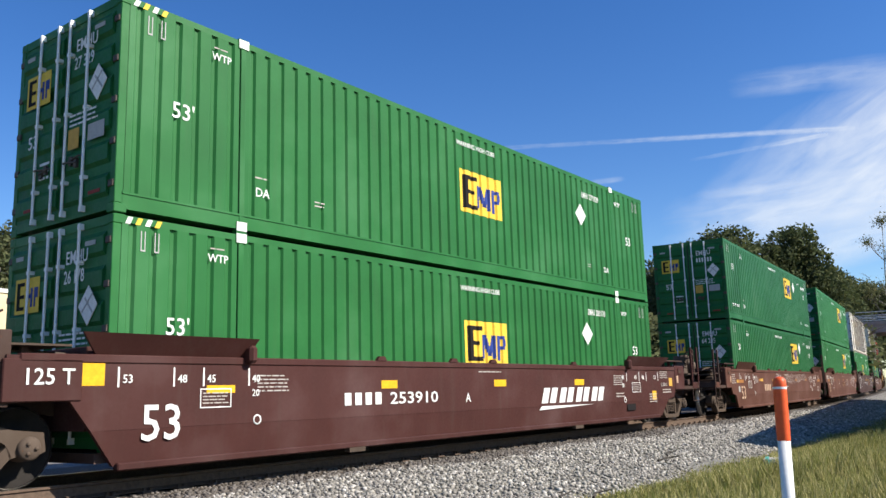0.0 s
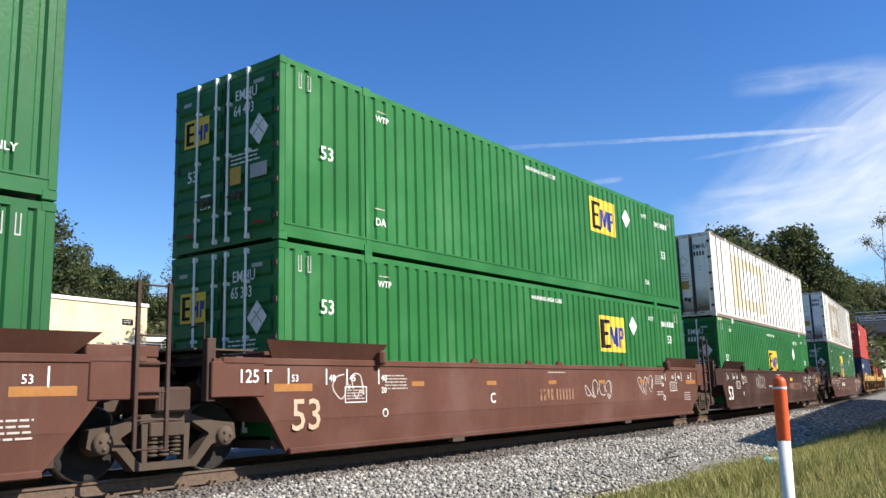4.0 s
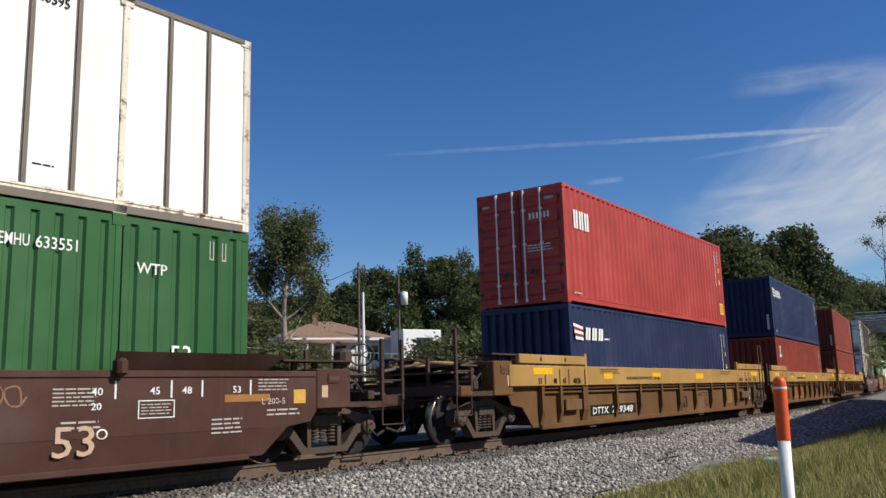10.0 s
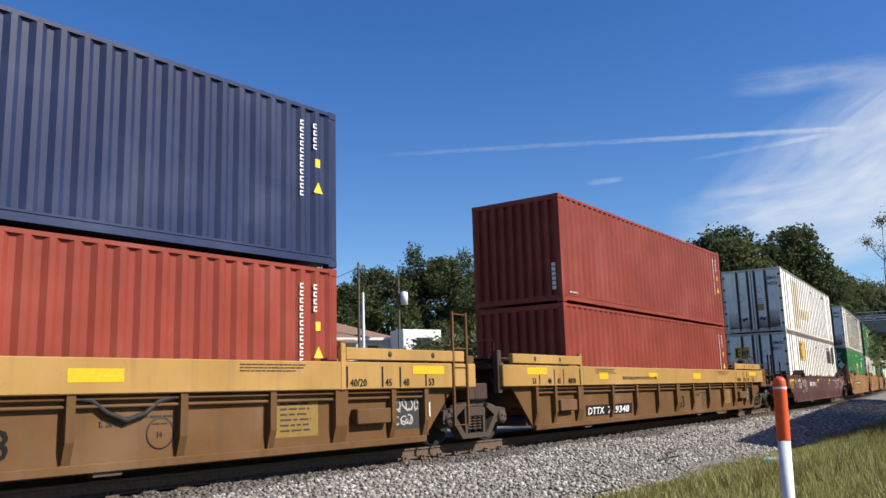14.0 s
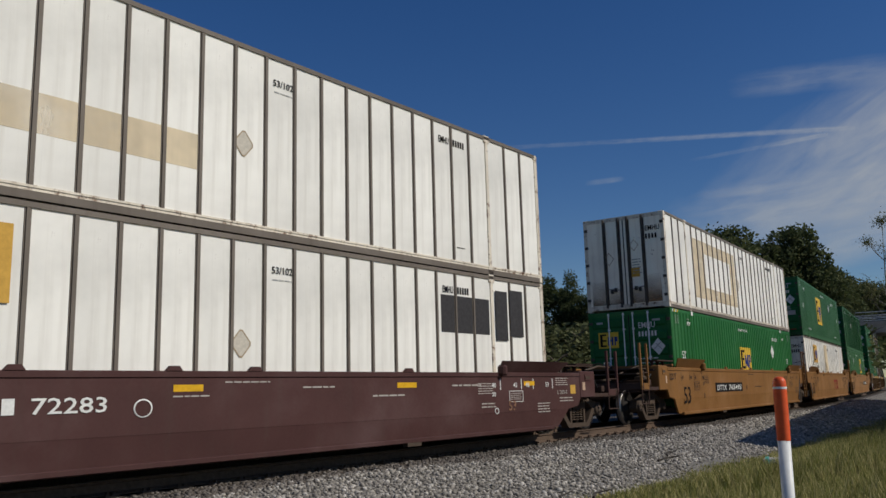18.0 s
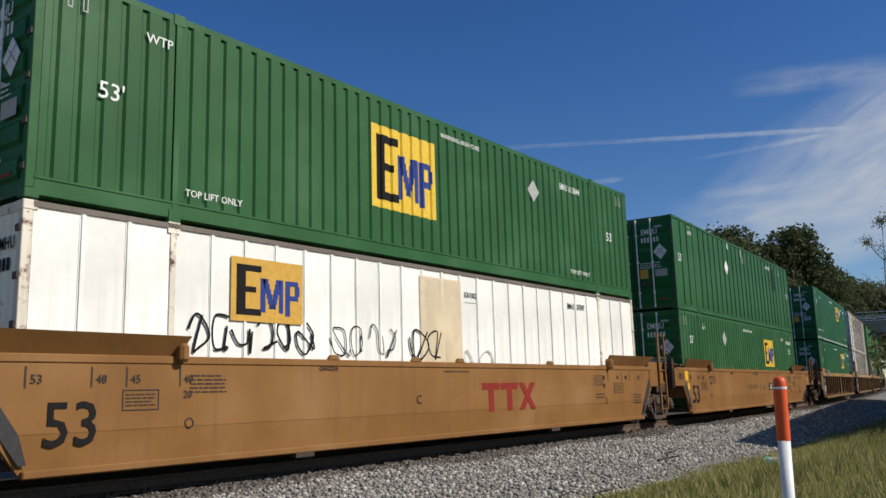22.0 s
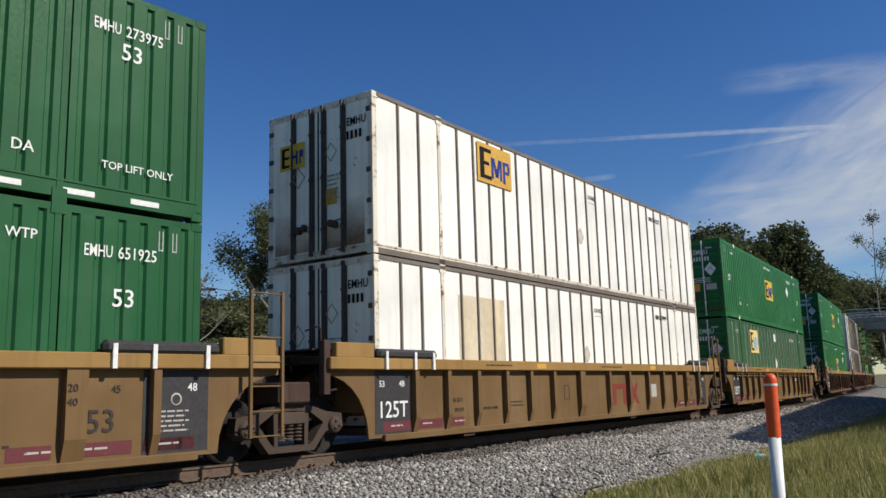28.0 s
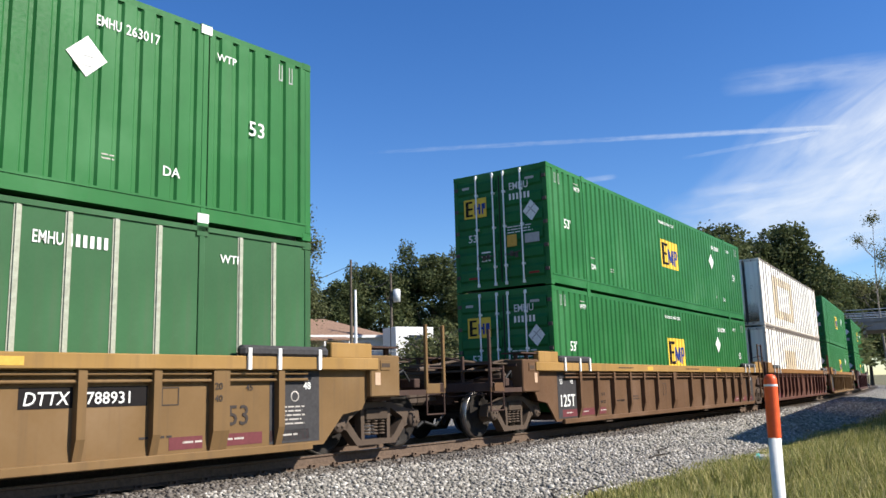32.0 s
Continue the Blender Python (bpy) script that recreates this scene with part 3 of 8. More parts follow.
def stencil(root, marks, y, ink, lay=flat):
    """Puts a list of marks on a side: what, then its numbers (x along, z up)."""
    for m in marks:
        what, a = m[0], m[1:]
        if what == "text":      # text, x, z, height, ink
            write(root, a[0], a[1], a[2], 0.74 * a[3] / 0.7, y - 0.004, a[4] if len(a) > 4 else ink)
        elif what == "code":    # x, z, height, letters, digits, ink
            code(root, a[0], a[1], a[2], a[3], a[4], y - 0.005, a[5] if len(a) > 5 else ink, a[6] if len(a) > 6 else None)
        elif what == "print":   # x, z, width, height, rows, ink
            part("small_print", lines(a[0], a[1], a[2], a[3], a[4], y, int(a[0] * 37) % 91), a[5] if len(a) > 5 else (DIM_INK if ink is INK_WHITE else ink), root)
        elif what == "diamond":  # x, z, half height, ink
            diamond(root, a[0], a[1], a[2], y, a[3] if len(a) > 3 else INK_WHITE)
        elif what == "logo":    # x0, z0, x1, z1, frame, dark, light, half
            emblem(root, *a[:4], y, *a[4:7], lay=lay, half=len(a) > 7)
        elif what == "patch":   # x0, z0, x1, z1, ink, name, label
            part(a[5] if len(a) > 5 else "patch", lay(Geo(), a[0], a[1], a[2], a[3], y, 0.002 + 0.0004 * (int(abs(a[0]) * 10) % 4)), a[4], root, a[6] if len(a) > 6 else "")
        elif what == "frame":   # x0, z0, x1, z1, ink
            x0, z0, x1, z1 = a[:4]
            t = 0.014
            part("placard_frame", Geo().box(x0, y - 0.004, z0, x1, y, z0 + t).box(x0, y - 0.004, z1 - t, x1, y, z1).box(x0, y - 0.004, z0 + t, x0 + t, y, z1 - t).box(x1 - t, y - 0.004, z0 + t, x1, y, z1 - t), a[4] if len(a) > 4 else ink, root)
        elif what == "slash":   # x0, z0, x1, z1, ink: a slanted mark of plain blocks
            x0, z0, x1, z1 = a[:4]
            w = (x1 - x0) / 4
            for k in range(4):
                for q in (0.0, 0.45):
                    part("emblem_stroke", Geo().prism([(x0 + (k + q) * w, z0), (x0 + (k + q + 0.33) * w, z0), (x0 + (k + q + 0.51) * w, z1), (x0 + (k + q + 0.18) * w, z1)], y - 0.004, y), a[4], root, "white slanted company mark in plain blocks")
            part("emblem_stroke", Geo().prism([(x0 - 0.15 * w, z0 - 0.14), (x0 + 3.2 * w, z0 - 0.07), (x0, z0 - 0.06)], y - 0.004, y), a[4], root)
        elif what == "crest":   # x0, z0, x1, z1, ink: two hammer shapes and a crossed pair
            x0, z0, x1, z1 = a[:4]
            w, t = (x1 - x0) / 3, 0.24 * (z1 - z0)
            for k in range(2):
                c = x0 + k * w
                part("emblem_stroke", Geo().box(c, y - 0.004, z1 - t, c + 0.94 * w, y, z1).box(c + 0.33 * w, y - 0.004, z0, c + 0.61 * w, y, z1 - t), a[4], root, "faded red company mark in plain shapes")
            c = x0 + 2 * w
            part("emblem_stroke", Geo().prism([(c, z0), (c + 0.30 * w, z0), (c + w, z1), (c + 0.70 * w, z1)], y - 0.004, y), a[4], root)
            part("emblem_stroke", Geo().prism([(c + 0.70 * w, z0), (c + w, z0), (c + 0.30 * w, z1), (c, z1)], y - 0.0055, y - 0.001), a[4], root)
        elif what == "octagon":  # x, z, radius, ink: the outline of a placard
            cx, cz, r = a[:3]
            g = Geo()
            pts = [(r * a, r * b) for a, b in ((-1, 0.15), (-0.15, 1.15), (0.15, 1.15), (1, 0.15), (1, -0.15), (0.15, -1.15), (-0.15, -1.15), (-1, -0.15), (-1, 0.15))]
            for (p, q), (u, v) in zip(pts, pts[1:]):
                g.prism([(cx + p, cz + q), (cx + u, cz + v), (cx + 0.88 * u, cz + 0.88 * v), (cx + 0.88 * p, cz + 0.88 * q)], y - 0.004, y)
            part("placard", Geo().prism([(cx + p, cz + q) for p, q in pts[:-1]], y - 0.002, y), PLACARD_FADE, root, "faded diamond placard")
            part("placard_frame", g, a[3], root, "browned outline of an old placard")
        elif what == "ring":    # x, z, radius, ink
            part("ring_mark", Geo().lathe([(a[2] - 0.02, -0.004), (a[2], -0.004), (a[2], 0.0)], 22, "y", (a[0], y, a[1])), a[3] if len(a) > 3 else ink, root)
        elif what == "scrawl":  # x0, z0, x1, z1, seed, ink
            scrawl(root, a[0], a[1], a[2], a[3], y, a[4], a[5] if len(a) > 5 else CHALK, 0.017 if a[3] - a[1] > 0.55 else 0.011)


def end_marks(root, L, H, logo=True, dark=False, number="", plain_box=False):
    """Numbers, small print and placards on the doors."""
    x = -L / 2 - (0.036 if not dark else 0.004)
    ink = INK_BLACK if dark else INK_WHITE
    at = pose(x, 0, 0, 0, 0, -90)

    def put(name, g, mat, label=""):
        part(name, g, mat, root, label, at)

    # on the door, u runs from the far edge (-) to the near edge (+)
    u, h = (0.70, 0.15) if dark else (0.30, 0.17)
    if not plain_box:
        part("lettering", words("EMHU", h / 0.7), ink, root, at=at @ pose(u, -0.004, H - 0.55) @ Matrix.Diagonal((0.80, 1, 1, 1)))
    if number:
        part("lettering", words(number, h / 0.7), ink, root, at=at @ pose(u - 0.03, -0.004, H - 0.80) @ Matrix.Diagonal((0.72, 1, 1, 1)))
    else:
        put("number", figures(u, H - 0.80, 0.15, 6 if not dark else 4, 0.0), ink)
    if not dark:
        put("small_print", lines(0.22, H - 1.62, 0.75, 0.20, 3, 0.0, 3), ink)
        if not plain_box:
            put("placard", Geo().prism([(0.66, H - 1.12), (0.88, H - 1.37), (1.09, H - 1.12), (0.88, H - 0.87)], -0.012, -0.004), INK_WHITE, "white diamond placard")
            put("placard_print", Geo().prism([(0.74, H - 1.19), (0.76, H - 1.21), (1.0, H - 0.98), (0.98, H - 0.96)], -0.015, -0.012).prism([(0.80, H - 1.03), (0.82, H - 1.01), (1.0, H - 1.2), (0.98, H - 1.22)], -0.015, -0.012), GREY_TAG)
        put("reflector", plate(0.75, 0.29, 1.02, 0.335, 0.0), INK_RED)
        put("reflector", plate(-0.9, 0.29, -0.66, 0.335, 0.0), INK_RED)
        put("sticker", plate(-1.02, H - 0.36, -0.82, H - 0.30, 0.0), GREY_TAG, "pale sticker")
        put("sticker", plate(0.74, H - 0.36, 0.98, H - 0.30, 0.0), GREY_TAG)
    else:
        for a, b, r in ((-0.50, H - 1.30, 0.17), (0.32, H - 0.95, 0.15)):
            stencil_frame = Geo()
            pts = [(-r, 0), (0, -r * 1.2), (r, 0), (0, r * 1.2), (-r, 0)]
            for (p, q), (m, n) in zip(pts, pts[1:]):
                stencil_frame.prism([(a + p, b + q), (a + m, b + n), (a + 0.88 * m, b + 0.88 * n), (a + 0.88 * p, b + 0.88 * q)], -0.004, 0.0)
            put("placard_frame", stencil_frame, TAN_LINE)
        put("small_print", lines(0.24, H - 1.85, 0.3, 0.5, 6, 0.0, 3), GREY_TAG)
        for a, b, z in ((-1.1, -0.66, 0.95), (-0.58, -0.20, 0.60), (0.20, 0.58, 0.62), (0.66, 1.1, 1.05)):
            put("rust_stain", plate(a, 0.19, b, z, 0.0, 0.002), RUST_FILM, "brown rust stain on the door")
    if not plain_box:
        put("sticker", plate(0.20, 0.98, 0.46, 1.26, 0.0), STRAW, "yellow sticker")
    if not dark and not plain_box:
        put("sticker", plate(0.68, 1.02, 1.06, 1.24, 0.0), GREY_TAG, "pale sticker")
        part("lettering", words("53", 0.26), ink, root, at=at @ pose(-0.88, -0.004, 1.20))
        put("small_print", lines(-0.52, 0.66, 0.3, 0.3, 3, 0.0, 8), ink)
    if logo:
        put("emblem", Geo().box(-0.98, -0.004, H - 1.10, -0.34, 0.0, H - 0.62), LOGO_YELLOW, "yellow emblem")
        g1 = Geo().box(-0.93, -0.008, H - 1.05, -0.85, -0.004, H - 0.67)
        for a in (1.05, 0.89, 0.72):
            g1.box(-0.85, -0.008, H - a, -0.73, -0.004, H - a + 0.05)
        put("emblem_stroke", g1, INK_BLACK)
        put("emblem_stroke", Geo().box(-0.68, -0.008, H - 1.02, -0.63, -0.004, H - 0.76).box(-0.56, -0.008, H - 1.02, -0.51, -0.004, H - 0.76).box(-0.63, -0.008, H - 0.90, -0.56, -0.004, H - 0.84).box(-0.47, -0.008, H - 1.02, -0.43, -0.004, H - 0.76).box(-0.43, -0.008, H - 0.90, -0.37, -0.004, H - 0.76), INK_BLUE)


def first_green(low=False, number=6):
    """Marks of the newer green boxes."""
    d = -0.1 if low else 0.0
    out = [("logo", -0.7, 1.2 + d, 0.8, 2.06 + d), ("text", "53'", -7.3, 1.42, 0.30), ("text", "53", 6.85, 1.45, 0.30), ("text", "WTP", -6.66, 2.44, 0.15), ("print", -6.62, 2.60, 0.26, 0.05, 1), ("text", "WTP", 6.28, 2.44, 0.15),
           ("text", "WARNING HIGH CUBE", -0.79, 2.54, 0.125), ("code", 4.45, 2.36, 0.14, "EMHU", number), ("diamond", 4.35, 1.9, 0.27)]
    if not low:
        out += [("text", "DA", -5.85, 0.58, 0.18), ("print", -5.85, 0.83, 0.3, 0.06, 1), ("text", "DA", 5.45, 0.58, 0.18), ("print", -4.65, 0.6, 0.24, 0.12, 2), ("print", 4.6, 0.62, 0.2, 0.1, 2)]
    return out


def second_green(low=False, fifty=1.85, lift=False, number=4):
    """Marks of the older green boxes, with the emblem further back."""
    d, e = (-0.1, 0.15) if low else (0.0, 0.0)
    out = [("logo", 2.3 + e, 1.6 + d, 3.75 + e, 2.5 + d), ("text", "53" if fifty < 1.9 else "53'", -7.22, fifty, 0.30), ("text", "53", 6.8, fifty - 0.02, 0.30), ("text", "WTP", -5.86, 2.38, 0.15), ("print", -5.82, 2.54, 0.26, 0.05, 1),
           ("text", "WARNING HIGH CUBE", -0.8, 2.55, 0.125), ("diamond", 4.45, 2.22, 0.25), ("code", 6.42, 2.30, 0.15, "EMHU", number), ("text", "WTP", 5.5, 2.42, 0.16)]
    if not low:
        out += [("text", "DA", -5.9, 0.52, 0.18), ("print", -5.9, 0.78, 0.3, 0.06, 1), ("text", "DA", 5.5, 0.52, 0.18)]
        if lift:
            out += [("text", "TOP LIFT ONLY", -7.55, 0.5, 0.135), ("text", "TOP LIFT ONLY", 6.6, 0.5, 0.135)]
    return out


def green_53(spec):
    """53-foot green container with narrow grooves, lift posts and doors."""
    root = thing("shipping_container", spec.get("label", "green corrugated steel shipping container with white stencils and yellow emblem"), "container", "containers of the train")
    L, W, H = L53, W53, TALL
    paintwork = spec.get("paint", GREEN)
    frame_of(root, L, W, H, paintwork, (-6.096, 6.096))
    for place in side_places(W / 2):
        for a, b in ((-L / 2 + 0.12, -6.163), (-6.051, 6.051), (6.163, L / 2 - 0.12)):
            part("side_wall", cached(("green_wall", round(a, 2), H), lambda: corrugated(a, b, 0.27, H - 0.10, 0.28, 0.171, 0.03, 0.035)), paintwork, root, at=place)
    part("end_wall", cached(("green_end", W, H), lambda: corrugated(-W / 2 + 0.11, W / 2 - 0.11, 0.17, H - 0.12, 0.30, 0.15, 0.05, 0.035)), paintwork, root, at=pose(L / 2 - 0.02, 0, 0, 0, 0, 90))
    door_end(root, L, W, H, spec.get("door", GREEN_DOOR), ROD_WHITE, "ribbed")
    end_marks(root, L, H, number=spec.get("door_no", ""))
    y = -W / 2
    stencil(root, spec["marks"], y, INK_WHITE, wavy)
    for e in (-1, 1):
        for k in (0.42, 0.62):
            cx = e * (L / 2 - k)
            part("slot", Geo().box(cx - 0.035, y - 0.006, H - 0.42, cx - 0.02, y - 0.002, H - 0.18).box(cx + 0.02, y - 0.006, H - 0.42, cx + 0.035, y - 0.002, H - 0.18).box(cx - 0.035, y - 0.006, H - 0.44, cx + 0.035, y - 0.002, H - 0.42), GREY_TAG, root)
    for k in range(18 if spec.get("strips") else 0):
        x = -7.75 + 0.88 * k
        part("reflector_strip", cached("reflector_strip", lambda: Geo().box(-0.2, -0.005, 0.10, 0.2, 0.0, 0.17)), INK_WHITE, root, "white reflective strip", pose(x, y, 0))
    if spec.get("hazard"):
        for i in range(4):
            x = -L / 2 + 0.16 + i * 0.14
            part("stripe", Geo().prism([(x, H - 0.11), (x + 0.07, H - 0.11), (x + 0.11, H - 0.02), (x + 0.04, H - 0.02)], y - 0.006, y - 0.001), LOGO_YELLOW if i % 2 else INK_WHITE, root)
    if spec.get("white_posts"):
        for x in (-6.096, 6.096):
            for z in (H - 0.13, 0.02):
                part("post_cap", plate(x - 0.09, z, x + 0.09, z + 0.13, y - 0.014), INK_WHITE, root, "white painted post cap")
    return root


def posted_53(spec):
    """53-foot sheet-and-post container: smooth plates between upright posts."""
    root = thing("shipping_container", spec.get("label", "white smooth-sided shipping container with dark upright posts and rust stains"), "container", "containers of the train")
    L, W, H = L53, W53, TALL
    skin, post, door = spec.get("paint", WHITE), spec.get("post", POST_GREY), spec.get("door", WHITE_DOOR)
    frame_of(root, L, W, H, spec.get("edge", skin), (-6.096, 6.096), bottom=0.14, top=0.08, casting=spec.get("edge", skin))
    pitch = spec.get("pitch", 0.576)
    w = spec.get("post_w", 0.041)
    for k, place in enumerate(side_places(W / 2 - 0.012)):
        for a, b in ((-L / 2 + 0.12, -6.141), (-6.051, 6.051), (6.141, L / 2 - 0.12)):
            part("side_wall", cached(("sheet", round(a, 2), H), lambda: Geo().box(a, 0.012, 0.17, b, 0.03, H - 0.08)), skin, root, at=place)
            n = max(1, round((b - a) / pitch))
            step = (b - a) / n
            for i in range(n if k == 0 else 0):
                part("plate", cached(("plate", round(step, 3), H), lambda: Geo().box(0.006, 0.0, 0.17, step - 0.006, 0.012, H - 0.08)), skin, root, at=place @ pose(a + i * step, 0, 0))
                if i:
                    part("post", cached(("upright", w, H), lambda: Geo().box(-w, -0.008, 0.17, w, 0.0, H - 0.08).box(-0.55 * w, -0.026, 0.17, 0.55 * w, -0.008, H - 0.08)), post, root, at=place @ pose(a + i * step, 0, 0))
    part("kick_rail", cached(("kick_rail", L), lambda: Geo().box(-L / 2 + 0.12, -W / 2 - 0.012, 0.0, L / 2 - 0.12, -W / 2 + 0.02, 0.10)), POST_GREY if spec.get("dark_ink", True) else skin, root)
    part("cap_rail", cached(("cap_rail", L, H), lambda: Geo().box(-L / 2 + 0.12, -W / 2 - 0.012, H - 0.075, L / 2 - 0.12, -W / 2 + 0.02, H - 0.008)), POST_GREY if spec.get("dark_ink", True) else skin, root)
    part("end_wall", cached(("sheet_end", W, H), lambda: Geo().box(-W / 2 + 0.11, 0, 0.17, W / 2 - 0.11, 0.03, H - 0.12)), skin, root, at=pose(L / 2 - 0.02, 0, 0, 0, 0, 90))
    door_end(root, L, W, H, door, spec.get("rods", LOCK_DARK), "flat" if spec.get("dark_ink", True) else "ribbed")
    dark = spec.get("dark_ink", True)
    end_marks(root, L, H, logo=spec.get("end_logo", not dark), dark=dark, number=spec.get("door_no", ""))
    y = -W / 2
    n = max(1, round(12.102 / pitch))
    step = 12.102 / n
    for x0, z0, x1, z1, mat in spec.get("stains", ()):
        for i in range(n):
            a, b = max(x0, -6.051 + i * step + w + 0.004), min(x1, -6.051 + (i + 1) * step - w - 0.004)
            if b - a > 0.05:
                part("sticker_ghost", plate(a, z0, b, z1, y + 0.012), mat, root, "yellowed glue left by a removed sticker")
    over = [q for q in spec["marks"] if q[0] in ("logo", "scrawl", "patch")]
    stencil(root, over, y - 0.012, INK_BLACK if dark else INK_WHITE)
    stencil(root, [q for q in spec["marks"] if q not in over], y + 0.008, INK_BLACK if dark else INK_WHITE)
    return root


def iso_40(spec):
    """40-foot sea container with deep waves; its blind end faces -x unless it has doors there."""
    root = thing("shipping_container", spec["label"], "container", "containers of the train")
    L, W, H = L40, W40, spec.get("H", LOW)
    skin = spec["paint"]
    frame_of(root, L, W, H, skin, (), bottom=0.16, top=0.07, casting=spec.get("casting", skin))
    for place in side_places(W / 2):
        part("side_wall", cached(("wave", L, H), lambda: corrugated(-L / 2 + 0.12, L / 2 - 0.12, 0.19, H - 0.07, 0.30, 0.075, 0.072, 0.045)), skin, root, at=place)
    blind = cached(("wave_end", W, H), lambda: corrugated(-W / 2 + 0.11, W / 2 - 0.11, 0.17, H - 0.12, 0.24, 0.10, 0.022, 0.075))
    part("end_wall", blind, skin, root, at=pose(L / 2 - 0.02, 0, 0, 0, 0, 90))
    if spec.get("doors"):
        door_end(root, L, W, H, skin, ROD_WHITE, "ribbed")
        end_marks(root, L, H, logo=False, plain_box=True)
    else:
        part("end_wall", blind, skin, root, at=pose(-L / 2 + 0.02, 0, 0, 0, 0, -90))
        g = Geo()
        for k in range(6):
            g.box(-L / 2 + 0.010, -W / 2 + 0.17, 0.30 + 0.11 * k, -L / 2 + 0.016, -W / 2 + 0.27, 0.385 + 0.11 * k)
        part("number", g, INK_WHITE, root)
    y = -W / 2
    for x, count, size in ((L / 2 - 0.78, 11, 0.085), (L / 2 - 0.50, 4, 0.085)):
        g = Geo()
        for k in range(count):
            z = H - 0.36 - 0.115 * k
            g.box(x, y - 0.004, z, x + 0.07, y, z + 0.02).box(x, y - 0.004, z + 0.06, x + 0.07, y, z + 0.08).box(x, y - 0.004, z + 0.02, x + 0.022, y, z + 0.06)
        part("number", g, INK_WHITE, root)
    if spec.get("doors"):
        part("sticker", plate(L / 2 - 0.60, 0.42, L / 2 - 0.20, 0.80, y), LOGO_YELLOW, root, "yellow sticker")
        part("sticker_print", lines(L / 2 - 0.56, 0.46, 0.32, 0.3, 4, y - 0.004, 5), INK_DARK, root)
    part("sticker", Geo().prism([(L / 2 - 0.5, H - 1.42), (L / 2 - 0.3, H - 1.42), (L / 2 - 0.4, H - 1.24)], y - 0.004, y), LOGO_YELLOW, root, "yellow warning triangle")
    part("sticker", plate(L / 2 - 0.46, H - 1.0, L / 2 - 0.36, H - 0.86, y), LOGO_YELLOW, root)
    part("small_print", lines(-L / 2 + 0.35, 0.20, 0.5, 0.10, 1, y, 4), GREY_TAG, root)
    mark = spec.get("mark")
    if mark == "flag":
        x, z = spec.get("mark_x", -5.85), 1.74
        for i, m in enumerate((INK_WHITE, INK_RED, INK_WHITE, INK_RED, INK_WHITE)):
            part("flag_stripe", Geo().prism([(x + 0.02 * i, z + 0.32 - 0.075 * i), (x + 0.5, z + 0.26 - 0.065 * i), (x + 0.5, z + 0.325 - 0.065 * i), (x + 0.02 * i, z + 0.395 - 0.075 * i)], y - 0.004 - 0.0005 * i, y), m, root)
        for k in range(3):
            part("emblem_stroke", cached("slant_bar", lambda: Geo().prism([(0, 0), (0.11, 0), (0.16, 0.30), (0.05, 0.30)], -0.004, 0).prism([(0.14, 0.0), (0.25, 0.0), (0.30, 0.30), (0.19, 0.30)], -0.004, 0)), INK_WHITE, root, "white company mark in plain bars", pose(x + 0.62 + 0.36 * k, y, z + 0.02))
        part("small_print", lines(x + 1.7, z + 0.02, 0.35, 0.10, 1, y, 3), INK_WHITE, root)
    elif mark == "bars":
        for k in range(3):
            part("emblem_stroke", cached("upright_bar", lambda: Geo().box(0, -0.004, 0, 0.09, 0, 0.46).box(0.13, -0.004, 0, 0.22, 0, 0.46)), INK_WHITE, root, "white company mark in plain bars", pose(-5.57 + 0.30 * k, y, 1.85))
    elif mark == "square":
        x, z = -5.43, 1.75
        part("emblem", plate(x, z, x + 0.40, z + 0.46, y), INK_WHITE, root, "small square emblem")
        part("emblem", plate(x + 0.04, z + 0.10, x + 0.36, z + 0.42, y - 0.004), INK_BLUE, root)
        part("emblem_stroke", Geo().prism([(x + 0.08, z + 0.12), (x + 0.13, z + 0.12), (x + 0.32, z + 0.38), (x + 0.16, z + 0.38)], y - 0.012, y - 0.008), LOGO_YELLOW, root)
    return root


CONTAINER_KINDS = {"green": green_53, "posted": posted_53, "iso": iso_40}


# ---- well cars: middle at the origin, rail tops at z = 0, near side faces -y ----
WHEEL_R, AXLE_HALF = 0.46, 0.90
END_X = PITCH_ART / 2
WELL_FLOOR = 0.36
SPINNERS = []  # (wheelset, where its axle is along the car, car number)


def side_frame():
    """Cast truck side frame: arched top, sloping legs to a spring seat, bearing ends."""
    g = Geo()
    for s in (-1, 1):
        g.prism([(s * 0.0, 0.80), (s * 0.34, 0.78), (s * 0.72, 0.67), (s * 1.07, 0.63), (s * 1.10, 0.42), (s * 1.02, 0.38), (s * 0.98, 0.50), (s * 0.82, 0.50), (s * 0.78, 0.38), (s * 0.70, 0.36), (s * 0.64, 0.52), (s * 0.36, 0.68), (s * 0.0, 0.70)][::s], -0.09, 0.09)
        g.prism([(s * 0.66, 0.50), (s * 0.72, 0.38), (s * 0.46, 0.10), (s * 0.0, 0.10), (s * 0.0, 0.19), (s * 0.36, 0.19), (s * 0.43, 0.24), (s * 0.58, 0.42)][::s], -0.09, 0.09)
        g.prism([(s * 0.27, 0.19), (s * 0.34, 0.19), (s * 0.36, 0.70), (s * 0.27, 0.70)][::s], -0.07, 0.07)
    return g


def spring():
    """One coil spring of a truck's nest."""
    g = Geo()
    for i in range(5):
        z = 0.25 + i * 0.052
        g.lathe([(0.045, z), (0.078, z + 0.012), (0.078, z + 0.030), (0.045, z + 0.042)], 10, "z")
    return g


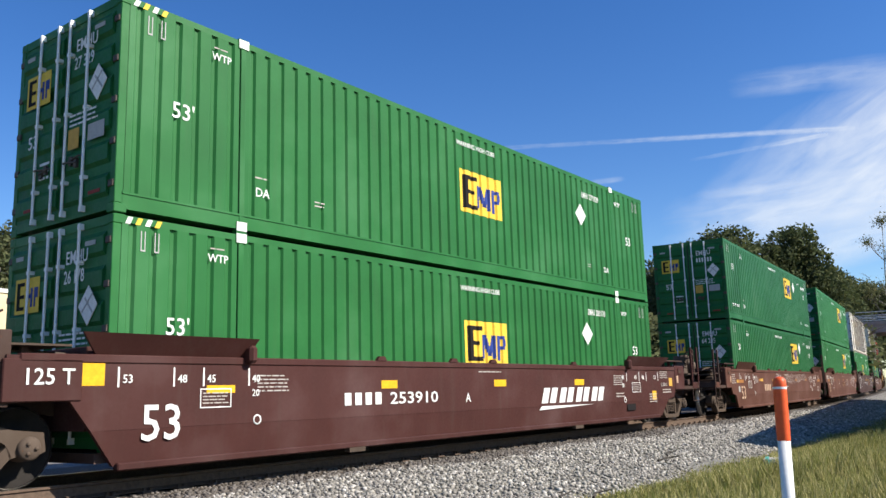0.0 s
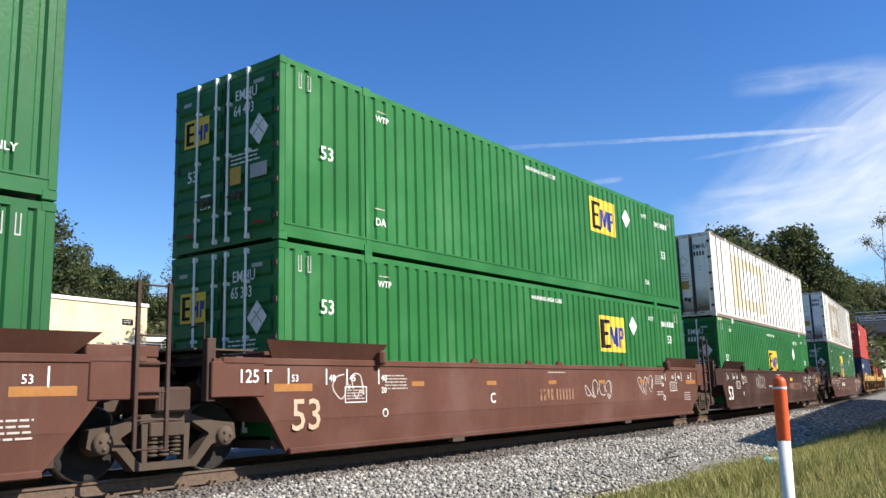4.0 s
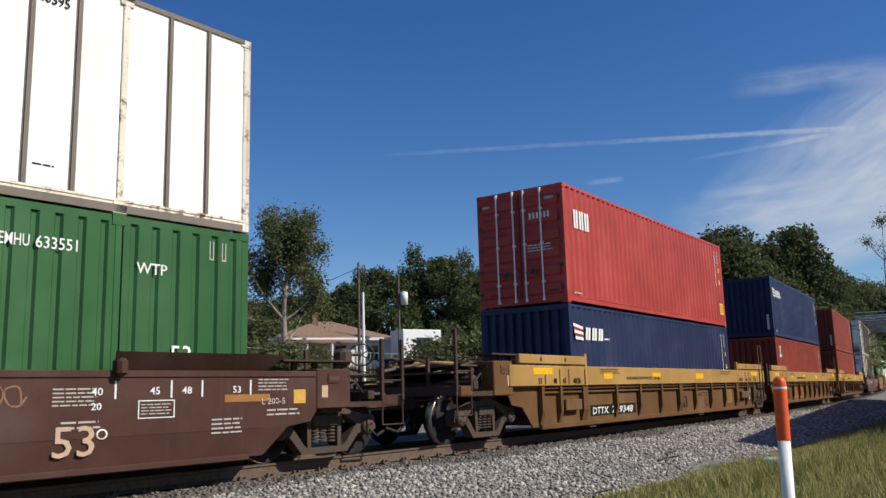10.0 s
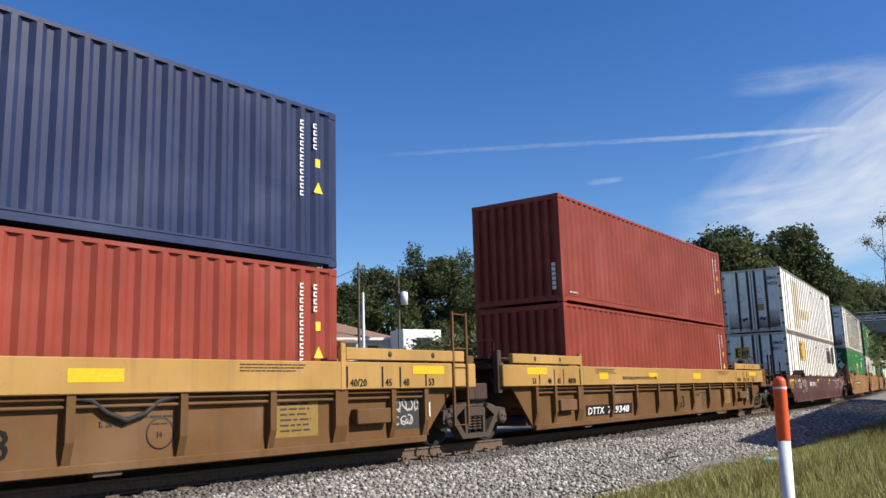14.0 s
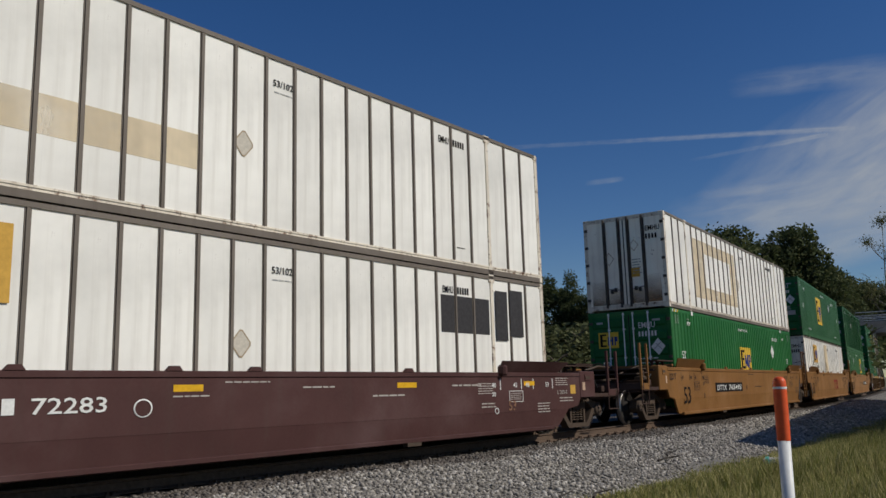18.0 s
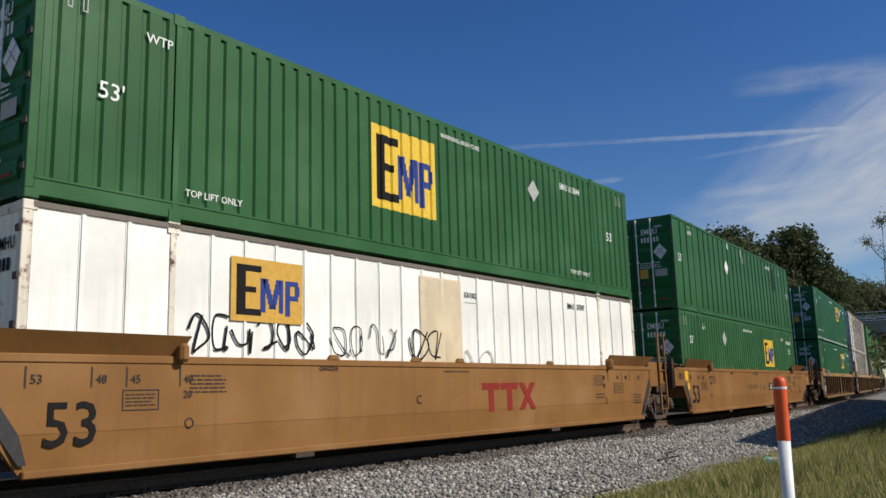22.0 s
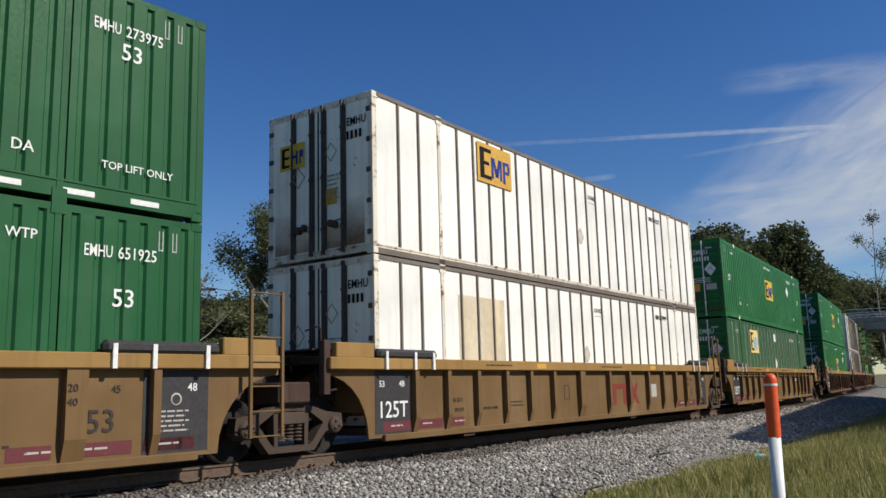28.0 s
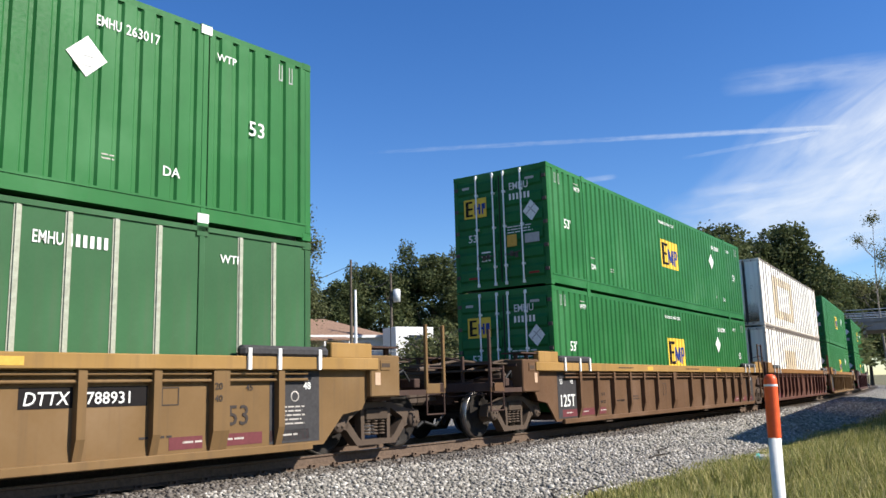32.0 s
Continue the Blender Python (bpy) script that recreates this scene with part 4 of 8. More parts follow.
def wheelset():
    g = Geo()
    for s in (-1, 1):
        y = s * 0.72
        g.lathe([(0.05, y + s * 0.11), (0.16, y + s * 0.11), (0.19, y + s * 0.03), (0.34, y + s * 0.01), (0.37, y + s * 0.055), (WHEEL_R - 0.02, y + s * 0.055)], 26)
        g.lathe([(WHEEL_R, y - s * 0.05), (WHEEL_R + 0.028, y - s * 0.055), (WHEEL_R + 0.02, y - s * 0.085), (0.37, y - s * 0.085), (0.1, y - s * 0.06)], 26)
    g.lathe([(0.085, -0.9), (0.085, 0.9)], 12)
    return g


def treads(s):
    y = s * 0.72
    return Geo().lathe([(WHEEL_R - 0.014, y + s * 0.057), (WHEEL_R, y + s * 0.05), (WHEEL_R, y - s * 0.05)], 26)


def bearing_cap(s):
    g = Geo().lathe([(0.0, s * 1.17), (0.115, s * 1.17), (0.135, s * 1.14), (0.135, s * 0.99), (0.15, s * 0.97), (0.15, s * 0.88)], 16)
    for k in range(3):
        a = 2 * math.pi * k / 3
        g.lathe([(0.0, s * 1.19), (0.024, s * 1.19), (0.024, s * 1.15)], 6, "y", (0.062 * math.cos(a), 0, 0.062 * math.sin(a)))
    return g


def truck(car, x, number):
    """A two-axle truck under a car's end, with wheels that turn."""
    body = part("truck", cached("truck_bolster", lambda: Geo().box(-0.20, -0.98, 0.46, 0.20, 0.98, 0.72, 0.02).box(-0.75, -0.55, 0.40, 0.75, -0.45, 0.50).box(-0.75, 0.45, 0.40, 0.75, 0.55, 0.50)), STEEL, car, "grimy cast steel truck", pose(x, 0, 0))
    for s in (-1, 1):
        part("side_frame", cached("side_frame", side_frame), STEEL, body, at=pose(0, s * 1.02, 0))
        for k in (-1, 0, 1) if s < 0 else ():
            part("spring", cached("spring", spring), STEEL, body, at=pose(0.17 * k, s * 1.03, 0))
        part("spring_seat", cached("spring_seat", lambda: Geo().box(-0.26, -0.10, 0.50, 0.26, 0.10, 0.68, 0.015)), STEEL, body, at=pose(0, s * 1.03, 0))
    for a in (-AXLE_HALF, AXLE_HALF):
        w = part("wheelset", cached("wheelset", wheelset), WHEEL_STEEL, car, "steel wheels on an axle", pose(x + a, 0, WHEEL_R))
        for s in (-1, 1):
            part("tread", cached(("tread", s), lambda: treads(s)), TREAD, w, "polished wheel tread")
            part("bearing_cap", cached(("bearing_cap", s), lambda: bearing_cap(s)), STEEL, w)
        SPINNERS.append((w, x + a, number))
    return body


def end_outline(e, coupled, style):
    """The lower corner of a side plate at one end, from the top edge down to the bottom edge; e is -1 or 1."""
    if coupled:
        pts = [(9.22, 1.48), (9.22, 0.87), (9.10, 0.68), (8.68, 0.62), (8.27, 0.20)]
    elif style == "arch":
        pts = [(9.36, 1.48), (9.36, 1.22)] + [(9.36 - 1.02 * math.cos(k * math.pi / 14), 0.20 + 1.02 * math.sin(k * math.pi / 14)) for k in range(6, -1, -1)]
    elif style == "ribbed":
        pts = [(9.36, 1.45), (9.36, 1.0), (8.80, 1.0), (7.95, 0.14)]
    else:
        pts = [(9.34, 1.48), (9.34, 0.98), (8.62, 0.98), (8.02, 0.20)]
    return [(e * a, b) for a, b in pts]


def lean_in(outline, seam=0.62, lean=0.05):
    """A side plate in two bands, the lower one leaning in towards the track."""
    def cut(keep):
        out = []
        for (a, b), (c, d) in zip(outline, outline[1:] + outline[:1]):
            if keep(b):
                out.append((a, b))
            if (b - seam) * (d - seam) < 0:
                k = (seam - b) / (d - b)
                out.append((a + (c - a) * k, seam))
        return out
    g = Geo().prism(cut(lambda z: z >= seam), -0.03, 0.03)
    low = Geo().prism(cut(lambda z: z <= seam), -0.03, 0.03)
    return g.add([(x, y + lean * max(0.0, seam - z) / 0.42, z) for x, y, z in low.v], low.f)


def side_outline(left, right, style):
    return end_outline(-1, left, style) + list(reversed(end_outline(1, right, style)))


def block(g, e, x0, y0, z0, x1, y1, z1, c=0.0):
    """A box given as if for the +x end, put at either end."""
    a, b = sorted((e * x0, e * x1))
    return g.box(a, y0, z0, b, y1, z1, c)


def end_gear(car, e, coupled, mat, deck, style, gear="low"):
    """Platform, ladders, stanchions, hand brake and coupler at a car's end; e is -1 or 1."""
    def put(name, g, m=None, label=""):
        return part(name, g, m or deck, car, label)

    def bar(x0, y0, z0, x1, y1, z1, c=0.0):
        return block(Geo(), e, x0, y0, z0, x1, y1, z1, c)

    def rod(points, r, sides=6):
        return Geo().tube([(e * a, b, c) for a, b, c in points], r, sides)
    far = 11.05 if coupled else END_X - 0.28
    put("centre_sill", bar(8.2, -0.36, 0.66, far, 0.36, 1.06, 0.02))
    put("end_bulkhead", bar(8.22, -1.32, 0.62, 8.36, 1.32, 1.60, 0.01), mat)
    put("body_bolster", bar(9.50, -1.22, 0.80, 9.98, 1.22, 1.12, 0.03))
    put("deck_plate", bar(8.36, -1.34, 1.40, far - 0.1 if not coupled else 9.95, 1.34, 1.45))
    for s in (-1, 1):
        put("side_brace", Geo().prism([(e * a, b) for a, b in ((8.36, 0.8), (far - 0.2, 0.98), (far - 0.2, 1.10), (8.36, 1.52))][::e], s * 0.62 - 0.03, s * 0.62 + 0.03))
    # pipes and valves on the deck
    put("brake_pipe", rod([(8.4, -0.9, 1.52), (9.0, -0.9, 1.56), (9.5, -0.7, 1.54), (far - 0.1, -0.7, 1.30)], 0.028), STEEL)
    put("brake_pipe", rod([(8.4, 0.5, 1.56), (9.3, 0.55, 1.60), (far - 0.1, 0.4, 1.4)], 0.035), STEEL)
    if coupled:
        put("end_sill", bar(10.98, -1.44, 0.90, 11.13, 1.44, 1.08, 0.012))
        for s in (-1, 1):
            put("end_box", bar(9.20, s * 1.235 - 0.235, 0.87, 9.90, s * 1.235 + 0.235, 1.54, 0.02), mat, "boxy end post of the car side")
            put("step_sill", bar(9.88, s * 1.38 - 0.05, 0.88, 11.0, s * 1.38 + 0.05, 0.97))
            put("step_plate", bar(10.62, s * 1.42 - 0.02, 0.90, 11.14, s * 1.42 + 0.02, 1.07, 0.006), mat)
            for x, top in ((11.12, 2.10), (10.64, 2.10 if gear in ("full", "wheel", "ladder") else 1.40)):
                put("ladder_post", bar(x - 0.03, s * 1.42 - 0.03, 0.98, x + 0.03, s * 1.42 + 0.03, top if s < 0 else 1.40, 0.008), mat if gear == "ladder" else deck)
                put("stirrup_leg", rod([(x, s * 1.42, 1.0), (x, s * 1.42, 0.54)], 0.018), STEEL_DECK)
            for z in (0.54, 1.34):
                put("rung", rod([(11.12, s * 1.42, z), (10.64, s * 1.42, z)], 0.017), STEEL_DECK)
            put("top_plate", bar(8.6, s * 1.2 - 0.24, 1.66, 9.9, s * 1.2 + 0.24, 1.69))
            for x in (8.95, 9.35, 9.8):
                put("prop", bar(x - 0.04, s * 1.25 - 0.03, 1.52, x + 0.04, s * 1.25 + 0.03, 1.67))
        put("hatch", bar(9.42, -1.485, 1.30, 9.66, -1.47, 1.46, 0.004), mat)
        put("sticker", bar(9.30, -1.476, 1.06, 9.42, -1.471, 1.26), CREAM_INK, "small cream sticker")
        put("hatch_slot", bar(9.44, -1.489, 1.345, 9.64, -1.485, 1.41), STEEL)
        put("brake_valve", bar(9.95, -1.15, 1.0, 10.22, -0.85, 1.28, 0.05), STEEL)
        put("brake_valve_cap", Geo().lathe([(0.0, 1.46), (0.09, 1.45), (0.11, 1.40), (0.10, 1.28), (0.0, 1.27)], 12, "z", (e * 10.08, -1.0, 0)), STEEL)
        if gear == "full":
            put("brake_cylinder", Geo().lathe([(0.0, -0.02), (0.10, 0.0), (0.13, 0.05), (0.13, 0.42), (0.10, 0.48), (0.0, 0.5)], 16, "x", (e * 10.3 - 0.25, -0.5, 1.62)), STEEL, "round brake cylinder")
            put("air_reservoir", Geo().lathe([(0.0, -0.02), (0.14, 0.0), (0.19, 0.06), (0.19, 0.62), (0.14, 0.68), (0.0, 0.7)], 18, "x", (e * 9.9 - 0.35, -0.1, 1.72)), STEEL, "dusty rounded air reservoir")
            put("gear_stand", Geo().prism([(e * a, b) for a, b in ((10.15, 1.06), (11.0, 1.06), (11.0, 1.42), (10.8, 1.95), (10.62, 1.95), (10.45, 1.5), (10.15, 1.4))][::e], -0.42, -0.05), STEEL)
        if gear in ("full", "wheel"):
            put("gear_case", bar(10.62, -0.54, 1.66, 10.90, -0.24, 1.98, 0.07), STEEL)
            if gear == "wheel":
                put("gear_post", bar(10.74, -0.42, 1.06, 10.86, -0.32, 1.78, 0.01))
        posts = {"full": ((-0.75, 11.06, 2.12), (0.3, 11.06, 1.85), (0.9, 11.06, 2.05), (1.2, 10.4, 2.1)), "wheel": ((0.9, 11.06, 2.05), (1.2, 10.4, 1.7)), "ladder": ((0.9, 11.06, 1.7),), "low": ((0.9, 11.06, 1.55), (-0.75, 11.06, 1.6))}
        for y, x, h in posts[gear]:
            put("stanchion", bar(x - 0.035, y - 0.03, 1.06, x + 0.035, y + 0.03, h, 0.008))
        put("cross_beam", bar(10.35, -1.40, 1.00, 10.50, 1.40, 1.16, 0.015))
        put("hose_clump", rod([(9.95, -1.2, 1.18), (10.15, -1.32, 1.30), (10.35, -1.28, 1.12), (10.5, -1.2, 0.96), (10.3, -1.1, 0.90)], 0.022), RUBBER, "black hoses hanging from the valve")
        put("tread_grid", bar(9.95, -1.15, 1.445, 10.55, 1.15, 1.475), STEEL)
        put("crossover_step", bar(10.55, -1.30, 1.30, 11.1, 1.30, 1.335), STEEL)
        put("grab_rail", rod([(11.02, -0.75, 1.5), (11.02, -0.2, 1.62), (11.02, 0.3, 1.5)], 0.014), STEEL_DECK)
        put("uncoupling_lever", rod([(11.17, -1.35, 0.86), (11.19, -0.5, 0.82), (11.25, -0.05, 0.95)], 0.014), STEEL_DECK)
        put("coupler", block(block(Geo(), e, 11.05, -0.10, 0.74, 11.75, 0.10, 0.94, 0.02), e, 11.55, -0.19, 0.68, 11.86, 0.19, 1.00, 0.05), STEEL, "steel knuckle coupler")
        put("air_hose", rod([(11.08, -0.35, 0.90), (11.25, -0.42, 0.50), (11.55, -0.40, 0.28), (11.80, -0.32, 0.36)], 0.03, 7), RUBBER, "black air hose")
        if gear in ("full", "wheel"):
            ring = [(e * (11.0 - 0.12 * math.cos(k * math.pi / 10)), -0.6 + 0.18 * math.cos(k * math.pi / 10), 1.86 + 0.21 * math.sin(k * math.pi / 10)) for k in range(21)]
            wheel = put("hand_brake", Geo().tube(ring, 0.017, 6, False), STEEL, "round hand brake wheel")
            for k in range(5):
                part("spoke", Geo().tube([(e * 11.0, -0.6, 1.86), ring[4 * k]], 0.010, 5), STEEL, wheel)
            part("shaft", Geo().tube([(e * 11.0, -0.6, 1.86), (e * 10.8, -0.4, 1.86)], 0.03, 6), STEEL, wheel)
    else:
        put("articulation", bar(END_X - 0.75, -0.42, 0.78, END_X + (0.3 if e < 0 else 0.0), 0.42, 1.22, 0.05), STEEL)
        if e > 0:
            steel = mat if style != "smooth" or mat is TAN else deck
            x0, x1 = {"smooth": (9.04, 9.46), "arch": (8.76, 9.31), "ribbed": (8.68, 9.08)}[style]
            for x in (x0, x1):
                put("ladder_post", bar(x - 0.025, -1.53, 0.36, x + 0.025, -1.48, 2.40, 0.006), steel)
            for z in (0.38, 0.72, 1.06, 1.40, 1.74, 2.36):
                put("rung", rod([(x0, -1.505, z), (x1, -1.505, z)], 0.013), steel)
            put("end_box", bar(8.42, -1.47, 1.47, 9.36, -0.9, 1.62, 0.015), mat)
            put("end_box", bar(8.42, 0.9, 1.47, 9.36, 1.47, 1.62, 0.015), mat)
        else:
            put("grab_rail", rod([(9.42, -1.34, 1.40), (9.42, -1.34, 1.92), (9.30, -1.2, 1.98), (9.30, -0.9, 1.92)], 0.013), STEEL_DECK)
            put("air_hose", rod([(9.35, -1.18, 1.34), (9.45, -1.28, 1.15), (9.2, -1.3, 0.98), (8.9, -1.2, 1.0)], 0.022), RUBBER, "black flexible hose")
            put("side_post", bar(9.28, -1.42, 0.92, 9.42, -1.30, 1.75, 0.01))
        if style == "smooth":
            for s in (-1, 1):
                put("end_box", bar(8.48, s * 1.44 - 0.03, 0.97, 9.38, s * 1.44 + 0.03, 1.44, 0.012), mat, "boxy end of the car side")
        put("walkway", bar(8.5, -1.25, 1.60, 9.5, 1.25, 1.625), STEEL)
        for y in (-1.0, 0.0, 1.0):
            put("prop", bar(8.9, y - 0.03, 1.45, 8.98, y + 0.03, 1.60))


def shroud_at(e, mat, car, y, style):
    """The flared guide plate that stands on the top chord near an end."""
    s = -1 if y < 0 else 1
    b0, b1, t0, t1 = (8.30, 6.06, 8.56, 5.98)
    lo, hi, flare = 1.50, 1.75, 0.17
    yo = y + s * flare
    v = [(e * b0, y, lo), (e * b1, y, lo), (e * t1, yo, hi), (e * t0, yo, hi)]
    v += [(a, b - s * 0.03, c) for a, b, c in v]
    g = Geo().add(v, [(0, 1, 2, 3), (7, 6, 5, 4), (0, 4, 5, 1), (1, 5, 6, 2), (2, 6, 7, 3), (3, 7, 4, 0)])
    part("shroud", g, mat, car, "flared guide plate")
    part("shroud_nub", block(Geo(), e, 6.0, min(y, yo) - 0.01, 1.42, 6.14, max(y, yo) + 0.01, 1.66, 0.04), mat, car)
    for x in (8.0, 7.2, 6.5):
        part("gusset", Geo().prism([(y - s * 0.02, lo), (y - s * 0.02, hi - 0.03), (yo - s * 0.03, hi - 0.03)], e * x - 0.01, e * x + 0.01, "x"), mat, car)


def smooth_car(spec):
    """Well car with smooth plate sides and sloped ends."""
    car = thing("well_car", spec["label"], "railway car", "well cars of the train")
    mat = spec["paint"]
    deck = spec.get("deck", STEEL_DECK)
    left, right = spec["left"], spec["right"]
    for s in (-1, 1):
        y = s * 1.42
        part("side_plate", cached(("smooth_side", left, right, s), lambda: lean_in(side_outline(left, right, "smooth"), lean=-s * 0.05)), mat, car, at=pose(0, y, 0))
        part("top_chord", cached("smooth_chord", lambda: Geo().box(-9.2, -0.05, 1.40, 9.2, 0.05, 1.50, 0.012)), mat, car, at=pose(0, y, 0))
        part("bottom_flange", cached("smooth_flange", lambda: Geo().box(-8.0, -0.055, 0.15, 8.0, 0.055, 0.24, 0.015)), mat, car, at=pose(0, y, 0))
        part("weld_seam", cached(("seam", s), lambda: Geo().box(-8.2, min(0, s * 0.034), 0.62, 8.2, max(0, s * 0.034), 0.632)), mat, car, at=pose(0, y, 0))
        for e in (-1, 1):
            shroud_at(e, mat, car, y, "smooth")
        for x in (-3.9, 3.4):
            part("drain_bracket", cached("bracket", lambda: Geo().box(-0.18, -0.05, 0.09, 0.18, 0.05, 0.16)), STEEL, car, at=pose(x, y, 0))
        if s < 0:
            for x in (-3.3, -1.3, 0.0, 3.3):
                part("lug", cached("lug", lambda: Geo().prism([(-0.12, 1.50), (-0.06, 1.57), (0.07, 1.57), (0.12, 1.50)], -0.06, 0.0)), mat, car, at=pose(x, y, 0))
    part("well_floor", cached("well_floor", lambda: Geo().box(-8.2, -1.30, 0.24, 8.2, 1.30, WELL_FLOOR).box(-5, -1.30, 0.12, -4.6, 1.30, 0.24).box(4.6, -1.30, 0.12, 5, 1.30, 0.24)), STEEL_DECK, car)
    for e, coupled in ((-1, left), (1, right)):
        end_gear(car, e, coupled, mat, deck, "smooth", spec.get("gear_left" if e < 0 else "gear_right", "low"))
        if spec.get("dark_ends") and not coupled:
            o = [(e * a, b) for a, b in ((8.66, 1.18), (8.05, 0.30), (7.96, 0.30), (8.06, 0.62), (8.44, 1.18))]
            part("corner_panel", Geo().prism(o[::e], -1.458, -1.452), CHARCOAL, car, "dark painted corner panel")
    stencil(car, [q for q in brown_marks(spec) if q[:2] != ("text", "125 T")], -1.452, spec.get("ink", INK_WHITE))
    stencil(car, [q for q in brown_marks(spec) if q[:2] == ("text", "125 T")], -1.472, spec.get("ink", INK_WHITE))
    return car


RIBS = {"ribbed": (-7.97, -7.14, -5.95, -4.17, -2.67, -1.15, 0.35, 1.68, 3.17, 4.62, 5.95, 7.14, 7.97),
        "arch": (-7.16, -6.19, -5.2, -4.15, -3.17, -2.14, -0.76, 0.77, 2.0, 3.3, 4.4, 5.38, 6.34, 7.37)}
WIDE = {"ribbed": (-5.95, 0.35, 5.95), "arch": (-0.76, 6.34)}


def rib(s, w, low, top):
    """An upright rib, deeper at its head than at its foot."""
    y0, y1, y2 = (0.0, s * 0.055, s * 0.13)
    side = [(y0, low), (y1, low), (y2, low + 0.25), (y2, top), (y0, top)]
    return Geo().prism(side if s > 0 else side[::-1], -w, w, "x")


def ribbed_car(spec):
    """Well car whose sides are a top rail, upright ribs and set-back panels."""
    car = thing("well_car", spec["label"], "railway car", "well cars of the train")
    mat, rail = spec["paint"], spec["rail"]
    style = spec["style"]
    deck = spec.get("deck", STEEL_DECK)
    left, right = spec["left"], spec["right"]
    low_edge, high_edge = (1.04, 1.47) if style == "ribbed" else (1.30, 1.49)
    for s in (-1, 1):
        y = s * 1.34
        part("side_panel", cached(("ribbed_side", left, right, style), lambda: Geo().prism(side_outline(left, right, style), -0.02, 0.02)), mat, car, at=pose(0, y, 0))
        a, b = sorted((s * 0.0, s * 0.16))
        part("top_rail", cached(("rib_rail", style, s), lambda: Geo().box(-9.36, a, low_edge, 9.36, b, high_edge, 0.014)), rail, car, at=pose(0, y, 0))
        a, b = sorted((0.0, s * 0.09))
        part("bottom_flange", cached(("rib_flange", s), lambda: Geo().box(-8.0, a, 0.14, 8.0, b, 0.25, 0.012)), mat, car, at=pose(0, y, 0))
        for z in (low_edge - 0.05, low_edge - 0.14) if s < 0 and (style == "ribbed" or spec["n"] > 13) else ():
            part("pipe", cached(("rail_pipe", z, s), lambda: Geo().tube([(-7.9, s * 0.07, z), (7.9, s * 0.07, z)], 0.025, 6)), mat, car, at=pose(0, y, 0))
        for x in RIBS[style]:
            w = 0.13 if x in WIDE[style] else 0.055
            part("rib", cached(("rib", s, w, style), lambda: rib(s, w, 0.25, low_edge)), mat, car, at=pose(x, y, 0))
        for e in (-1, 1):
            if style == "ribbed":
                end = part("guide_beam", block(Geo(), e, 6.0, -0.05, 1.50, 9.0, 0.05, 1.69, 0.012), rail, car, "raised end guide beam", pose(0, y + s * 0.13, 0))
                for x in (7.0, 8.1):
                    part("hole", Geo().lathe([(0.0, s * 0.052), (0.05, s * 0.052), (0.05, s * 0.04)], 12, "y", (e * x, 0, 1.60)), STEEL, end)
                part("post", block(Geo(), e, 5.90, -0.04, 1.04, 6.0, 0.04, 1.75, 0.006), rail, car, at=pose(0, y + s * 0.13, 0))
            else:
                part("rail_pad", block(Geo(), e, 6.62, min(y + s * 0.02, y + s * 0.19), 1.475, 8.26, max(y + s * 0.02, y + s * 0.19), 1.64, 0.05), CHARCOAL, car, "black wrapped pad with white bands on the rail")
                if s < 0:
                    for x in (6.75, 7.28, 8.05):
                        part("band", block(Geo(), e, x - 0.03, y - 0.198, 1.30, x + 0.03, y - 0.165, 1.60), INK_WHITE, car)
                part("end_step", block(Geo(), e, 8.32, min(y + s * 0.02, y + s * 0.15), 1.48, 9.22, max(y + s * 0.02, y + s * 0.15), 1.72, 0.015), rail, car, "boxed end of the top rail")
        if style == "ribbed" and s < 0:
            for e in (-1, 1):
                part("side_box", block(Geo(), e, 6.25, y - 0.17, 0.50, 7.02, y - 0.02, 0.74, 0.015), mat, car)
                for x in (7.92, 7.26, 6.83, 6.03):
                    part("rail_joint", Geo().box(e * x - 0.02, y - 0.163, 1.07, e * x + 0.02, y - 0.158, 1.40), INK_BLACK, car)
        for x in (-5.5, 2.2):
            part("drain_bracket", cached("bracket", lambda: Geo().box(-0.18, -0.05, 0.09, 0.18, 0.05, 0.16)), STEEL, car, at=pose(x, y, 0))
    part("well_floor", cached("well_floor", lambda: Geo()), STEEL_DECK, car)
    for e, coupled in ((-1, left), (1, right)):
        end_gear(car, e, coupled, mat, deck, style, spec.get("gear_left" if e < 0 else "gear_right", "low"))
    if spec.get("letter") == "C" and style == "ribbed":
        part("hanging_hose", Geo().tube([(1.75, -1.40, 1.0), (1.95, -1.40, 0.97), (2.15, -1.41, 0.82), (2.40, -1.41, 0.72), (2.65, -1.41, 0.80), (2.85, -1.40, 0.95), (3.1, -1.40, 1.0)], 0.035, 8), RUBBER, car, "loose black hose")
    if style == "ribbed":
        stencil(car, yellow_rail_marks(spec), -1.502, INK_DARK)
        stencil(car, yellow_panel_marks(spec), -1.362, INK_DARK)
    else:
        stencil(car, [("print", -5.0, 1.36, 1.1, 0.07, 1), ("print", 0.2, 1.36, 1.4, 0.07, 1), ("patch", -3.0, 1.34, -2.6, 1.44, STRAW, "reflector"), ("patch", 3.3, 1.34, 3.7, 1.44, STRAW, "reflector")], -1.502, INK_DARK)
        stencil(car, grimy_marks(spec), -1.362, INK_DARK)
        stencil(car, [("text", "20", 6.22, 1.04, 0.12), ("text", "40", 6.22, 0.88, 0.12)], -1.472, INK_DARK)
    return car


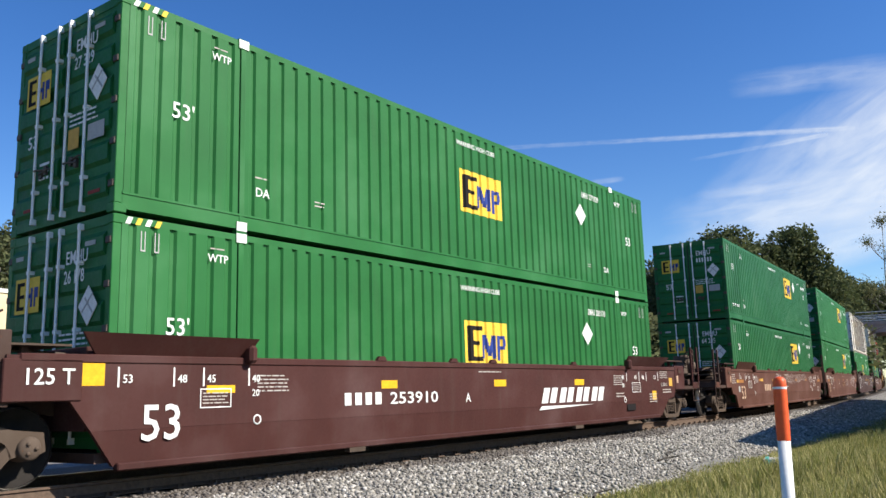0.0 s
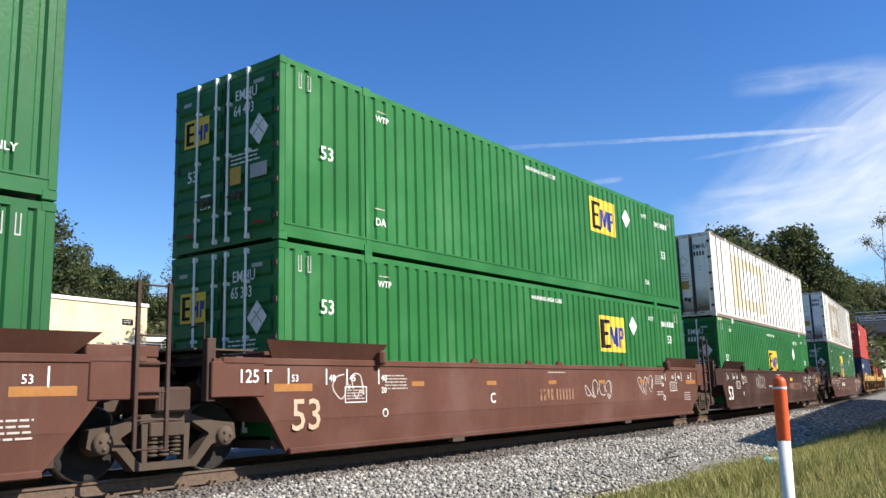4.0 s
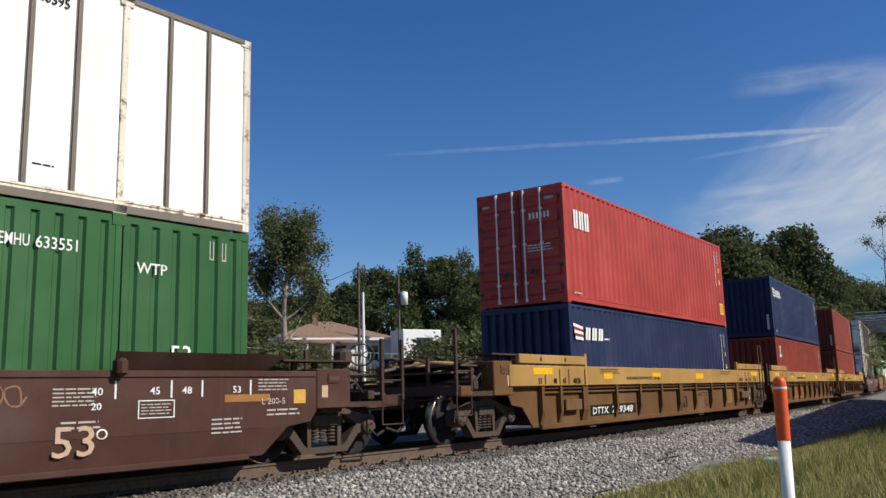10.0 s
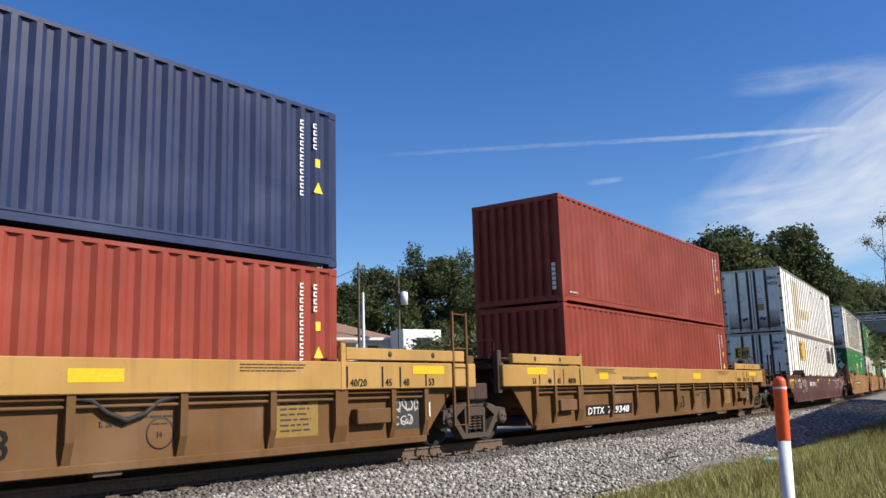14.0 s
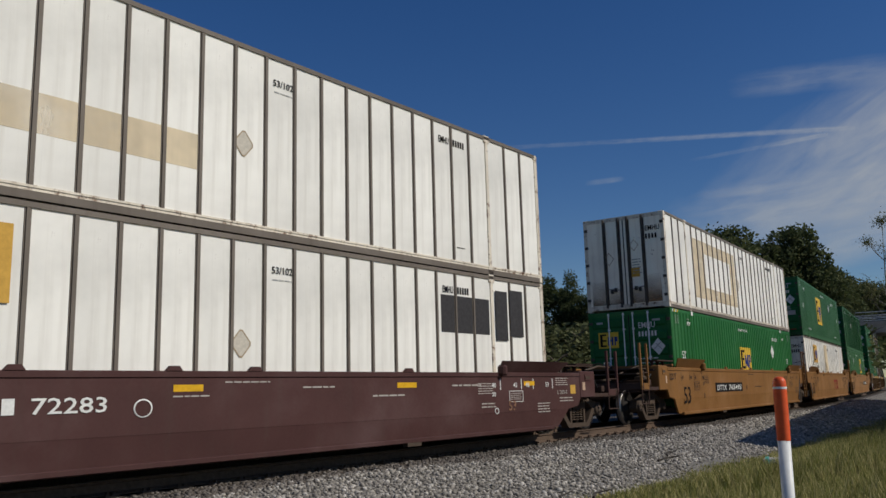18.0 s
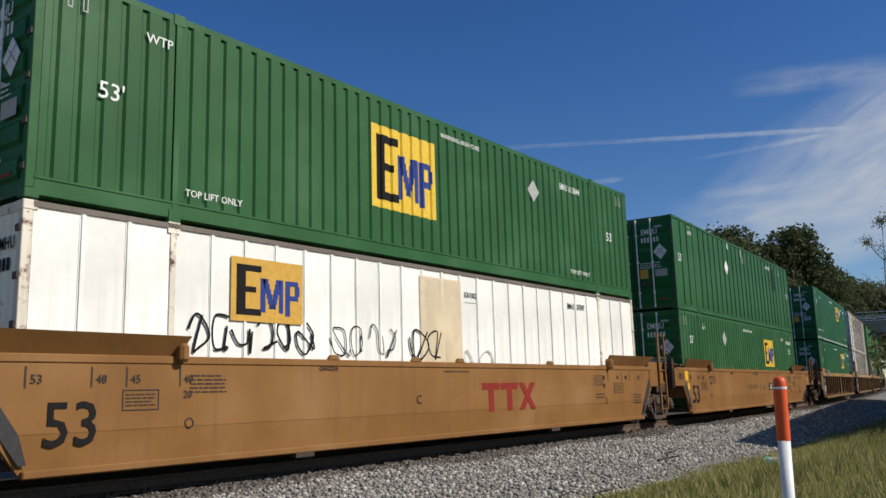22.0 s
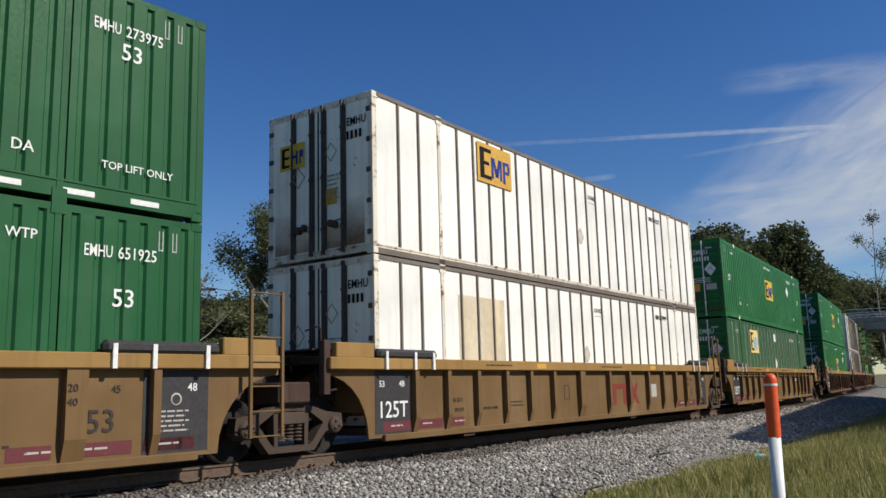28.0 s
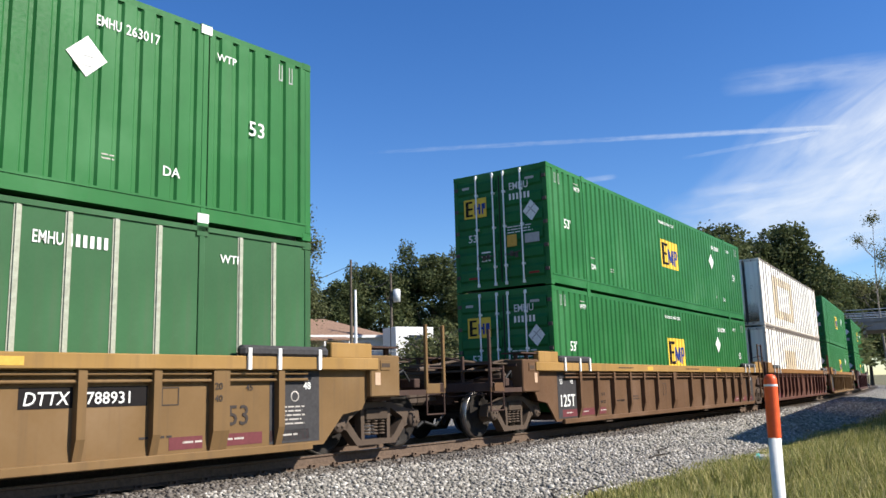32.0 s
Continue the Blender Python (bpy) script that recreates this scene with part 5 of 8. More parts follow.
def brown_marks(spec):
    """Stencils on a smooth side."""
    ink = spec.get("ink", INK_WHITE)
    dim = DIM_INK if ink is INK_WHITE else ink
    out = []
    for e in (-1, 1):
        for text, x in (("53", 8.02), ("48", 7.25), ("45", 6.8), ("40", 6.05)):
            out += [("text", text, e * x + (0.05 if e < 0 else -0.30), 1.17, 0.135), ("patch", e * x - 0.012, 1.12, e * x + 0.012, 1.36, ink, "gauge_mark")]
        out.append(("text", "20", e * 6.05 + (0.05 if e < 0 else -0.30), 0.98, 0.125))
        out += [("frame", e * 6.6 - 0.25, 0.84, e * 6.6 + 0.25, 1.09), ("print", e * 6.6 - 0.21, 0.88, 0.42, 0.17, 4, dim), ("print", e * 5.6 - 0.3, 1.02, 0.6, 0.26, 5, dim), ("ring", e * 5.9, 0.66, 0.07)]
    if spec.get("big", -7.98) is not None:
        out.append(("text", "53", spec.get("big", -7.98), 0.48, spec.get("big_h", 0.60), spec.get("big_ink", ink)))
    if spec.get("ton"):
        out.append(("text", "125 T", spec["ton"], 1.16, 0.24))
    out += [("print", 5.4, 0.72, 0.5, 0.14, 2, dim), ("print", 7.4, 0.55, 0.5, 0.26, 4, dim), ("print", -0.5, 1.30, 0.9, 0.06, 1, dim)]
    if spec["right"] and ink is INK_WHITE:
        out += [("text", "L 200-5", 8.2, 0.98, 0.13, dim), ("patch", 8.78, 0.98, 9.0, 1.2, STRAW, "sticker"), ("print", 8.15, 1.18, 0.6, 0.26, 5, dim), ("print", 8.3, 0.78, 0.6, 0.14, 2, dim)]
    if spec["paint"] in (BROWN_OLD, BROWN_MID):
        for x in (-8.3, -5.2, -2.9, -0.5, 1.9, 4.3, 7.6):
            out.append(("patch", x, 1.03 if abs(x) > 7 else 1.08, x + (0.75 if abs(x) > 7 else 0.34), 1.14 if abs(x) > 7 else 1.16, OLD_STRAW, "reflector"))
    return out + list(spec.get("marks", ()))


def yellow_rail_marks(spec):
    out = [("text", "52,900 LBS MAX GROSS WT FOR 20 FT CONTAINER", -3.65, 1.17, 0.095), ("patch", -1.9, 1.18, -1.3, 1.34, SAFETY, "reflector"), ("patch", 1.6, 1.18, 2.3, 1.34, SAFETY, "reflector"), ("patch", -5.0, 1.18, -4.5, 1.34, SAFETY, "reflector")]
    for e in (-1, 1):
        for text, x, w in (("53", 7.92, 0.25), ("48", 7.26, 0.25), ("45", 6.83, 0.25), ("40/20", 6.03, 0.54)):
            out.append(("text", text, e * x + (0.06 if e > 0 else -0.06 - w), 1.09, 0.155, INK_BLACK))
        out += [("patch", e * 8.0 - 0.42, 1.28, e * 8.0 + 0.42, 1.42, SAFETY, "reflector"), ("print", e * 4.6 - 0.6, 1.30, 1.2, 0.13, 3)]
    return out


def yellow_panel_marks(spec):
    out = [("patch", 4.72, 0.38, 5.55, 0.94, DULL_YELLOW, "notice_panel", "faded yellow notice panel"), ("print", 4.82, 0.43, 0.65, 0.46, 6), ("print", 2.4, 0.72, 0.9, 0.07, 1), ("ring", 2.9, 0.55, 0.20), ("text", "H", 2.85, 0.50, 0.10), ("print", 2.78, 0.64, 0.24, 0.05, 1),
           ("text", "L 201-2", 2.08, 0.66, 0.10), ("text", "53", 0.62, 0.36, 0.44, INK_BLACK), ("print", -6.9, 0.36, 0.5, 0.12, 2)]
    if spec.get("panel") == "dark":
        out += [("patch", -5.54, 0.33, -2.85, 0.58, INK_BLACK, "number_panel", "black number panel"), ("code", -5.46, 0.37, 0.16, "DTTX", "729348", INK_WHITE, -3.05)]
    else:
        out += [("patch", -7.69, 0.42, -7.2, 0.93, CHARCOAL, "dark_panel"), ("text", "125T", -7.68, 0.56, 0.22, INK_WHITE), ("text", "53", -5.35, 0.36, 0.46, INK_BLACK), ("patch", -3.95, 0.32, -2.75, 0.80, DULL_YELLOW, "emblem", "dull yellow panel with a red mark"), ("patch", -2.56, 0.32, -1.3, 0.80, DULL_YELLOW, "emblem"), ("crest", -3.3, 0.38, -1.55, 0.76, INK_RED)]
    out += [("patch", 7.22, 0.38, 7.90, 0.90, CHARCOAL, "dark_panel", "dark panel with chalk scrawls"), ("scrawl", 7.26, 0.66, 7.86, 0.86, 5, CHALK), ("scrawl", 7.26, 0.42, 7.7, 0.62, 6, CHALK), ("patch", 8.06, 0.56, 8.18, 0.80, INK_WHITE, "sticker"), ("text", spec["letter"], -6.02, 0.84, 0.14)]
    return out + list(spec.get("marks", ()))


def grimy_marks(spec):
    out = []
    for e in (-1, 1):
        a, b = sorted((e * 8.18, e * 7.23))
        out += [("patch", a, 0.26, b, 1.29, CHARCOAL, "dark_panel", "charcoal painted end panel"), ("text", "53", a + 0.1, 1.02, 0.14, INK_WHITE), ("text", "48", b - 0.32, 1.02, 0.14, INK_WHITE)]
        out += [("text", "45", e * 6.95 - 0.14, 1.02, 0.12)]
        for c, d in ((7.1, 6.3), (7.98, 7.24), (6.12, 5.62)):
            a, b = sorted((e * c, e * d))
            out += [("patch", a, 0.29, b, 0.45, MAROON_MARK, "primer_patch", "maroon primer patch"), ("print", a + 0.2, 0.34, 0.32, 0.07, 1, DIM_INK)]
    out += [("text", "125T", -8.12, 0.52, 0.36, INK_WHITE), ("print", 7.4, 0.5, 0.5, 0.3, 5, DIM_INK), ("ring", 7.7, 0.92, 0.08, DIM_INK), ("text", "53", 6.5, 0.56, 0.36)]
    out += [("text", "IL 53 T", -5.95, 0.72, 0.10), ("text", "IW 8 9", -5.92, 0.54, 0.10), ("text", "LD LMT 117600", -4.95, 0.55, 0.075), ("print", -4.0, 0.56, 0.6, 0.14, 2), ("frame", -1.55, 0.66, -1.3, 0.98), ("print", 5.2, 0.42, 0.5, 0.08, 1)]
    return out + list(spec.get("marks", ()))


def container(spec):
    return CONTAINER_KINDS[spec["kind"]](spec)


# ---- the train ----
BROWN_LABEL = "brown smooth-sided well car with white stencils, grimy"
FADED_LABEL = "faded brown smooth-sided well car with chalky scrawls"
TAN_LABEL = "tan smooth-sided well car with dark stencils and dark corners"
YELLOW_LABEL = "yellow ribbed well car with grime and black stencils"
GRIMY_LABEL = "grimy tan ribbed well car with stencils"
W_MARKS = [("octagon", -0.12, 1.35, 0.17, TAN_LINE), ("text", "53/102", 0.42, 2.40, 0.14), ("print", 0.45, 2.28, 0.45, 0.05, 1, GREY_TAG), ("print", 5.0, 0.4, 0.3, 0.05, 1)]
RING = ((-5.5, 0.5, -4.2, 2.45, GHOST), (-1.1, 0.5, -0.4, 2.45, GHOST), (-4.2, 0.5, -1.1, 0.9, GHOST), (-4.2, 2.05, -1.1, 2.45, GHOST))


def greens(marks, **k):
    return dict(kind="green", marks=marks, **k)


def whites(marks=(), stains=(), number=6, **k):
    return dict(kind="posted", marks=W_MARKS + [("code", 4.5, 2.44, 0.13, "EMHU", number)] + list(marks), stains=stains, edge=WHITE_EDGE, **k)


def sea(paint, label, **k):
    return dict(kind="iso", paint=paint, label=label, **k)


OLD_LOW = [("text", "53", 6.85, 1.05, 0.32), ("text", "WTP", 6.35, 2.18, 0.19), ("logo", -2.1, 0.9, -0.4, 2.25), ("text", "53'", -7.13, 1.32, 0.30), ("diamond", 3.7, 1.95, 0.25, GREY_TAG), ("code", 4.67, 2.36, 0.14, "EMHU", "633551"), ("text", "WARNING HIGH CUBE", 0.13, 2.5, 0.12), ("text", "WTP", -6.6, 2.36, 0.18), ("patch", 0.0, 1.2, 2.4, 1.9, TEAL_FADE, "faded_patch", "faded teal patch")]
OLD_TOP = [("logo", -2.19, 0.87, -0.4, 2.36), ("text", "53'", -7.25, 1.42, 0.30), ("text", "TOP LIFT ONLY", -5.94, 0.38, 0.13), ("text", "TOP LIFT ONLY", 4.75, 0.38, 0.13), ("diamond", 3.2, 2.09, 0.25, GREY_TAG), ("code", 4.42, 2.36, 0.15, "EMHU", "613844"), ("text", "53", 6.75, 1.42, 0.30), ("text", "WTP", -6.6, 2.36, 0.18), ("text", "WARNING HIGH CUBE", -0.2, 2.55, 0.12)]
PLAIN_TOP = [("text", "53'", -7.72, 1.5, 0.32), ("text", "WTP", -6.62, 2.46, 0.19), ("print", -6.62, 2.68, 0.42, 0.06, 1), ("diamond", -2.29, 1.87, 0.26), ("patch", -2.06, 2.58, -1.94, 2.80, INK_WHITE, "sticker"), ("patch", -0.18, 2.5, -0.12, 2.80, INK_WHITE, "sticker"), ("print", -0.05, 2.3, 0.4, 0.25, 4), ("code", 3.8, 2.5, 0.13, "EMHU", 6),
             ("patch", 4.85, 1.68, 5.45, 2.62, DARK_GREEN_PATCH, "paint_patch", "dark green repainted patch"), ("text", "53", 7.4, 1.5, 0.28), ("print", 6.2, 2.4, 0.3, 0.16, 2)]
POSTED_LOW = [("logo", -4.6, 1.71, -3.2, 2.62, CREAM_YELLOW, INK_BLACK, SKY_MARK), ("diamond", 0.21, 1.32, 0.24), ("patch", -0.02, 2.3, 0.42, 2.62, INK_WHITE, "sticker", "white square sticker"), ("code", 3.8, 2.4, 0.15, "EMHU", 6), ("text", "WTP", -6.85, 2.4, 0.18), ("text", "WTP", 6.4, 2.42, 0.16)]

TRAIN = [
    # body, car, lower box, upper box, coupled on the left, coupled on the right
    ("smooth", dict(paint=BROWN, label=BROWN_LABEL, big=-7.72, big_h=0.58, ton=-9.18, marks=(("patch", -8.62, 1.14, -8.2, 1.42, SAFETY, "reflector"), ("patch", -6.75, 1.03, -6.29, 1.13, SAFETY, "reflector"), ("patch", -3.3, 1.05, -2.9, 1.18, SAFETY, "reflector"), ("patch", 0.02, 1.05, 0.45, 1.18, SAFETY, "reflector"), ("patch", 3.3, 1.05, 3.75, 1.18, SAFETY, "reflector"),
        ("code", -4.17, 0.80, 0.19, 4, "253910", INK_WHITE, -1.8), ("text", "A", -0.95, 0.78, 0.22), ("slash", 1.8, 0.68, 4.8, 1.0, INK_WHITE), ("patch", 7.6, 0.62, 7.85, 0.86, SAFETY, "sticker"), ("patch", 6.0, 0.40, 6.5, 0.56, INK_BLACK, "black_plate"))),
     greens(first_green(True, "283178"), hazard=True, white_posts=True, door_no="26 178"), greens(first_green(number="273329"), hazard=True, white_posts=True, door_no="27 329"), 0, 1),
    ("smooth", dict(paint=BROWN_OLD, label=FADED_LABEL, big_ink=CREAM_INK, marks=(("code", -4.3, 0.72, 0.24, 4, "253119", CREAM_INK, -1.5), ("scrawl", -2.2, 0.95, -1.1, 1.42, 11), ("scrawl", -0.67, 0.98, 0.5, 1.42, 12), ("scrawl", 0.6, 0.95, 1.65, 1.4, 13), ("scrawl", 1.9, 0.98, 3.1, 1.45, 14), ("scrawl", 3.3, 1.05, 4.6, 1.4, 15), ("print", -1.1, 0.80, 1.6, 0.09, 1),
        ("patch", -8.3, 0.72, -8.1, 0.92, GREY_TAG, "sticker"), ("patch", -8.5, 1.04, -7.6, 1.14, STRAW, "reflector"), ("patch", -4.9, 1.08, -4.5, 1.17, STRAW, "reflector"), ("patch", -2.6, 1.08, -2.3, 1.17, STRAW, "reflector"), ("print", -9.12, 1.0, 0.5, 0.34, 5))),
     greens(second_green(True, number="649245"), door_no="64 245", paint=GREEN_MID), greens(second_green(lift=True), paint=GREEN_MID), 1, 0),
    ("smooth", dict(paint=BROWN_OLD, label=FADED_LABEL, big_ink=CREAM_INK, ton=-8.96, marks=(("scrawl", -7.1, 0.9, -6.4, 1.3, 21), ("text", "C", -2.8, 0.74, 0.26), ("scrawl", 1.2, 0.7, 2.6, 1.2, 22), ("code", -0.9, 0.74, 0.24, 4, 6, FADED_INK), ("scrawl", 4.1, 0.8, 5.2, 1.3, 23))),
     greens(second_green(True), door_no="65 333"), greens(second_green(fifty=1.41), door_no="64 493"), 0, 0),
    ("smooth", dict(paint=BROWN_DARK, label=BROWN_LABEL, marks=(("code", 2.04, 0.72, 0.26, 4, "253119", FADED_INK, 4.64), ("text", "A", 1.1, 0.74, 0.26), ("ring", 0.4, 0.82, 0.16), ("text", "LD LMT 115,500 PER UNIT", -1.9, 0.84, 0.10), ("scrawl", -0.6, 0.9, 0.3, 1.35, 3), ("patch", -0.35, 1.05, 0.1, 1.17, SAFETY, "reflector"), ("patch", 2.3, 1.08, 2.75, 1.2, SAFETY, "reflector"), ("scrawl", -3.9, 0.8, -2.6, 1.3, 31))),
     greens(first_green(True, "270120"), hazard=True, white_posts=True), whites(stains=RING), 0, 1),
    ("smooth", dict(paint=BROWN_MID, label=FADED_LABEL, big=None, marks=(("text", "53", 5.3, 0.40, 0.52, CREAM_INK), ("scrawl", 4.1, 1.0, 5.0, 1.35, 43, FADED_INK), ("code", -4.0, 0.86, 0.20, 3, "71761", INK_WHITE, -2.3), ("print", -5.8, 1.30, 5.0, 0.08, 1), ("scrawl", -4.6, 0.5, -2.6, 0.8, 41, FADED_INK), ("scrawl", -1.9, 0.5, 1.1, 0.8, 42, FADED_INK), ("print", -9.12, 1.0, 0.5, 0.34, 5))),
     greens(OLD_LOW, paint=GREEN_OLD, label="faded green corrugated container with a large yellow emblem", door_no="63 551"), whites(stains=RING, number="240595"), 1, 1),
    ("ribbed", dict(style="ribbed", paint=TAN_DIRTY, rail=YELLOW, label=YELLOW_LABEL, letter="B", panel="dark"), sea(BLUE, "navy blue corrugated sea container with white mark", mark="flag", mark_x=-5.9), sea(RED, "bright red corrugated sea container with white mark", H=TALL, doors=True, mark="bars"), 1, 0),
    ("ribbed", dict(style="ribbed", paint=TAN_DIRTY, rail=YELLOW, label=YELLOW_LABEL, letter="C"), sea(MAROON, "brick red corrugated sea container with a small blue emblem", mark="square"), sea(BLUE, "navy blue corrugated sea container with a striped flag mark", mark="flag", mark_x=-5.75), 0, 0),
    ("ribbed", dict(style="ribbed", paint=TAN_DIRTY, rail=YELLOW, label=YELLOW_LABEL, letter="A", panel="dark"), sea(MAROON, "brick red corrugated sea container"), sea(MAROON, "brick red corrugated sea container"), 0, 1),
    ("smooth", dict(paint=BROWN_PLUM, label=BROWN_LABEL, big=None, marks=(("code", -3.85, 0.95, 0.20, 3, "72283", INK_WHITE, -2.2), ("ring", -1.72, 0.98, 0.13), ("patch", -1.3, 1.2, -0.85, 1.3, SAFETY, "reflector"), ("print", -1.3, 1.10, 0.7, 0.06, 1), ("print", 0.9, 1.20, 0.7, 0.07, 1), ("print", 2.4, 1.02, 0.9, 0.08, 1), ("print", 4.5, 1.18, 1.0, 0.09, 1), ("text", "53", 6.3, 0.66, 0.28, FADED_INK), ("patch", 6.9, 1.2, 7.3, 1.3, SAFETY, "reflector"), ("scrawl", -7.75, 0.78, -6.75, 1.22, 53, CHALK), ("ring", -5.1, 0.95, 0.30, CHALK), ("scrawl", -5.4, 0.66, -4.8, 1.25, 54), ("print", -9.1, 0.85, 0.7, 0.3, 4, SAFETY), ("patch", -9.18, 1.2, -8.3, 1.3, SAFETY, "reflector"), ("patch", -6.95, 1.2, -6.6, 1.3, SAFETY, "reflector"), ("patch", 3.0, 1.2, 3.5, 1.3, SAFETY, "reflector"))),
     whites([("logo", -4.74, 1.7, -3.33, 2.6, STRAW, INK_DARK, INK_BLUE, 1), ("patch", 6.2, 1.6, 6.62, 2.6, CHARCOAL, "paint_patch", "black painted-over patch"), ("patch", 6.72, 1.7, 7.2, 2.65, CHARCOAL, "paint_patch", "black painted-over patch")], stains=((4.45, 1.7, 6.0, 2.4, CHARCOAL),), end_logo=True, door_no="83011"),
     whites(door_no="240526", stains=((-5.5, 0.3, -3.7, 2.55, GHOST), (-3.7, 0.8, -0.8, 1.3, GHOST))), 1, 1),
    ("smooth", dict(paint=TAN, label=TAN_LABEL, ink=INK_DARK, big_ink=INK_BLACK, big=-7.9, big_h=0.64, dark_ends=True, ton=-9.12, marks=(("patch", -4.68, 0.75, -1.41, 1.05, INK_BLACK, "number_panel", "black number panel"), ("code", -4.55, 0.81, 0.17, "DTTX", "765493", INK_WHITE, -1.55), ("text", "A", -0.9, 0.80, 0.22), ("print", 0.4, 0.84, 1.2, 0.09, 1))),
     greens(first_green(True, "263290"), hazard=True, white_posts=True), whites(stains=RING), 1, 0),
    ("smooth", dict(paint=TAN, label=TAN_LABEL, ink=INK_DARK, big=-7.82, big_h=0.66, big_ink=INK_BLACK, dark_ends=True, marks=(("crest", 0.69, 0.58, 2.65, 1.12, INK_RED), ("text", "C", -1.3, 0.78, 0.2), ("text", "GWG33A", -3.6, 1.33, 0.09))),
     whites([("logo", -5.16, 1.66, -3.81, 2.57, STRAW), ("scrawl", -5.9, 1.2, -3.6, 1.8, 61, INK_BLACK), ("scrawl", -3.2, 1.2, -1.6, 1.75, 64, INK_BLACK), ("scrawl", -1.3, 1.15, -0.2, 1.75, 65, INK_BLACK), ("patch", -0.95, 0.3, 0.3, 2.7, GHOST, "stain"), ("scrawl", 0.3, 0.6, 1.4, 1.5, 62, CHALK)], number="637597", post=WHITE, label="white smooth-sided container with black scrawls"),
     greens(OLD_TOP, paint=GREEN_OLD, label="faded green corrugated container with a large yellow emblem"), 0, 0),
    ("smooth", dict(paint=TAN, label=TAN_LABEL, ink=INK_DARK, big=-7.84, big_h=0.68, big_ink=INK_BLACK, dark_ends=True, ton=-9.12, marks=(("patch", 1.85, 0.74, 5.07, 1.0, INK_BLACK, "number_panel", "black number panel"), ("code", 2.0, 0.79, 0.16, "DTTX", "765493", INK_WHITE, 4.95), ("text", "B", 1.05, 0.78, 0.2), ("patch", -8.75, 1.12, -8.15, 1.42, SAFETY, "reflector"), ("frame", 0.45, 0.76, 0.7, 1.0), ("print", -1.4, 0.80, 1.6, 0.16, 2), ("text", "GWG33A", -3.6, 1.33, 0.09), ("print", -0.6, 1.34, 0.9, 0.06, 1), ("patch", -8.25, 0.86, -8.05, 1.06, STRAW, "sticker"))),
     greens([q for q in second_green(True, 1.91)[1:] if q[0] != "diamond"] + [("logo", 2.34, 1.3, 3.89, 2.38), ("diamond", -3.35, 2.18, 0.25, GREY_TAG)], paint=GREEN_OLD),
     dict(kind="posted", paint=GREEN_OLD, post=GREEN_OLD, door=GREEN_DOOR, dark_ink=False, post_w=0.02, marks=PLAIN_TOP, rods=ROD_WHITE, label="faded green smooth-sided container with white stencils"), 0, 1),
    ("ribbed", dict(style="arch", paint=TAN_OLD, rail=YELLOW_OLD, label=GRIMY_LABEL), greens(second_green(True, 1.72, number="651925"), paint=GREEN_DEEP), greens(second_green(fifty=2.0, lift=True, number="273975"), strips=True, paint=GREEN_DEEP), 1, 0),
    ("ribbed", dict(style="arch", paint=TAN_OLD, rail=YELLOW_OLD, label=GRIMY_LABEL, marks=(("crest", 0.9, 0.46, 2.75, 0.98, RED_GHOST), ("patch", 3.6, 0.6, 4.0, 0.95, GREY_TAG, "sticker"))),
     whites(number="239444", stains=((-5.58, 0.17, -3.9, 2.39, GHOST),)), whites([("logo", -4.76, 1.9, -3.42, 2.74, STRAW)], number="243215", end_logo=True), 0, 0),
    ("ribbed", dict(style="arch", paint=TAN_OLD, rail=YELLOW_OLD, label=GRIMY_LABEL, marks=(("patch", 3.72, 0.86, 4.34, 1.1, INK_BLACK, "number_panel", "black number panel"), ("patch", 4.46, 0.86, 5.3, 1.1, INK_BLACK, "number_panel"), ("code", 3.76, 0.9, 0.15, "DTTX", 0, INK_WHITE, 5.2), ("text", "788931", 4.5, 0.9, 0.19, INK_WHITE), ("frame", 5.5, 0.85, 5.75, 1.08), ("patch", -3.05, 0.52, -2.4, 1.0, GREY_TAG, "sticker", "pale paper placard"), ("scrawl", -1.95, 0.6, -1.55, 0.95, 71, INK_RED), ("print", -4.05, 0.62, 0.6, 0.3, 4))),
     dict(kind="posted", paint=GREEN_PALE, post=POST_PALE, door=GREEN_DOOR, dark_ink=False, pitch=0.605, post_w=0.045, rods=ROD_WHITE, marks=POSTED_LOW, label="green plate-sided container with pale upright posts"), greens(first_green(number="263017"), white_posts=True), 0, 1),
    ("ribbed", dict(style="arch", paint=RUSTY, rail=YELLOW_OLD, label=GRIMY_LABEL), greens(first_green(True)), greens(first_green()), 1, 0),
    ("ribbed", dict(style="arch", paint=BROWN_OLD, rail=TAN, label=GRIMY_LABEL), whites(stains=((-3.9, 0.3, -1.0, 2.0, GHOST),)), whites(stains=RING), 0, 0),
    ("ribbed", dict(style="arch", paint=TAN_OLD, rail=TAN, label=GRIMY_LABEL), greens(first_green(True)), greens(first_green()), 0, 1),
    ("ribbed", dict(style="arch", paint=BROWN, rail=BROWN, label="brown ribbed well car with stencils"), greens(first_green(True)), greens(first_green()), 1, 0),
]
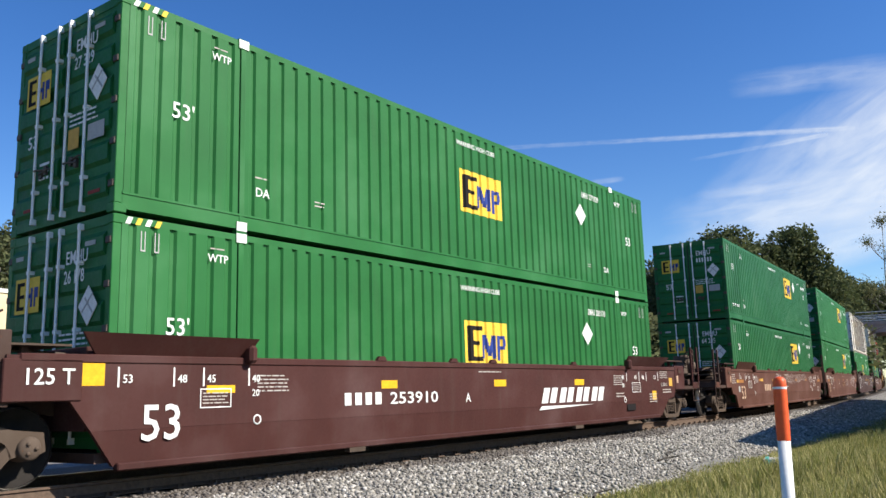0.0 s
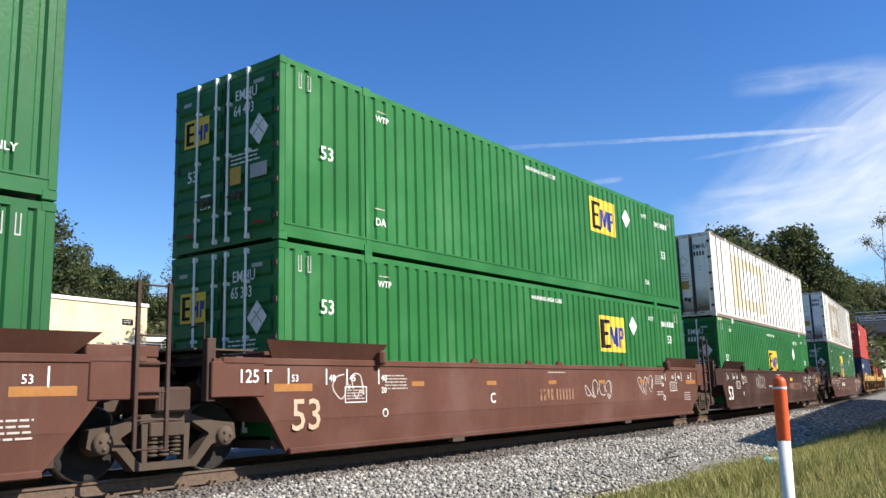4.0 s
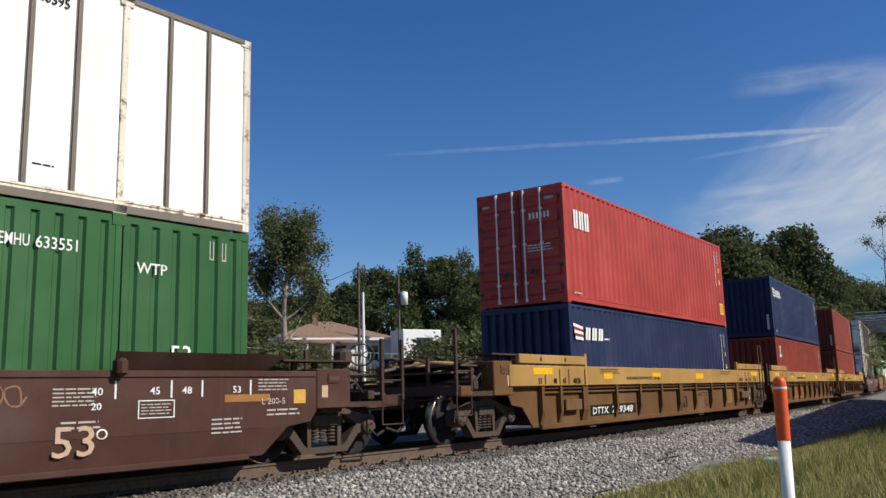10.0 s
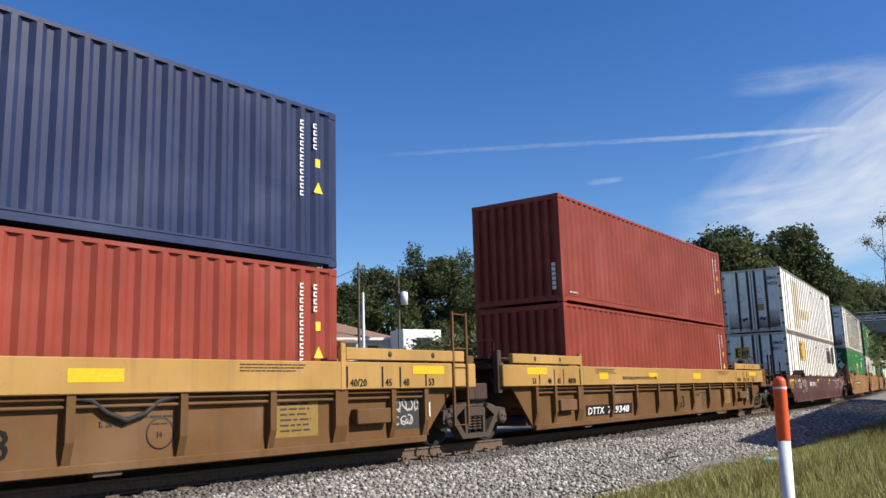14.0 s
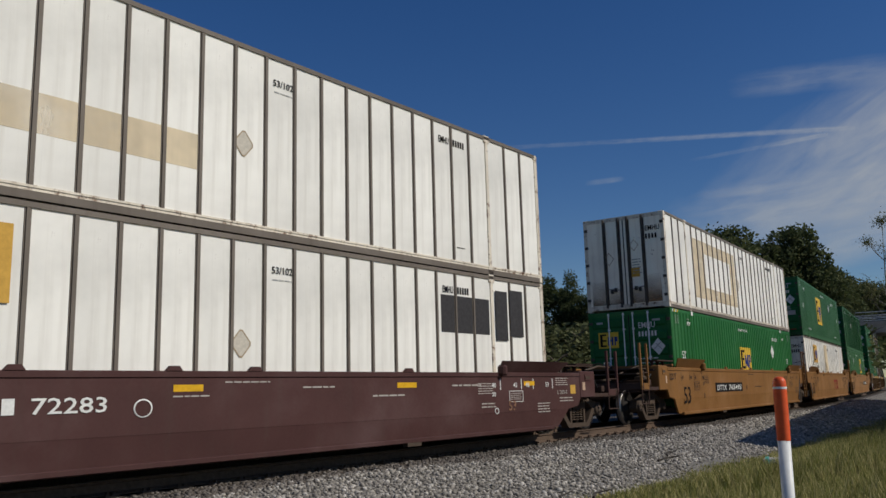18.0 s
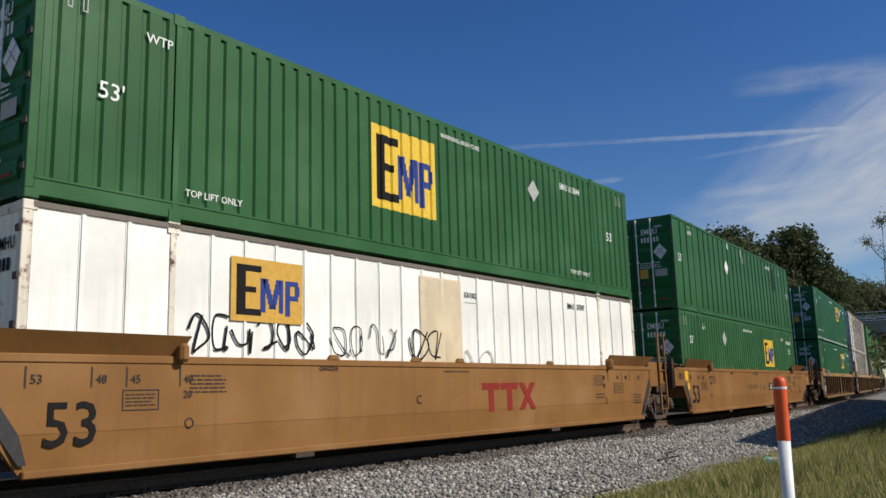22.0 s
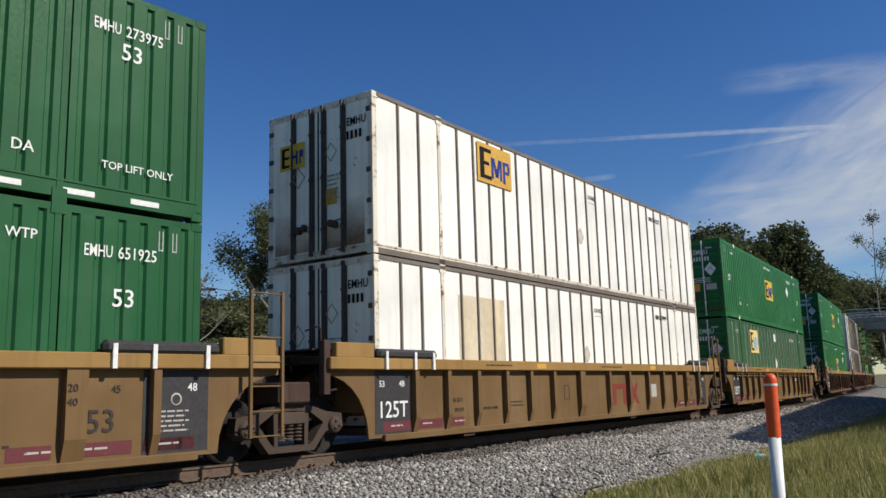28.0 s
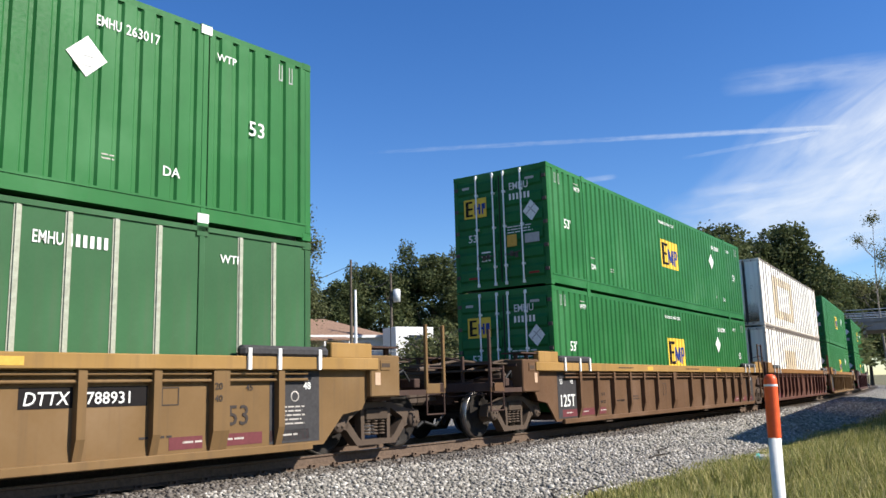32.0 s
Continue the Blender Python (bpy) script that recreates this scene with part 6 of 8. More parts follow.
# what stands on the coupled ends: the car, and its rear (-1) or front (1) end
GEAR = {(0, 1): "ladder", (1, -1): "full", (3, 1): "wheel", (4, 1): "wheel", (7, 1): "wheel", (8, 1): "ladder", (9, -1): "ladder", (11, 1): "ladder", (14, 1): "ladder"}
CARS = []
middle = 13.2
for n, (body, spec, lower, upper, left, right) in enumerate(TRAIN):
    if n:
        middle += PITCH_COUPLED if left else PITCH_ART
    spec.update(n=n, left=left, right=right, gear_left=GEAR.get((n, -1), "low"), gear_right=GEAR.get((n, 1), "low"))
    if n == 16:
        DISTANT.append(n)
    car = (smooth_car if body == "smooth" else ribbed_car)(spec)
    if left:
        truck(car, -9.42 if n == 1 else -9.68, n)
    else:
        truck(car, -END_X, n)
    if right:
        truck(car, 9.70, n)
    if n in (4, 8):
        for ob in car.children:
            if ob.name.split(".")[0] not in ("truck", "wheelset", "well_floor", "coupler", "centre_sill"):
                ob.matrix_basis = Matrix.Diagonal((1, 1, 0.88, 1)) @ ob.matrix_basis
    base = container(lower)
    low_h = lower.get("H", LOW) if lower["kind"] == "iso" else TALL
    load = container(upper)
    CARS.append((middle + (0.12 if n == 1 else 0.0), car, base, load, low_h))
DISTANT.clear()


# ---- ground and line ----
def side_of(x, y):
    """Metres to the left of the line, roughly."""
    s = np.interp(x, LINE_X, STEPS)
    return (y - np.interp(x, LINE_X, LINE_Y)) * np.cos(np.interp(s, STEPS, HEADING))


def ground_height(x, y):
    """The lot behind the line lies higher; the near side is a flat verge."""
    d = side_of(x, y)
    if d > 0:
        k = min(max((d - 20.0) / 8.0, 0.0), 1.0)
        h = -0.55 + 3.2 * k * k * (3 - 2 * k) + max(0.0, d - 60) * 0.02
    else:
        h = -0.58 + 0.12 * noise.noise((x * 0.3, y * 0.3, 0)) - min(max((-d - 14) * 0.02, 0), 0.4)
    return h


def ground_sheet():
    xs = sorted({*np.arange(-40, 140, 2.5), *np.arange(-300, -40, 20), *np.arange(140, 400, 15), -3000, -1200, 700, 1400, 3000})
    ys = sorted({*np.arange(-30, 80, 2.5), *np.arange(-300, -30, 20), *np.arange(80, 400, 15), -3000, -1200, 700, 1400, 3000})
    v = [(x, y, ground_height(x, y) if max(abs(x), abs(y)) < 450 else (4.0 if y > 0 else -1.0)) for y in ys for x in xs]
    n = len(xs)
    return Geo().add(v, [(j * n + i, j * n + i + 1, (j + 1) * n + i + 1, (j + 1) * n + i) for j in range(len(ys) - 1) for i in range(n - 1)], True)


def soil():
    mat, nodes, links, bsdf = shader("verge_soil")
    v = coords(nodes, links)
    big, fine = noise_of(nodes, links, v, 0.5, 4), noise_of(nodes, links, v, 9.0, 6, 0.7)
    a = ramp(nodes, links, fine, [(0.3, (0.045, 0.055, 0.018)), (0.7, (0.15, 0.14, 0.055))])
    b = ramp(nodes, links, fine, [(0.3, (0.09, 0.075, 0.04)), (0.7, (0.22, 0.18, 0.09))])
    links.new(mix(nodes, links, ramp(nodes, links, big, [(0.42, (0, 0, 0)), (0.6, (1, 1, 1))]), a, b), bsdf.inputs["Base Color"])
    bsdf.inputs["Roughness"].default_value = 0.95
    bump(nodes, links, bsdf, fine, 0.6, 0.05)
    return mat


lone("ground", ground_sheet(), soil(), "grassy verge and higher lot behind the line, dry green and straw", "ground", kind="structure")


def along(profile, s0, s1, step):
    """A profile of (side, z) drawn along the line."""
    g = Geo()
    ss = np.arange(s0, s1 + 0.01, step)
    n = len(profile)
    v = [tuple(on_line(s, p, z)) for s in ss for p, z in profile]
    g.add(v, [(i * n + k, i * n + k + 1, (i + 1) * n + k + 1, (i + 1) * n + k) for i in range(len(ss) - 1) for k in range(n - 1)])
    return g


def gravel_mat(name, island, foul=0.0):
    mat, nodes, links, bsdf = shader(name)
    v = coords(nodes, links)
    fine = noise_of(nodes, links, v, 40.0, 5, 0.7)
    if island:
        geo = nodes.new("ShaderNodeNewGeometry")
        base = ramp(nodes, links, geo.outputs["Random Per Island"], [(0.0, (0.06, 0.054, 0.045)), (0.35, (0.19, 0.172, 0.145)), (0.8, (0.36, 0.33, 0.285)), (1.0, (0.66, 0.62, 0.56))])
    else:
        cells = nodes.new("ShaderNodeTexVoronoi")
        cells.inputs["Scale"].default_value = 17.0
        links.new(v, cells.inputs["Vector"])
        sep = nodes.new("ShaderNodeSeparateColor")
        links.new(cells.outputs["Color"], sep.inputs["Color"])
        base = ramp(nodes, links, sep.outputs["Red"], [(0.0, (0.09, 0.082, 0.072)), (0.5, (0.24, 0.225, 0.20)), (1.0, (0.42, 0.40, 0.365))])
        # shade in the gaps between stones, multiplied into the base colour
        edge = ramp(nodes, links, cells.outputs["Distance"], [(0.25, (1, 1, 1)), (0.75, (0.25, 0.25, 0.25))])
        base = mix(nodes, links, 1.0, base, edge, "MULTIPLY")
        bump(nodes, links, bsdf, cells.outputs["Distance"], 1.0, -0.05)
    col = mix(nodes, links, 0.35, base, ramp(nodes, links, fine, [(0.3, (0.11, 0.10, 0.083)), (0.7, (0.42, 0.39, 0.345))]))
    # pulls the colour to dark brown: oil, and on the bed the train's shade
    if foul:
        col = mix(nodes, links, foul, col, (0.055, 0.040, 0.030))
    links.new(col, bsdf.inputs["Base Color"])
    bsdf.inputs["Roughness"].default_value = 0.9
    return mat


BED = [(21.0, -0.50), (8.0, -0.45), (3.4, -0.34), (1.75, -0.21), (-1.75, -0.21), (-3.0, -0.30), (-5.3, -0.62)]
# the middle strip is oily and also carries the train's shade in its colour
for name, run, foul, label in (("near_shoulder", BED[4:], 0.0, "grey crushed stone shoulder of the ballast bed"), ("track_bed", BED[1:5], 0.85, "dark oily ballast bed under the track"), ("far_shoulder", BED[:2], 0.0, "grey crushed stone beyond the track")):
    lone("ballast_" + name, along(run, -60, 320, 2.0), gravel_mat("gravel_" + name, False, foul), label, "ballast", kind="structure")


def scatter_stones(count, s0, s1, size, seed, inner=-1.75, outer=-4.95):
    """Broken stones lying on the shoulder of the bed, each a small uneven lump."""
    rnd = np.random.RandomState(seed)
    phi = (1 + 5 ** 0.5) / 2
    ico = np.array([(-1, phi, 0), (1, phi, 0), (-1, -phi, 0), (1, -phi, 0), (0, -1, phi), (0, 1, phi), (0, -1, -phi), (0, 1, -phi), (phi, 0, -1), (phi, 0, 1), (-phi, 0, -1), (-phi, 0, 1)]) / 1.9
    tri = [(0, 11, 5), (0, 5, 1), (0, 1, 7), (0, 7, 10), (0, 10, 11), (1, 5, 9), (5, 11, 4), (11, 10, 2), (10, 7, 6), (7, 1, 8), (3, 9, 4), (3, 4, 2), (3, 2, 6), (3, 6, 8), (3, 8, 9), (4, 9, 5), (2, 4, 11), (6, 2, 10), (8, 6, 7), (9, 8, 1)]
    s = s0 + (s1 - s0) * rnd.rand(count) ** 1.3
    d = inner + (outer - inner) * rnd.rand(count) ** 0.9 + 0.22 * np.sin(s * 0.9)
    keep = (d > -4.6 - 0.5 * np.sin(s * 0.7) - 0.4 * rnd.rand(count))
    s, d = s[keep], d[keep]
    n = len(s)
    a = np.interp(s, STEPS, HEADING)
    x = np.interp(s, STEPS, LINE_X) - d * np.sin(a)
    y = np.interp(s, STEPS, LINE_Y) + d * np.cos(a)
    z = np.interp(-d, [-p for p, _ in BED], [q for _, q in BED])
    r = size * rnd.uniform(0.55, 1.35, n)
    pts = ico[None] * rnd.uniform(0.6, 1.15, (n, 12, 1)) * np.stack([rnd.uniform(0.8, 1.3, n), rnd.uniform(0.7, 1.1, n), rnd.uniform(0.55, 0.9, n)], 1)[:, None, :]
    turn = rnd.uniform(0, 6.28, n)
    tilt = rnd.uniform(-0.6, 0.6, n)
    c, q = np.cos(tilt)[:, None], np.sin(tilt)[:, None]
    px, pz = pts[:, :, 0] * c - pts[:, :, 2] * q, pts[:, :, 0] * q + pts[:, :, 2] * c
    c, q = np.cos(turn)[:, None], np.sin(turn)[:, None]
    qx, qy = px * c - pts[:, :, 1] * q, px * q + pts[:, :, 1] * c
    v = np.stack([qx * r[:, None] + x[:, None], qy * r[:, None] + y[:, None], pz * r[:, None] + z[:, None] + 0.25 * r[:, None]], 2).reshape(-1, 3)
    f = (np.array(tri)[None] + 12 * np.arange(n)[:, None, None]).reshape(-1, 3)
    return fast_mesh("stones", v, f)


def fast_mesh(name, v, f):
    """A mesh of many faces with the same number of corners, from arrays."""
    k = f.shape[1]
    me = bpy.data.meshes.new(name)
    me.vertices.add(len(v))
    me.vertices.foreach_set("co", np.asarray(v, dtype=np.float32).ravel())
    me.loops.add(f.size)
    me.loops.foreach_set("vertex_index", f.astype(np.int32).ravel())
    me.polygons.add(len(f))
    me.polygons.foreach_set("loop_start", np.arange(0, f.size, k, dtype=np.int32))
    me.update(calc_edges=True)
    return me


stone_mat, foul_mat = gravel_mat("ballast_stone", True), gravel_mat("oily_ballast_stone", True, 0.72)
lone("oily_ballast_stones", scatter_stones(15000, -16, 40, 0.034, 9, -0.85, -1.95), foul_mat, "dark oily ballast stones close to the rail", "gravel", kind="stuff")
lone("ballast_stones", scatter_stones(9500, -16, 2, 0.036, 7), stone_mat, "loose grey crushed ballast stones beside the rail", "gravel", kind="stuff")
lone("ballast_stones", scatter_stones(21000, 1.5, 24, 0.034, 5), stone_mat, "loose grey crushed ballast stones beside the rail", "gravel", kind="stuff")
lone("ballast_stones", scatter_stones(12000, 22, 62, 0.05, 6), stone_mat, "loose grey crushed ballast stones beside the rail", "gravel", kind="stuff")

rail_mat = plain("rusty_rail", (0.115, 0.078, 0.055), 0.8, 0.1)
shine_mat = plain("worn_rail_top", (0.42, 0.40, 0.38), 0.3, 0.9, 0.1)
tie_mat = plain("weathered_tie_wood", (0.060, 0.046, 0.035), 0.9, 0, 0.45, 9)
for s in (-0.7525, 0.7525):
    rail = lone("rail", along([(s + 0.075, -0.18), (s + 0.075, -0.165), (s + 0.012, -0.14), (s + 0.012, -0.045), (s + 0.036, -0.03), (s + 0.036, -0.002), (s - 0.036, -0.002), (s - 0.036, -0.03), (s - 0.012, -0.045), (s - 0.012, -0.14), (s - 0.075, -0.165), (s - 0.075, -0.18)], -60, 320, 1.0), rail_mat, "rusty steel rail with a polished top on wooden ties", "rail", kind="structure")
    part("rail_top", along([(s + 0.032, 0.0), (s - 0.032, 0.0)], -60, 320, 1.0), shine_mat, rail)
    if s < 0:
        plate_mesh = cached("tie_plate", lambda: Geo().box(-0.09, -0.16, -0.2, 0.09, 0.16, -0.172).box(-0.06, -0.13, -0.172, -0.03, -0.09, -0.13).box(0.03, 0.09, -0.172, 0.06, 0.13, -0.13).box(0.03, -0.13, -0.172, 0.06, -0.09, -0.14))
        for i in range(104):
            p = on_line(-2 + i * 0.5, s)
            part("tie_plate", plate_mesh, rail_mat, rail, at=pose(p.x, p.y, 0, 0, 0, math.degrees(np.interp(-2 + i * 0.5, STEPS, HEADING))))
ties = tagged(new("railway_ties"), "dark weathered wooden railway ties", "ties", kind="structure")
tie_mesh = cached("tie", lambda: Geo().box(-0.115, -1.30, -0.36, 0.115, 1.30, -0.195, 0.012))
for i in range(250):
    sx = -10 + i * 0.5
    p = on_line(sx)
    part("tie", tie_mesh, tie_mat, ties, at=pose(p.x, p.y, 0.004 * math.sin(i * 7.3), 0, 0, math.degrees(np.interp(sx, STEPS, HEADING)) + 0.8 * math.sin(i * 3.1)))


# ---- grass of the verge ----
def grass_blades(count, seed, s0, s1):
    rnd = np.random.RandomState(seed)
    s, off = rnd.uniform(s0, s1, count), -3.6 - 8.6 * rnd.rand(count) ** 1.2
    a = np.interp(s, STEPS, HEADING)
    x, y = np.interp(s, STEPS, LINE_X) - off * np.sin(a), np.interp(s, STEPS, LINE_Y) + off * np.cos(a)
    d = side_of(x, y)
    edge = -4.7 + 0.5 * np.sin(x * 1.3) + 0.4 * np.sin(x * 3.7) + 0.5 * rnd.randn(count)
    keep = (d < edge) & (np.hypot(x - 6.1, y + 8.74) > 0.12) & (np.hypot(x - EYE.x, y - EYE.y) > 2.6)
    x, y, d = x[keep], y[keep], d[keep]
    n = len(x)
    tall = np.clip((-d - 4.6) / 2.6, 0.12, 1.0) * (0.55 + 0.45 * np.sin(x * 0.9 + y * 1.7) * np.sin(y * 0.8))
    h = np.clip(tall, 0.1, 1) * rnd.uniform(0.25, 0.62, n) + 0.05
    w = rnd.uniform(0.004, 0.010, n)
    a, lean = rnd.uniform(0, 6.28, n), rnd.uniform(0.1, 0.55, n) * h
    z = np.full(n, -0.60)
    cx, cy = np.cos(a), np.sin(a)
    tx, ty = -np.sin(a + rnd.uniform(-0.6, 0.6, n)), np.cos(a)
    base = np.stack([x, y, z], 1)
    out = np.stack([cx, cy, np.zeros(n)], 1)
    wide = np.stack([tx, ty, np.zeros(n)], 1) * w[:, None]
    up = np.array([0, 0, 1.0])
    m = base + out * lean[:, None] * 0.3 + up * h[:, None] * 0.6
    t = base + out * lean[:, None] + up * h[:, None]
    v = np.stack([base - wide, base + wide, m + wide * 0.8, m - wide * 0.8, t + wide * 0.15, t - wide * 0.15], 1).reshape(-1, 3)
    i = 6 * np.arange(n)[:, None]
    f = np.concatenate([i + np.array([[0, 1, 2, 3]]), i + np.array([[3, 2, 4, 5]])], 0)
    return fast_mesh("grass", v, f)


def leafy(name, stops, rough=0.85, through=0.35):
    """Leaf colour that varies from leaf to leaf, a little light shining through."""
    mat, nodes, links, bsdf = shader(name)
    geo = nodes.new("ShaderNodeNewGeometry")
    col = ramp(nodes, links, geo.outputs["Random Per Island"], stops)
    links.new(col, bsdf.inputs["Base Color"])
    bsdf.inputs["Roughness"].default_value, bsdf.inputs["Specular IOR Level"].default_value = rough, 0.2
    thin = nodes.new("ShaderNodeBsdfTranslucent")
    links.new(col, thin.inputs["Color"])
    both = nodes.new("ShaderNodeMixShader")
    both.inputs[0].default_value = through
    links.new(bsdf.outputs[0], both.inputs[1])
    links.new(thin.outputs[0], both.inputs[2])
    links.new(both.outputs[0], nodes["Material Output"].inputs["Surface"])
    return mat


def weeds(count, seed, s0, s1, d0, d1):
    """Rank dry weeds in loose clumps on the rise behind the line."""
    rnd = np.random.RandomState(seed)
    clump = rnd.rand(count // 40, 2) * np.array([s1 - s0, d1 - d0]) + np.array([s0, d0])
    spot = np.repeat(clump, 40, axis=0) + rnd.randn(count // 40 * 40, 2) * 0.45
    places = [on_line(s, d) for s, d in spot]
    base = np.array([(p.x, p.y, ground_height(p.x, p.y) - 0.05) for p in places])
    n = len(base)
    h = np.repeat(rnd.uniform(0.25, 0.85, count // 40), 40) * rnd.uniform(0.5, 1.0, n)
    a = rnd.uniform(0, 6.28, n)
    out = np.stack([np.cos(a), np.sin(a), np.zeros(n)], 1) * (h * rnd.uniform(0.05, 0.35, n))[:, None]
    wide = np.stack([-np.sin(a), np.cos(a), np.zeros(n)], 1) * rnd.uniform(0.01, 0.03, n)[:, None]
    tip = base + out + np.array([0, 0, 1.0]) * h[:, None]
    mid = base + out * 0.3 + np.array([0, 0, 0.55]) * h[:, None]
    v = np.stack([base - wide * 0.5, base + wide * 0.5, mid + wide, mid - wide, tip + wide * 0.2, tip - wide * 0.2], 1).reshape(-1, 3)
    i = 6 * np.arange(n)[:, None]
    return fast_mesh("weeds", v, np.concatenate([i + np.array([[0, 1, 2, 3]]), i + np.array([[3, 2, 4, 5]])], 0))


WEED = leafy("weed_blade", [(0.0, (0.05, 0.055, 0.02)), (0.5, (0.11, 0.105, 0.04)), (1.0, (0.24, 0.20, 0.10))])
for count, seed, s0, s1, d0, d1 in ((22000, 51, 6.0, 75.0, 20.5, 25.0), (22000, 52, 10.0, 80.0, 25.0, 32.0)):
    lone("rank_weeds", weeds(count, seed, s0, s1, d0, d1), WEED, "rank dry olive weeds on the rise behind the line", "weeds", kind="stuff")
GRASS = leafy("grass_blade", [(0.0, (0.11, 0.135, 0.030)), (0.4, (0.22, 0.225, 0.065)), (0.7, (0.38, 0.345, 0.135)), (1.0, (0.52, 0.45, 0.22))])
for count, seed, s0, s1 in ((170000, 11, 4.0, 30.0), (60000, 12, -22.0, 4.0), (60000, 13, 30.0, 62.0)):
    lone("verge_grass", grass_blades(count, seed, s0, s1), GRASS, "tall dry green and straw grass on the verge", "grass", kind="stuff")

# the marker post in the grass
post = thing("marker_post", "white plastic marker post with an orange top, standing in grass", "post")
post_w = plain("white_plastic", (0.72, 0.72, 0.70), 0.45, 0, 0.08)
post_o = plain("orange_plastic", (0.72, 0.10, 0.025), 0.42, 0, 0.12)
part("tube", Geo().lathe([(0.0, -0.65), (0.043, -0.65), (0.043, 0.56), (0.0, 0.56)], 20, "z"), post_w, post)
part("cap", Geo().lathe([(0.046, 0.545), (0.046, 0.925), (0.046, 0.93), (0.044, 0.955), (0.034, 0.975), (0.018, 0.985), (0.0, 0.987)], 20, "z"), post_o, post, "orange domed cap")
part("band", Geo().lathe([(0.0475, 0.90), (0.0475, 0.915)], 20, "z"), post_w, post, "thin white ring")
part("sticker", Geo().box(-0.012, -0.0455, 0.05, 0.012, -0.041, 0.12), INK_BLACK, post)
post.matrix_basis = pose(6.095, -8.718, 0.0, 0, 1.0, -40)

# small litter beside the ballast
bag = thing("plastic_scrap", "crumpled turquoise plastic scrap lying at the grass edge", "litter")
part("sheet", Geo().prism([(-0.09, 0.0), (0.02, -0.02), (0.10, 0.03), (0.07, 0.11), (0.02, 0.16), (-0.05, 0.12)], -0.03, 0.03), plain("turquoise_film", (0.08, 0.42, 0.36), 0.4), bag)
bag.matrix_basis = pose(16.2, -5.15, -0.55, 0, 0, 20)
slab = lone("concrete_slab", Geo().box(-0.9, -0.25, 0, 0.9, 0.25, 0.10, 0.02), plain("old_concrete", (0.36, 0.34, 0.31), 0.9), "flat pale concrete slab lying at the grass edge", "slab")
slab.matrix_basis = pose(17.2, -5.05, -0.58, 0, 3, 15)
bark = plain("dry_stick_bark", (0.05, 0.042, 0.035), 0.9)
for k, (x, y, z, w, ln) in enumerate(((15.4, -3.6, -0.33, 10, 0.5), (14.6, -3.95, -0.36, -20, 0.6), (9.6, -4.75, -0.44, 30, 0.7), (20.4, -1.8, -0.27, 60, 0.5), (10.2, -4.95, -0.46, 5, 0.45))):
    st = lone("stick", Geo().tube([(-ln / 2, 0, 0), (-ln / 6, 0.05, 0.03), (ln / 5, 0.02, 0.05), (ln / 2, 0.09, 0.03)], [0.02, 0.018, 0.014, 0.008], 6).tube([(0, 0.03, 0.03), (ln / 5, -0.10, 0.07)], 0.009, 5), bark, "dark dry stick lying on the ballast", "stick", "sticks on the ballast")
    st.matrix_basis = pose(x, y, z, 0, 0, w)


# ---- behind the line ----
def bearing(az, dist):
    """The place at a heading and distance from where the camera stands."""
    a = radians(az)
    return EYE.x + dist * math.cos(a), EYE.y + dist * math.sin(a)


def standing(az, dist, turn=0.0, size=1.0):
    x, y = bearing(az, dist)
    return Matrix.Translation((x, y, ground_height(x, y) - 0.1)) @ pose(0, 0, 0, 0, 0, turn) @ Matrix.Diagonal((size, size, size, 1))


def leaf_cloud(blobs, count, size, seed, droop=0.0, hollow=0.45):
    """Many small leaves gathered in uneven tufts. blobs: (x, y, z, rx, ry, rz)."""
    rnd = np.random.RandomState(seed)
    vol = np.array([b[3] * b[4] * b[5] for b in blobs]) ** 0.75
    pick = rnd.choice(len(blobs), count // 14, p=vol / vol.sum())
    b = np.array(blobs)[pick]
    u = rnd.randn(len(b), 3)
    u /= np.linalg.norm(u, axis=1)[:, None]
    r = hollow + (1 - hollow) * rnd.rand(len(b)) ** 0.5
    tuft = b[:, :3] + u * r[:, None] * b[:, 3:]
    c = np.repeat(tuft, 14, axis=0) + rnd.randn(len(b) * 14, 3) * np.array([0.42, 0.42, 0.30 + droop]) * 0.75
    n = len(c)
    a = rnd.randn(n, 3)
    a[:, 2] *= 0.6
    a /= np.linalg.norm(a, axis=1)[:, None]
    q = np.cross(a, rnd.randn(n, 3))
    q /= np.linalg.norm(q, axis=1)[:, None]
    sz = (size * rnd.uniform(0.6, 1.4, n))[:, None]
    v = np.stack([c - a * sz, c + q * sz * 0.55, c + a * sz, c - q * sz * 0.55], 1).reshape(-1, 3)
    return fast_mesh("leaves", v, (4 * np.arange(n)[:, None] + np.arange(4)[None]))


